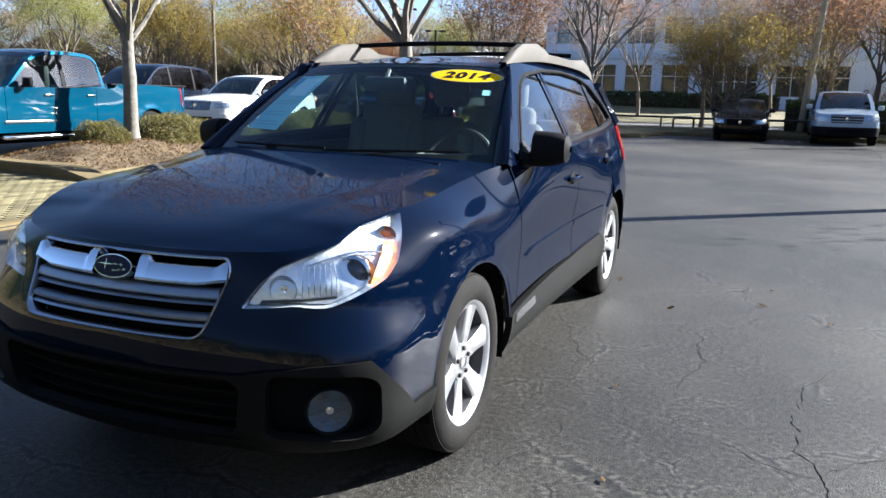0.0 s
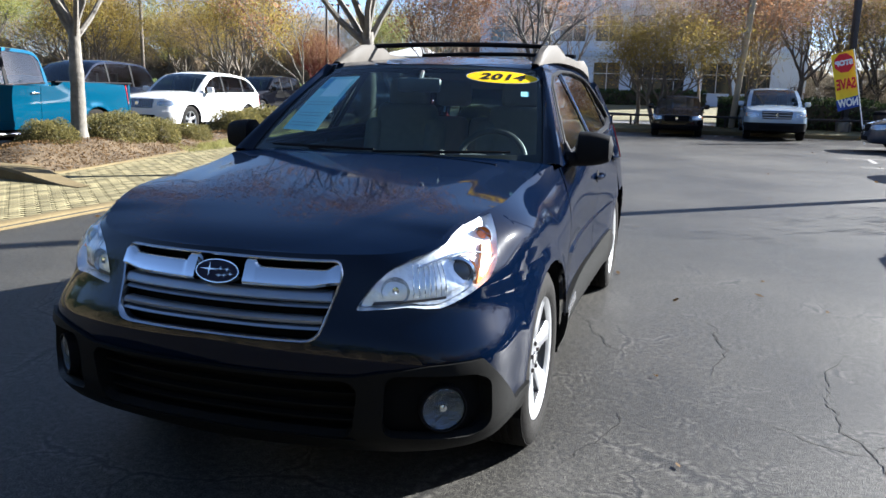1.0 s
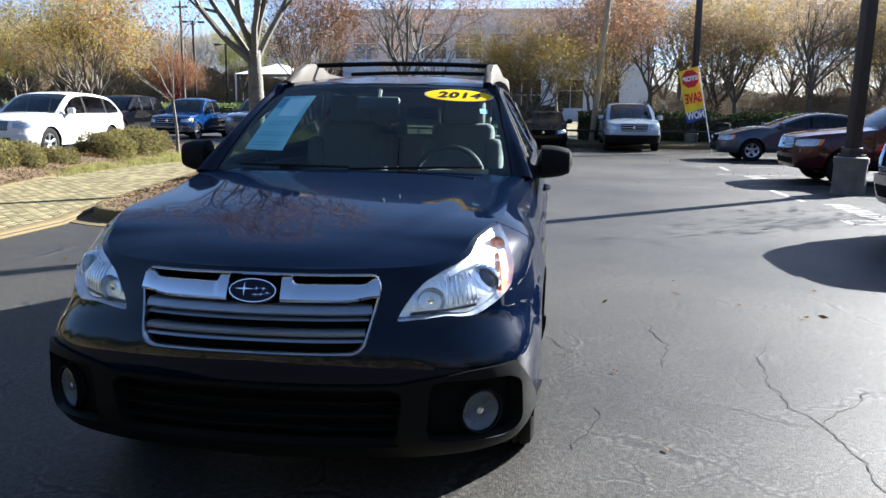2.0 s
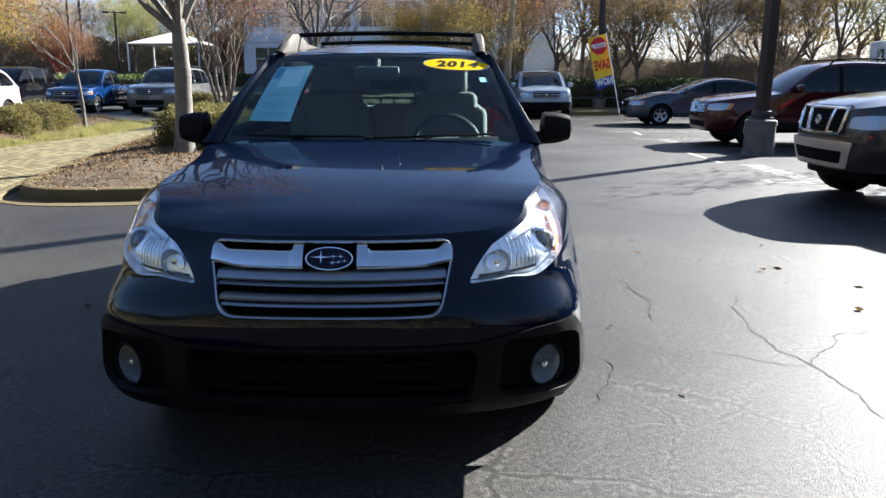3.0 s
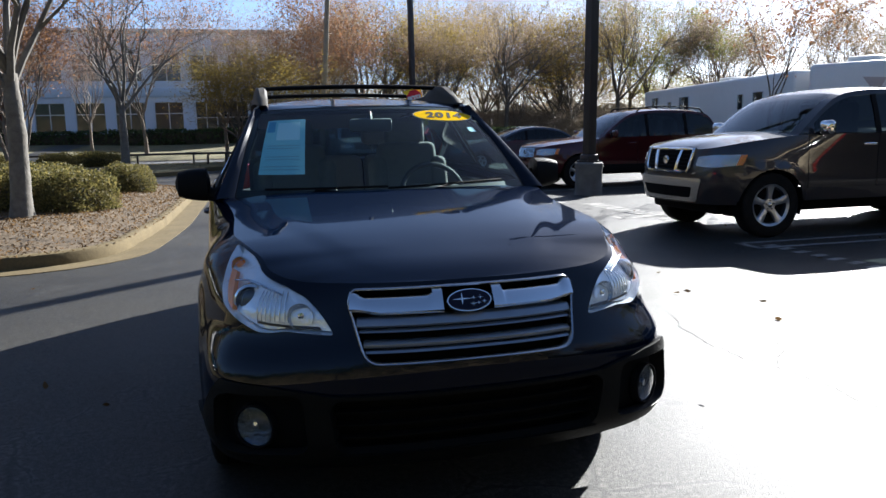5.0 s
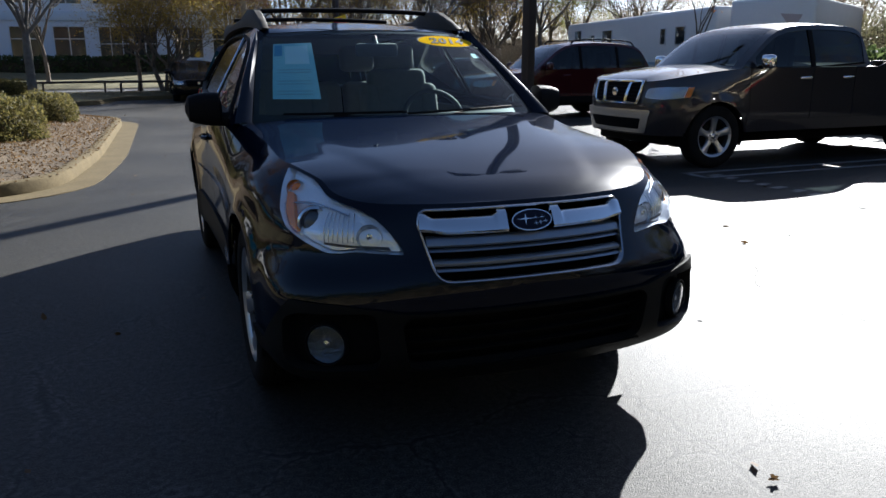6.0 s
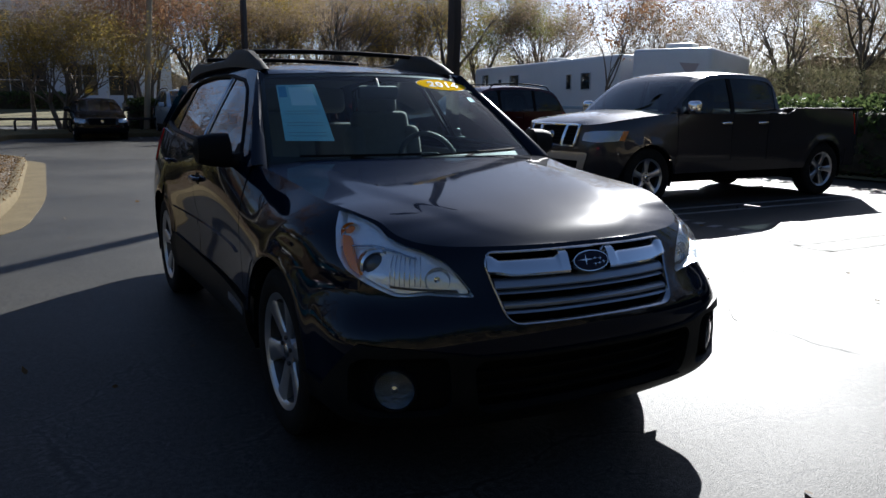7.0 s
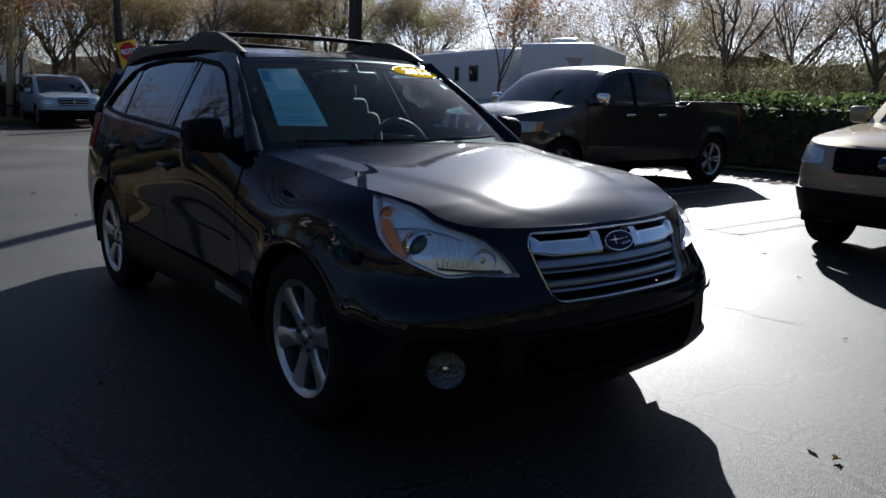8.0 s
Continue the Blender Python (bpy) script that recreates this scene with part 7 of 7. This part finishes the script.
    bd = part("badge", Geo().lathe([(0.001, 0.03), (0.05, 0.028), (0.055, 0.02), (0.055, 0.0)], 20, Matrix.Translation(sh.at(0.0, (g0 + g1) / 2, 0.01)) @ Matrix.Rotation(radians(-90), 4, "Z")), M_CHROME, gr, "round chrome badge")
    b1 = band or min(lamp_h - 0.16, 0.62 * nose)
    se = sh.of("y", -ar - 0.03)
    bs = [(-se, low - 0.04), (se, low - 0.04), (se, b1), (-se, b1)]
    bp = part("front_bumper", skin(lambda a, b: sh.at(a, b, 0.025), bs, [], 0.08, 0.04), bumper or body, t)
    if grille == "chrome":
        cb = rounded([(-sh.of("x", 0.6 * w), low - 0.02), (sh.of("x", 0.6 * w), low - 0.02), (sh.of("x", 0.7 * w), b1 + 0.03), (-sh.of("x", 0.7 * w), b1 + 0.03)], 0.04, 3)
        part("chrome_centre", skin(lambda a, b: sh.at(a, b, 0.038), cb, [], 0.06, 0.03), M_SATIN, bp, "bright chrome bumper centre")
    it = rounded([(-sh.of("x", 0.5 * w), low + 0.03), (sh.of("x", 0.5 * w), low + 0.03), (sh.of("x", 0.55 * w), b1 - 0.08), (-sh.of("x", 0.55 * w), b1 - 0.08)], 0.03, 3)
    # dark patch laid on the bumper stands for the shaded opening
    part("air_intake", skin(lambda a, b: sh.at(a, b, 0.03 if grille != "chrome" else 0.042), it, [], 0.1, 0.005), M_DEEPSHADE, bp, "dark lower intake")
    rbs = [(sh.of("y", base + ar + 0.05), low - 0.02), (sh.end, low - 0.02), (sh.end, 0.68), (sh.of("y", base + ar + 0.05), 0.68)]
    for sg in (1, -1):
        part("rear_bumper", skin(lambda a, b: sh.at(a, b, 0.025), rbs if sg > 0 else mirror(rbs), [], 0.1, 0.03), bumper or body, t)
    return t


def facing(x, y, yaw, z=None):
    """Pose of a vehicle whose front axle stands at x, y; yaw 0 faces -y, 90 faces +x."""
    return Matrix.Translation((x, y, float(ground_height(x, y)) if z is None else z)) @ Matrix.Rotation(radians(yaw), 4, "Z")


P_GRAPHITE = paint("graphite_paint", (0.04, 0.037, 0.038))
P_MAROON = paint("maroon_paint", (0.05, 0.008, 0.011))
P_SLATE = paint("slate_blue_paint", (0.05, 0.06, 0.085))
P_BLACK = paint("black_paint", (0.003, 0.0033, 0.005), 0.0, coat=0.6)
P_SILVER = paint("silver_blue_paint", (0.3, 0.38, 0.47), 0.3)
P_NAVYDARK = paint("dark_navy_paint", (0.008, 0.011, 0.02), 0.1, coat=0.7)
P_WHITE = paint("white_paint", (0.62, 0.62, 0.61), 0.0)
P_TEAL = paint("teal_blue_paint", (0.0025, 0.04, 0.075), 0.1)
P_BLUE = paint("deep_blue_paint", (0.003, 0.022, 0.085), 0.15)
P_SAND = paint("sand_paint", (0.27, 0.225, 0.155), 0.3)
P_PEWTER = paint("pewter_paint", (0.13, 0.132, 0.135), 0.5)

vehicle("pickup_truck", "dark graphite crew cab pickup with chrome grille and bumper", facing(5.43, 5.7, -90), P_GRAPHITE, L=5.22, W=2.0, H=1.81, base=3.45, front=0.84, r=0.39, kind="pickup", nose=1.12, cowl=1.2, belt=1.22, low=0.45, grille="chrome", lamp_h=0.93, bed=1.28, ws=(0.32, 1.02), back=2.6, roof_end=2.46, drop=0.03, rim=0.25, spokes=5)
vehicle("suv", "dark maroon sport utility vehicle with roof rails", facing(6.75, 14.05, -90), P_MAROON, L=4.75, W=1.9, H=1.78, base=2.85, front=0.95, r=0.37, nose=0.98, cowl=1.08, belt=1.12, low=0.38, clad=M_PLASTIC, bumper=P_MAROON, grille="slats", lamp_h=0.83, rails=True)
vehicle("sedan", "slate blue four-door sedan", facing(6.95, 22.1, -90), P_SLATE, L=4.82, W=1.8, H=1.46, base=2.78, front=0.98, r=0.325, kind="sedan", nose=0.82, cowl=0.98, belt=0.98, low=0.28, lamp_h=0.69, ws=(0.42, 1.5), grille="thin")
vehicle("sedan", "small black sedan parked nose out at the verge", facing(0.75, 27.1, 0), P_BLACK, L=4.62, W=1.78, H=1.45, base=2.65, front=0.88, r=0.32, kind="sedan", nose=0.8, cowl=0.97, belt=0.97, low=0.28, lamp_h=0.67, ws=(0.42, 1.45), grille="thin")
vehicle("suv", "silver blue sport utility vehicle parked at the verge", facing(4.0, 26.9, 0), P_SILVER, L=5.0, W=2.0, H=1.8, base=2.86, front=0.98, r=0.38, nose=1.04, cowl=1.13, belt=1.14, low=0.36, clad=M_PLASTIC, bumper=M_PLASTIC, band=0.6, lamp_h=0.86, ws=(0.35, 1.3), rails=True)
vehicle("suv", "beige older sport utility vehicle with dark lower bumper", facing(5.2, 0.1, -90), P_SAND, L=4.8, W=1.83, H=1.8, base=2.83, front=0.85, r=0.36, nose=1.0, cowl=1.1, belt=1.13, low=0.4, bumper=M_PLASTIC, clad=M_PLASTIC, grille="thin", lamp_h=0.87, band=0.58)
vehicle("crossover", "white crossover parked beyond the planted bed", facing(-12.55, 15.4, 0, 0.1), P_WHITE, L=4.74, W=1.93, H=1.71, base=2.82, front=0.98, r=0.38, nose=0.98, cowl=1.08, belt=1.1, low=0.34, grille="slats", lamp_h=0.83, ws=(0.45, 1.25), roof_end=3.1, drop=0.1)
teal = vehicle("pickup_truck", "teal blue crew cab pickup parked behind the shrubs", facing(-11.05, 6.1, 0, 0.07), P_TEAL, L=6.1, W=2.03, H=1.95, base=4.0, front=0.95, r=0.41, kind="pickup", nose=1.15, cowl=1.23, belt=1.25, low=0.5, grille="bars", bumper=M_SATIN, lamp_h=0.95, bed=1.33, ws=(0.7, 1.42), back=2.95, roof_end=2.8, drop=0.03, panes_of=M_FRONTGLASS, mirrors=M_PLASTIC)
for sg in (1, -1):
    part("lower_trim", Geo().box((sg * 1.018, 1.75, 0.66), (0.02, 2.3, 0.05), 0.008), M_SATIN, teal, "satin trim strip")
    rb = part("running_board", Geo().box((sg * 1.0, 1.75, 0.4), (0.2, 2.5, 0.07), 0.03), M_CHROME, teal, "chrome running board")
    part("step_pad", Geo().box((sg * 1.02, 1.75, 0.439), (0.12, 2.2, 0.012), 0.004), M_PLASTIC, rb)
    a = np.linspace(0.05 * math.pi, 0.95 * math.pi, 15)
    for cy in (0, 4.0):
        part("wheel_flare", Geo().tube([(sg * 1.008, cy + 0.485 * math.cos(k), 0.41 + 0.485 * math.sin(k)) for k in a], 0.026, 8), P_TEAL, teal)
vehicle("suv", "dark navy sport utility vehicle parked behind the pickup", facing(-15.5, 14.1, 0, 0.15), P_NAVYDARK, L=4.95, W=1.98, H=1.93, base=3.0, front=1.0, r=0.38, nose=1.02, cowl=1.12, belt=1.15, low=0.38, lamp_h=0.87)
vehicle("pickup_truck", "deep blue compact pickup facing the walk", facing(-13.7, 26.6, 0, 0.1), P_BLUE, L=5.1, W=1.78, H=1.72, base=3.1, front=0.8, r=0.36, kind="pickup", nose=0.98, cowl=1.06, belt=1.08, low=0.42, grille="bars", bumper=M_SATIN, lamp_h=0.82, bed=1.1, ws=(0.5, 1.2), back=2.5, roof_end=2.4, drop=0.03)
vehicle("suv", "pewter sport utility vehicle facing the walk", facing(-10.75, 27.2, 0, 0.1), P_PEWTER, L=4.85, W=1.99, H=1.82, base=2.77, front=0.95, r=0.37, nose=1.05, cowl=1.15, belt=1.15, low=0.36, clad=M_PLASTIC, lamp_h=0.9, rails=True)
vehicle("suv", "black sport utility vehicle in the far row", facing(-17.2, 27.0, 0, 0.15), P_BLACK, L=4.9, W=1.95, H=1.8, base=2.85, front=0.95, r=0.37, nose=1.02, cowl=1.12, belt=1.13, low=0.36, lamp_h=0.86)
vehicle("suv", "dark sport utility vehicle in the far row", facing(-20.4, 27.0, 0, 0.15), P_BLACK, L=4.9, W=1.95, H=1.8, base=2.85, front=0.95, r=0.37, nose=1.02, cowl=1.12, belt=1.13, low=0.36, lamp_h=0.86)


# ---- building, poles, trailers, flag ----
office = thing("office_building", "white two-storey office building with dark windows and glass doors", "building", Matrix.Translation((0, 62, 0.72)))
BX0, BX1, BH = -16.2, 9.0, 8.6
gf = [(-15.3 + 2.85 * k, 2.1) for k in range(4)]
rects = [(x, x + w, 1.0, 3.3) for x, w in gf if x + w < -3.9] + [(-3.7, 0.3, 0.05, 3.3)] + [(1.6 + 2.85 * k, 3.7 + 2.85 * k, 1.0, 3.3) for k in range(2)]
upper = [(x, x + 2.1, 4.9, 6.9) for x in np.arange(-15.3, 7, 2.85)]


def wallfn(a, b):
    return np.stack([a, np.zeros_like(a), b], -1)


holes = [[(x0, z0), (x1, z0), (x1, z1), (x0, z1)] for x0, x1, z0, z1 in rects + upper]
part("wall", skin(wallfn, [(BX0, 0), (BX1, 0), (BX1, BH), (BX0, BH)], holes, 1.2, 0.25), M_STUCCO, office)
part("wall", Geo().box(((BX0 + BX1) / 2, 9.2, BH / 2), (BX1 - BX0, 17.6, BH)), M_STUCCO, office)
part("roof", Geo().box(((BX0 + BX1) / 2, 9.0, BH + 0.1), (BX1 - BX0 + 0.3, 18.6, 0.25), 0.05), M_FRAME, office)
part("wall_band", Geo().box(((BX0 + BX1) / 2, -0.05, 4.05), (BX1 - BX0, 0.12, 0.7), 0.02), M_BLUEPANEL, office)
part("wall_band", Geo().box(((BX0 + BX1) / 2, -0.05, 7.6), (BX1 - BX0, 0.12, 0.8), 0.02), M_BLUEPANEL, office)
for x0, x1, z0, z1 in rects + upper:
    w = part("window" if x1 - x0 < 3 else "glass_door", Geo().box(((x0 + x1) / 2, 0.2, (z0 + z1) / 2), (x1 - x0, 0.03, z1 - z0)), M_BLDGGLASS, office)
    fr = Geo()
    for x in (x0, (x0 + x1) / 2, x1) if x1 - x0 < 3 else np.linspace(x0, x1, 6):
        fr.box((x, 0.15, (z0 + z1) / 2), (0.07, 0.09, z1 - z0))
    for z in (z0, z0 + (z1 - z0) * 0.62, z1):
        fr.box(((x0 + x1) / 2, 0.15, z), (x1 - x0, 0.08, 0.07))
    part("window_frame", fr, M_FRAME, w)


def lamp_post(x, y, h, heads=2, base=0.7, turn=0.0, lean=0.0, label="dark steel lamp post on a concrete base"):
    t = thing("lamp_post", label, "lamp post", Matrix.Translation((x, y, float(ground_height(x, y)))) @ Matrix.Rotation(radians(lean), 4, "Y") @ Matrix.Rotation(turn, 4, "Z"))
    if base:
        up = Matrix.Rotation(radians(-90), 4, "Y")
        part("base", Geo().lathe([(0.001, base), (0.25, base), (0.285, base - 0.02), (0.29, base - 0.1), (0.27, base - 0.14), (0.275, 0.08), (0.29, -0.03)], 28, up), M_GREYBASE, t, "weathered round concrete base")
    part("pole", Geo().box((0, 0, base + (h - base) / 2), (0.2, 0.2, h - base), 0.02), M_STEEL, t)
    part("base_plate", Geo().box((0, 0, base + 0.02), (0.34, 0.34, 0.04), 0.008), M_STEEL, t)
    part("base_cover", Geo().box((0, 0, base + 0.09), (0.28, 0.28, 0.14), 0.03), M_STEEL, t)
    for k in range(heads):
        sg = 1 if k == 0 else -1
        part("arm", Geo().box((sg * 0.3, 0, h - 0.12), (0.5, 0.07, 0.07), 0.01), M_STEEL, t)
        hd = part("lamp_head", Geo().box((sg * 0.78, 0, h - 0.12), (0.62, 0.42, 0.17), 0.03), M_STEEL, t)
        part("lamp_glass", Geo().box((sg * 0.78, 0, h - 0.212), (0.5, 0.32, 0.02), 0.004), M_LENS, hd)
    return t


lamp_post(6.2, 11.45, 9.0, 2, 0.66, 0.25, 1.0)
lamp_post(6.75, 30.3, 8.5, 1, 0.6, 2.0)
lamp_post(4.9, 56, 7.8, 2, 0.5, 0.2)
lamp_post(-32.9, 70, 8.7, 2, 0.5, 0.3)
lamp_post(-31.8, 75, 7.0, 2, 0.5, 0.3)
pole = thing("utility_pole", "pale leaning wooden pole on the verge", "pole", Matrix.Translation((2.75, 30.6, 0.1)) @ Matrix.Rotation(radians(4.5), 4, "Y"))
part("shaft", Geo().tube([(0, 0, 0), (0, 0, 9.5)], [0.13, 0.1], 10), M_WOODPOLE, pole)
part("top_cap", Geo().tube([(0, 0, 9.5), (0, 0, 9.56)], 0.09, 10), M_STEEL, pole)
for x, y, h in ((-29.3, 60, 10), (-36.4, 45, 10)):
    p2 = thing("utility_pole", "dark wooden utility pole", "pole", Matrix.Translation((x, y, 0.1)))
    part("shaft", Geo().tube([(0, 0, 0), (0, 0, h)], [0.14, 0.1], 10), M_DARKBARK, p2)
    part("cross_arm", Geo().box((0, 0, h - 0.5), (1.4, 0.1, 0.12), 0.01), M_DARKBARK, p2)

# low pipe barrier along the verge
for x0, x1, y in ((-11, -7.5, 33.2), (-6.9, -1.2, 31.0), (-1.9, 8.8, 30.1)):
    fence = thing("pipe_barrier", "low black steel pipe barrier on the verge", "barrier", Matrix.Translation((x0, y, 0.15)))
    L_ = x1 - x0
    part("top_rail", Geo().tube([(0, 0, 0.0), (0, 0, 0.42), (0.08, 0, 0.5), (L_ - 0.08, 0, 0.5), (L_, 0, 0.42), (L_, 0, 0)], 0.045, 8), M_STEEL, fence)
    for k in range(1, int(L_ / 2.2) + 1):
        part("post", Geo().tube([(k * 2.2, 0, 0), (k * 2.2, 0, 0.5)], 0.04, 8), M_STEEL, fence)

# feather flag, seen from behind so that its words run backwards
flag = thing("sale_flag", "yellow and red sale flag on a leaning white pole", "flag", Matrix.Translation((6.72, 25.85, 0.0)) @ Matrix.Rotation(radians(-12), 4, "Y"))
part("pole", Geo().tube([(0, 0, 0), (0, 0, 3.1)], 0.018, 8), M_WHITE, flag)


def cloth(z0, z1, w=0.66):
    q = [[(-0.02 - w * u, 0.05 * math.sin(5 * u + 2 * v), z0 + (z1 - z0) * v - 0.06 * u) for v in np.linspace(0, 1, 8)] for u in np.linspace(0, 1, 14)]
    return Geo().grid(np.array(q))


part("cloth", cloth(1.62, 3.1), material("flag_yellow", (0.9, 0.62, 0.02), rough=0.7, var=0.08, scale=6), flag)
part("cloth_hem", cloth(1.26, 1.62), material("flag_blue", (0.02, 0.06, 0.3), rough=0.7, var=0.08, scale=6), flag)
M_FLAGRED = material("flag_red", (0.62, 0.02, 0.03), rough=0.7, var=0.08, scale=6)
part("stop_octagon", Geo().prism([(-0.35 + 0.3 * math.cos(math.pi / 8 + k * math.pi / 4), 2.72 + 0.32 * math.sin(math.pi / 8 + k * math.pi / 4)) for k in range(8)], -0.075, -0.07), M_FLAGRED, flag)


def words(text, x, z, size, mat, parent, y=-0.085, width=1.0):
    c = bpy.data.curves.new("lettering", "FONT")
    c.body, c.size, c.align_x, c.align_y = text, size, "CENTER", "CENTER"
    c.offset = 0.016
    c.materials.append(mat)
    ob = new("lettering", c)
    ob.parent = parent
    ob.matrix_local = Matrix.Translation((x, y, z)) @ Matrix.Rotation(math.pi, 4, "Z") @ Matrix.Rotation(radians(90), 4, "X") @ Matrix.Diagonal((width, 1, 1, 1))
    return ob


words("STOP", -0.35, 2.72, 0.21, M_WHITE, flag)
words("SAVE", -0.35, 2.03, 0.46, M_FLAGRED, flag, -0.075, 0.56)
words("NOW", -0.35, 1.43, 0.34, M_WHITE, flag, -0.075, 0.66)

# dark litter bin at the end of the verge
bin_ = thing("litter_bin", "dark round litter bin on the verge", "litter bin", Matrix.Translation((7.9, 29.8, 0.15)))
part("body", Geo().tube([(0, 0, 0), (0, 0, 0.75)], [0.24, 0.28], 16), M_STEEL, bin_)
part("lid", Geo().tube([(0, 0, 0.75), (0, 0, 0.86), (0, 0, 0.92)], [0.3, 0.27, 0.1], 16), M_PLASTIC, bin_)


def trailer(x0, y0, x1, y1, h, label, windows, swoosh=False, deep=2.5):
    """A white travel trailer: long box with rounded top edges, windows, door, trim and wheels."""
    L_ = math.dist((x0, y0), (x1, y1))
    ang = math.atan2(y1 - y0, x1 - x0)
    t = thing("travel_trailer", label, "trailer", Matrix.Translation((x0, y0, 0.03)) @ Matrix.Rotation(ang, 4, "Z"))
    part("body", Geo().box((L_ / 2, -deep / 2, 0.65 + (h - 0.65) / 2), (L_, deep, h - 0.65), 0.12, seg=3), M_WHITE, t)
    part("skirt", Geo().box((L_ / 2, -deep / 2, 0.5), (L_ - 0.2, deep - 0.15, 0.32), 0.03), M_PLASTIC, t)
    part("trim_strip", Geo().box((L_ / 2, 0.008, 1.15), (L_ - 0.3, 0.02, 0.1), 0.005), M_PRINT, t)
    part("roof_unit", Geo().box((L_ * 0.5, -1.25, h + 0.1), (0.9, 0.8, 0.22), 0.05), M_WHITE, t)
    for wx, wz, ww, wh in windows:
        w = part("window", Geo().box((wx, 0.012, wz), (ww, 0.03, wh), 0.01), M_BLDGGLASS, t)
        part("window_frame", Geo().tube([(wx - ww / 2, 0.02, wz - wh / 2), (wx + ww / 2, 0.02, wz - wh / 2), (wx + ww / 2, 0.02, wz + wh / 2), (wx - ww / 2, 0.02, wz + wh / 2), (wx - ww / 2, 0.02, wz - wh / 2)], 0.025, 6), M_FRAME, w)
    if swoosh:
        part("painted_swoosh", Geo().add([(L_ * 0.15, 0.012, h - 0.5), (L_ * 0.4, 0.012, h - 0.45), (L_ * 0.3, 0.012, h - 0.8), (L_ * 0.2, 0.012, h - 0.75)], [(3, 2, 1, 0)]), material("faded_red", (0.5, 0.42, 0.4), rough=0.6), t, "faded red swoosh")
    for wx in (L_ * 0.62, L_ * 0.62 + 0.85):
        wheel(t, 0.36, 0.22, 0.2, 5, Matrix.Translation((wx, -0.12, 0.36)) @ Matrix.Rotation(radians(90), 4, "Z"))
    return t


trailer(17.35, 15.0, 16.05, 17.15, 3.05, "white travel trailer with a faded red swoosh, end on", [(1.6, 1.7, 0.6, 0.5)], True, 6.5)
trailer(16.2, 18.0, 18.4, 31.3, 2.95, "long white travel trailer parked on the grass", [(2.2, 2.1, 0.7, 0.6), (3.5, 2.1, 0.4, 0.55), (8.6, 1.9, 1.0, 1.2), (10.2, 1.9, 0.4, 0.9), (12.0, 1.9, 0.8, 1.4)])

# peaked canopy far off across the car park
cn = thing("canopy", "far white peaked canopy on posts", "canopy", Matrix.Translation((-26.2, 75, 0.6)))
part("roof", Geo().add([(-3.4, -3.4, 4.2), (3.4, -3.4, 4.2), (3.4, 3.4, 4.2), (-3.4, 3.4, 4.2), (0, 0, 5.4)], [(0, 1, 4), (1, 2, 4), (2, 3, 4), (3, 0, 4), (3, 2, 1, 0)]), M_WHITE, cn, flat=True)
for x in (-3.3, 3.3):
    for y in (-3.3, 3.3):
        part("post", Geo().tube([(x, y, 0), (x, y, 4.25)], 0.09, 8), M_WHITE, cn)


# ---- clay pavers, laid in a running bond ----
cx_, cy_ = np.meshgrid(np.arange(-14.5, -4.7, 0.108), np.arange(1.0, 18.3, 0.21), indexing="ij")
cells = np.stack([cx_, cy_ + 0.105 * (np.round(cx_ / 0.108) % 2)], -1).reshape(-1, 2)
ok = inside(WALK, cells + np.array((0.04, 0.09))) & inside(WALK, cells - np.array((0.04, 0.09)))
cells = cells[ok]
paver = Geo().box((0, 0, 0.03), (0.09, 0.19, 0.05), 0.006, seg=1).mesh("brick")
paver.materials.append(M_PAVER)
near = np.argsort(np.hypot(cells[:, 0] + 4.5, cells[:, 1] - 4.5))
walk_ob = [o for o in scene.objects if o.name.startswith("paver_bed")][0]
for k in near[:300]:
    b = new("brick", paver)
    b.parent = walk_ob
    b.location = (cells[k, 0], cells[k, 1], 0.0)
g = Geo()
base_v = np.array([(x * 0.044, y * 0.094, z) for z in (0.0, 0.055) for x, y in ((-1, -1), (1, -1), (1, 1), (-1, 1))])
base_f = [(4, 5, 6, 7), (0, 1, 5, 4), (1, 2, 6, 5), (2, 3, 7, 6), (3, 0, 4, 7)]
for k in near[300:]:
    x, y = cells[k]
    g.add(base_v + np.array((x, y, float(ground_height(x, y)))), base_f)
rest = part("bricks", g, M_PAVERS, walk_ob, flat=True)
tagged(rest, kind="stuff")
